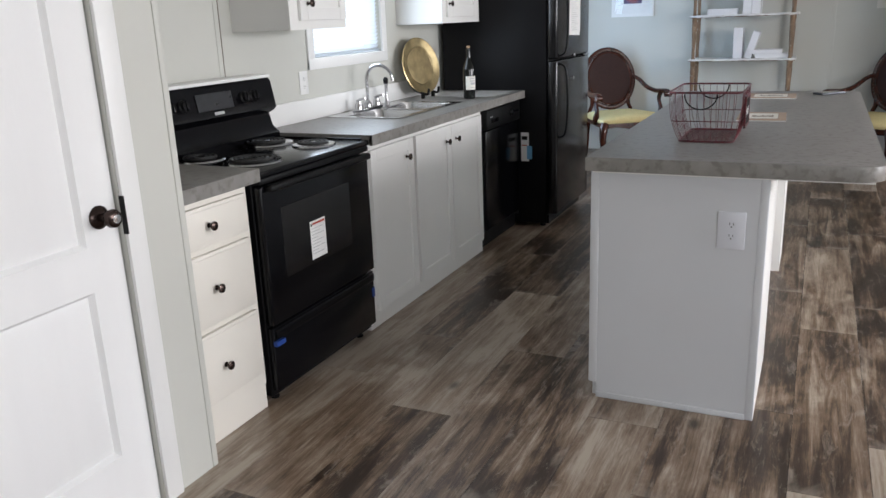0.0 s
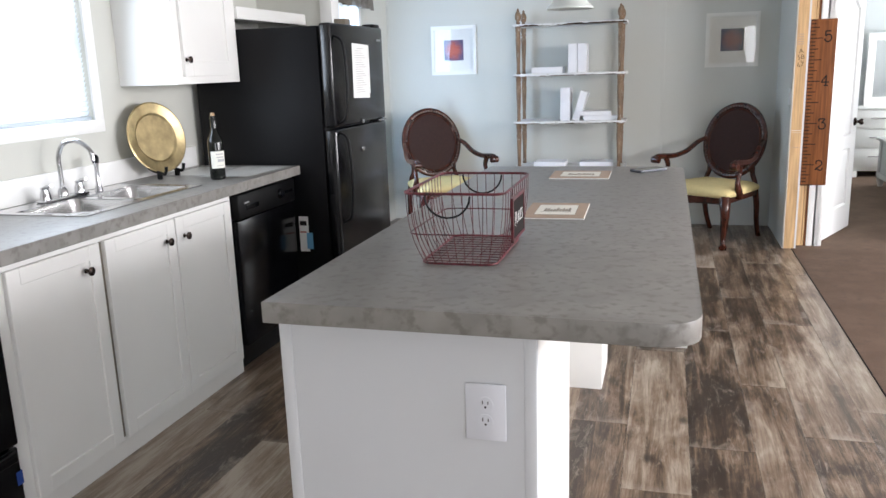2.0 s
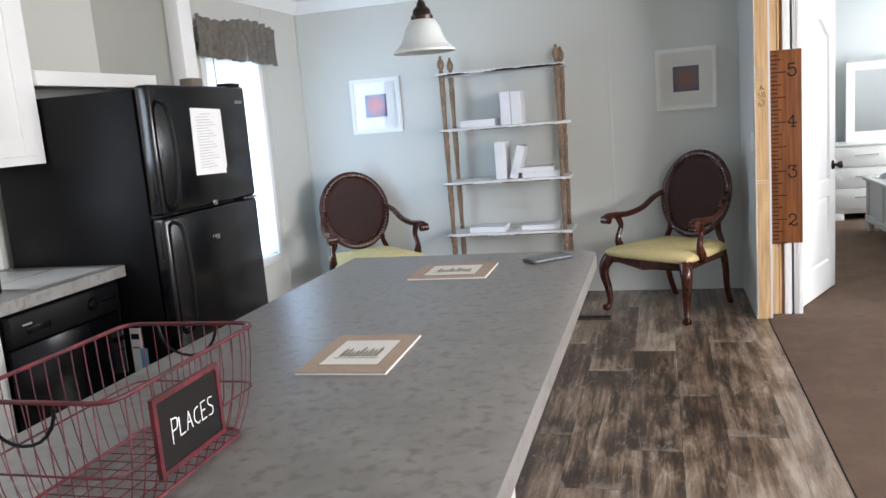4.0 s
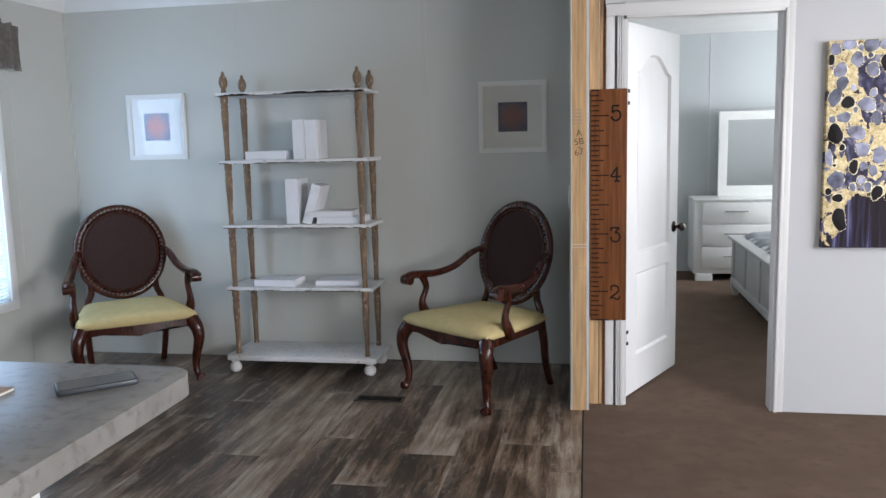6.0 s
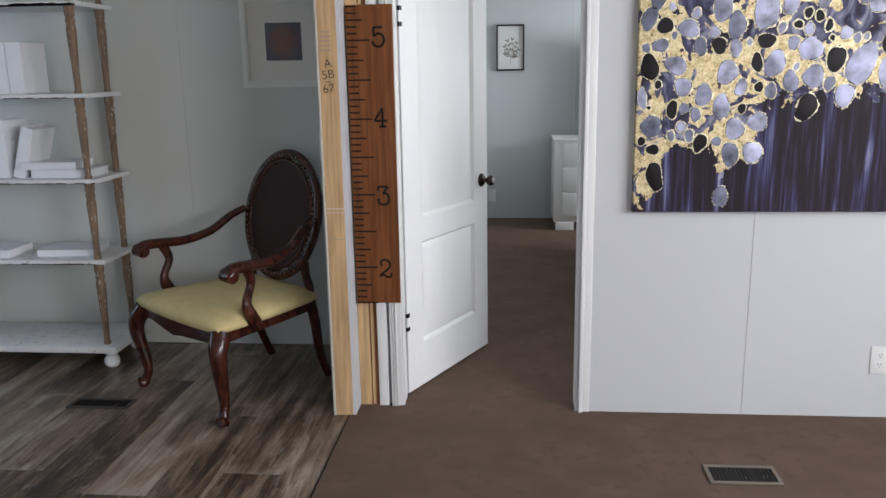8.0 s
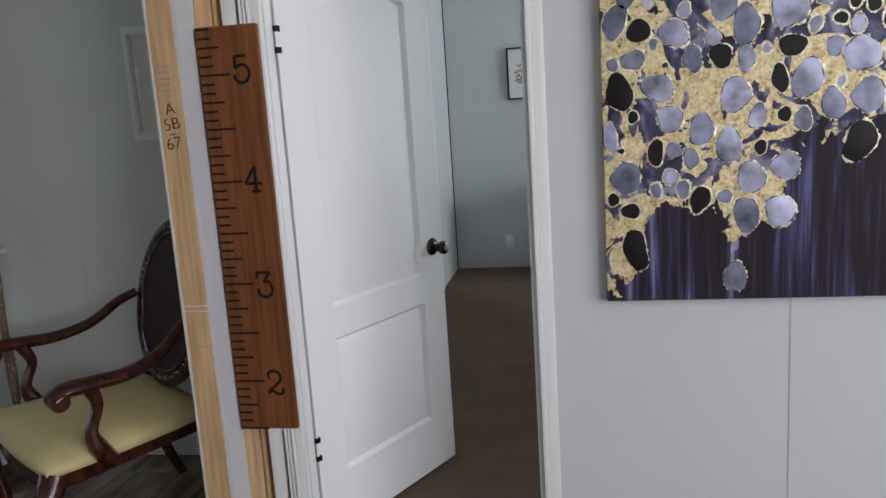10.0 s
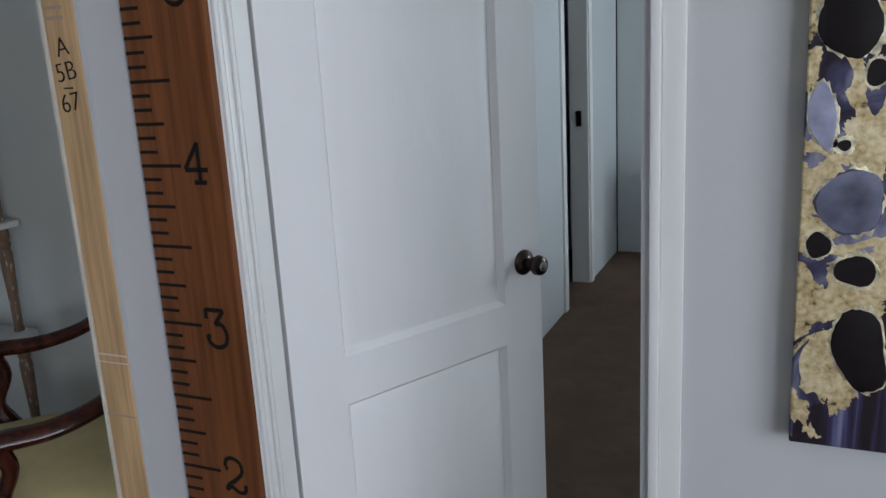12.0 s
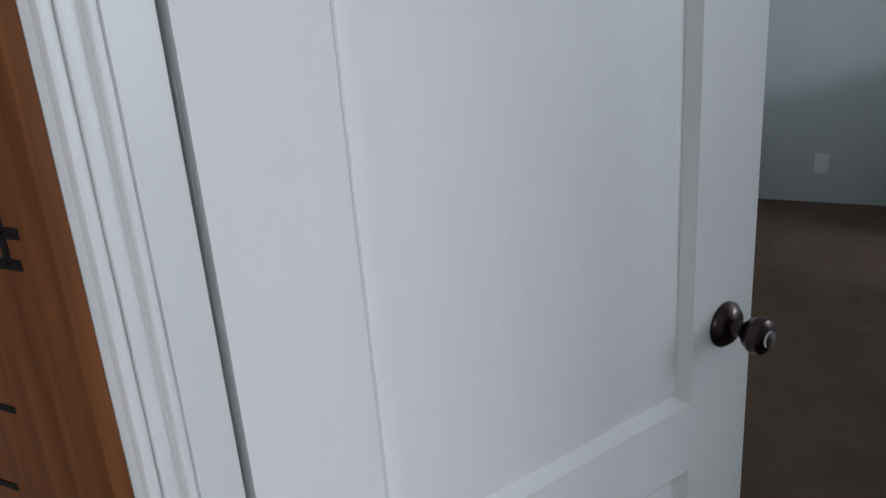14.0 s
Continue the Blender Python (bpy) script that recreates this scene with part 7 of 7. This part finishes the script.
# botanical print in a black box frame
bp_ = thing("botanical_print", (1.73, YB, 1.39), "leafy twig print in a black box frame", "picture")
part("frame", wall_holes("y", YB - 0.035, YB - 0.001, 1.603, 1.857, 1.392, 1.802, [(1.615, 1.845, 1.404, 1.79)]), M_INK, bp_)
part("paper", box(1.615, 1.845, YB - 0.012, YB - 0.004, 1.404, 1.79), M_PAPER, bp_)
for a, ln in ((-62, 0.09), (-38, 0.13), (-16, 0.16), (6, 0.17), (28, 0.15), (52, 0.12), (76, 0.07)):
    ca, sa = math.cos(radians(a)), math.sin(radians(a))
    p0, p1 = Vector((1.735, YB - 0.0125, 1.51)), Vector((1.735 + ln * sa * 0.75, YB - 0.0125, 1.51 + ln * ca))
    part("stem", tube([p0, p0.lerp(p1, 0.5) + Vector((0.004, 0, 0.002)), p1], 0.0016, 5), M_SKETCH, bp_)
    for q in range(3):
        for side in (-1, 1):
            c_ = p0.lerp(p1, 0.45 + 0.27 * q) + Vector((side * 0.009 * ca, 0, -side * 0.009 * sa))
            bm = bmesh.new()
            bmesh.ops.create_uvsphere(bm, u_segments=8, v_segments=4, radius=1, matrix=Matrix.Translation(c_) @ Matrix.Rotation(radians(a + 28 * side), 4, "Y") @ Matrix.Diagonal((0.0055, 0.001, 0.0145, 1)))
            part("leaf", bm, M_SKETCH, bp_)
part("stem", tube([(1.735, YB - 0.0125, 1.51), (1.728, YB - 0.0125, 1.455)], 0.002, 5), M_SKETCH, bp_)

# ---- plank floor ----
EDGES = (-2.39, -2.1, -1.86, -1.62, -1.38, -1.13, -0.89, -0.66, -0.41, -0.2, 0.02, 0.255, 0.49, 0.68, 0.925)
JOINTS = (3.3, 4.1, 2.7, 3.16, 3.86, 4.5, 3.4, 6.81, 3.6, 4.3, 5.18, 5.54, 6.19, 5.71)     # one end joint of each row
PL = 1.385
cache = {}
rnd = random.Random(11)
for (a, b), joint in zip(zip(EDGES, EDGES[1:]), JOINTS):
    y = joint - PL * math.ceil((joint - YS) / PL)
    while y < YF:
        y0, y1 = max(y, YS), min(y + PL, YF)
        for y0, y1 in (((y0, y1),) if y1 - y0 > 0.02 else ()):
            y0, y1 = round(y0, 2), round(y1, 2)
            key = (round(b - a, 3), round(y1 - y0, 3))
            if key not in cache:
                bm = box(0.0006, key[0] - 0.0006, 0.0006, key[1] - 0.0006, -0.005, 0.0, 0.0007, 1)
                me = bpy.data.meshes.new("plank")
                bm.to_mesh(me)
                bm.free()
                me.materials.append(M_PLANK)
                cache[key] = me
            o = new("plank", cache[key])
            o.parent, o.location = subfloor, (a, y0, rnd.uniform(-0.0002, 0.0002))
        y += PL
y = YS
while y < YF:
    y1 = min(y + 2.2, YF)
    bm = box(0.0005, XC - 0.925 - 0.004, 0.0005, y1 - y - 0.0005, -0.005, 0.0, 0.0007, 1)
    o = part("plank", bm, M_PLANK, None)
    o.parent, o.location = subfloor, (0.925, y, 0)
    y += 2.2
struct("carpet_edge", tube([(XC - 0.001, YS, 0.0), (XC - 0.001, 7.6, 0.0)], 0.004, 6), M_INK)
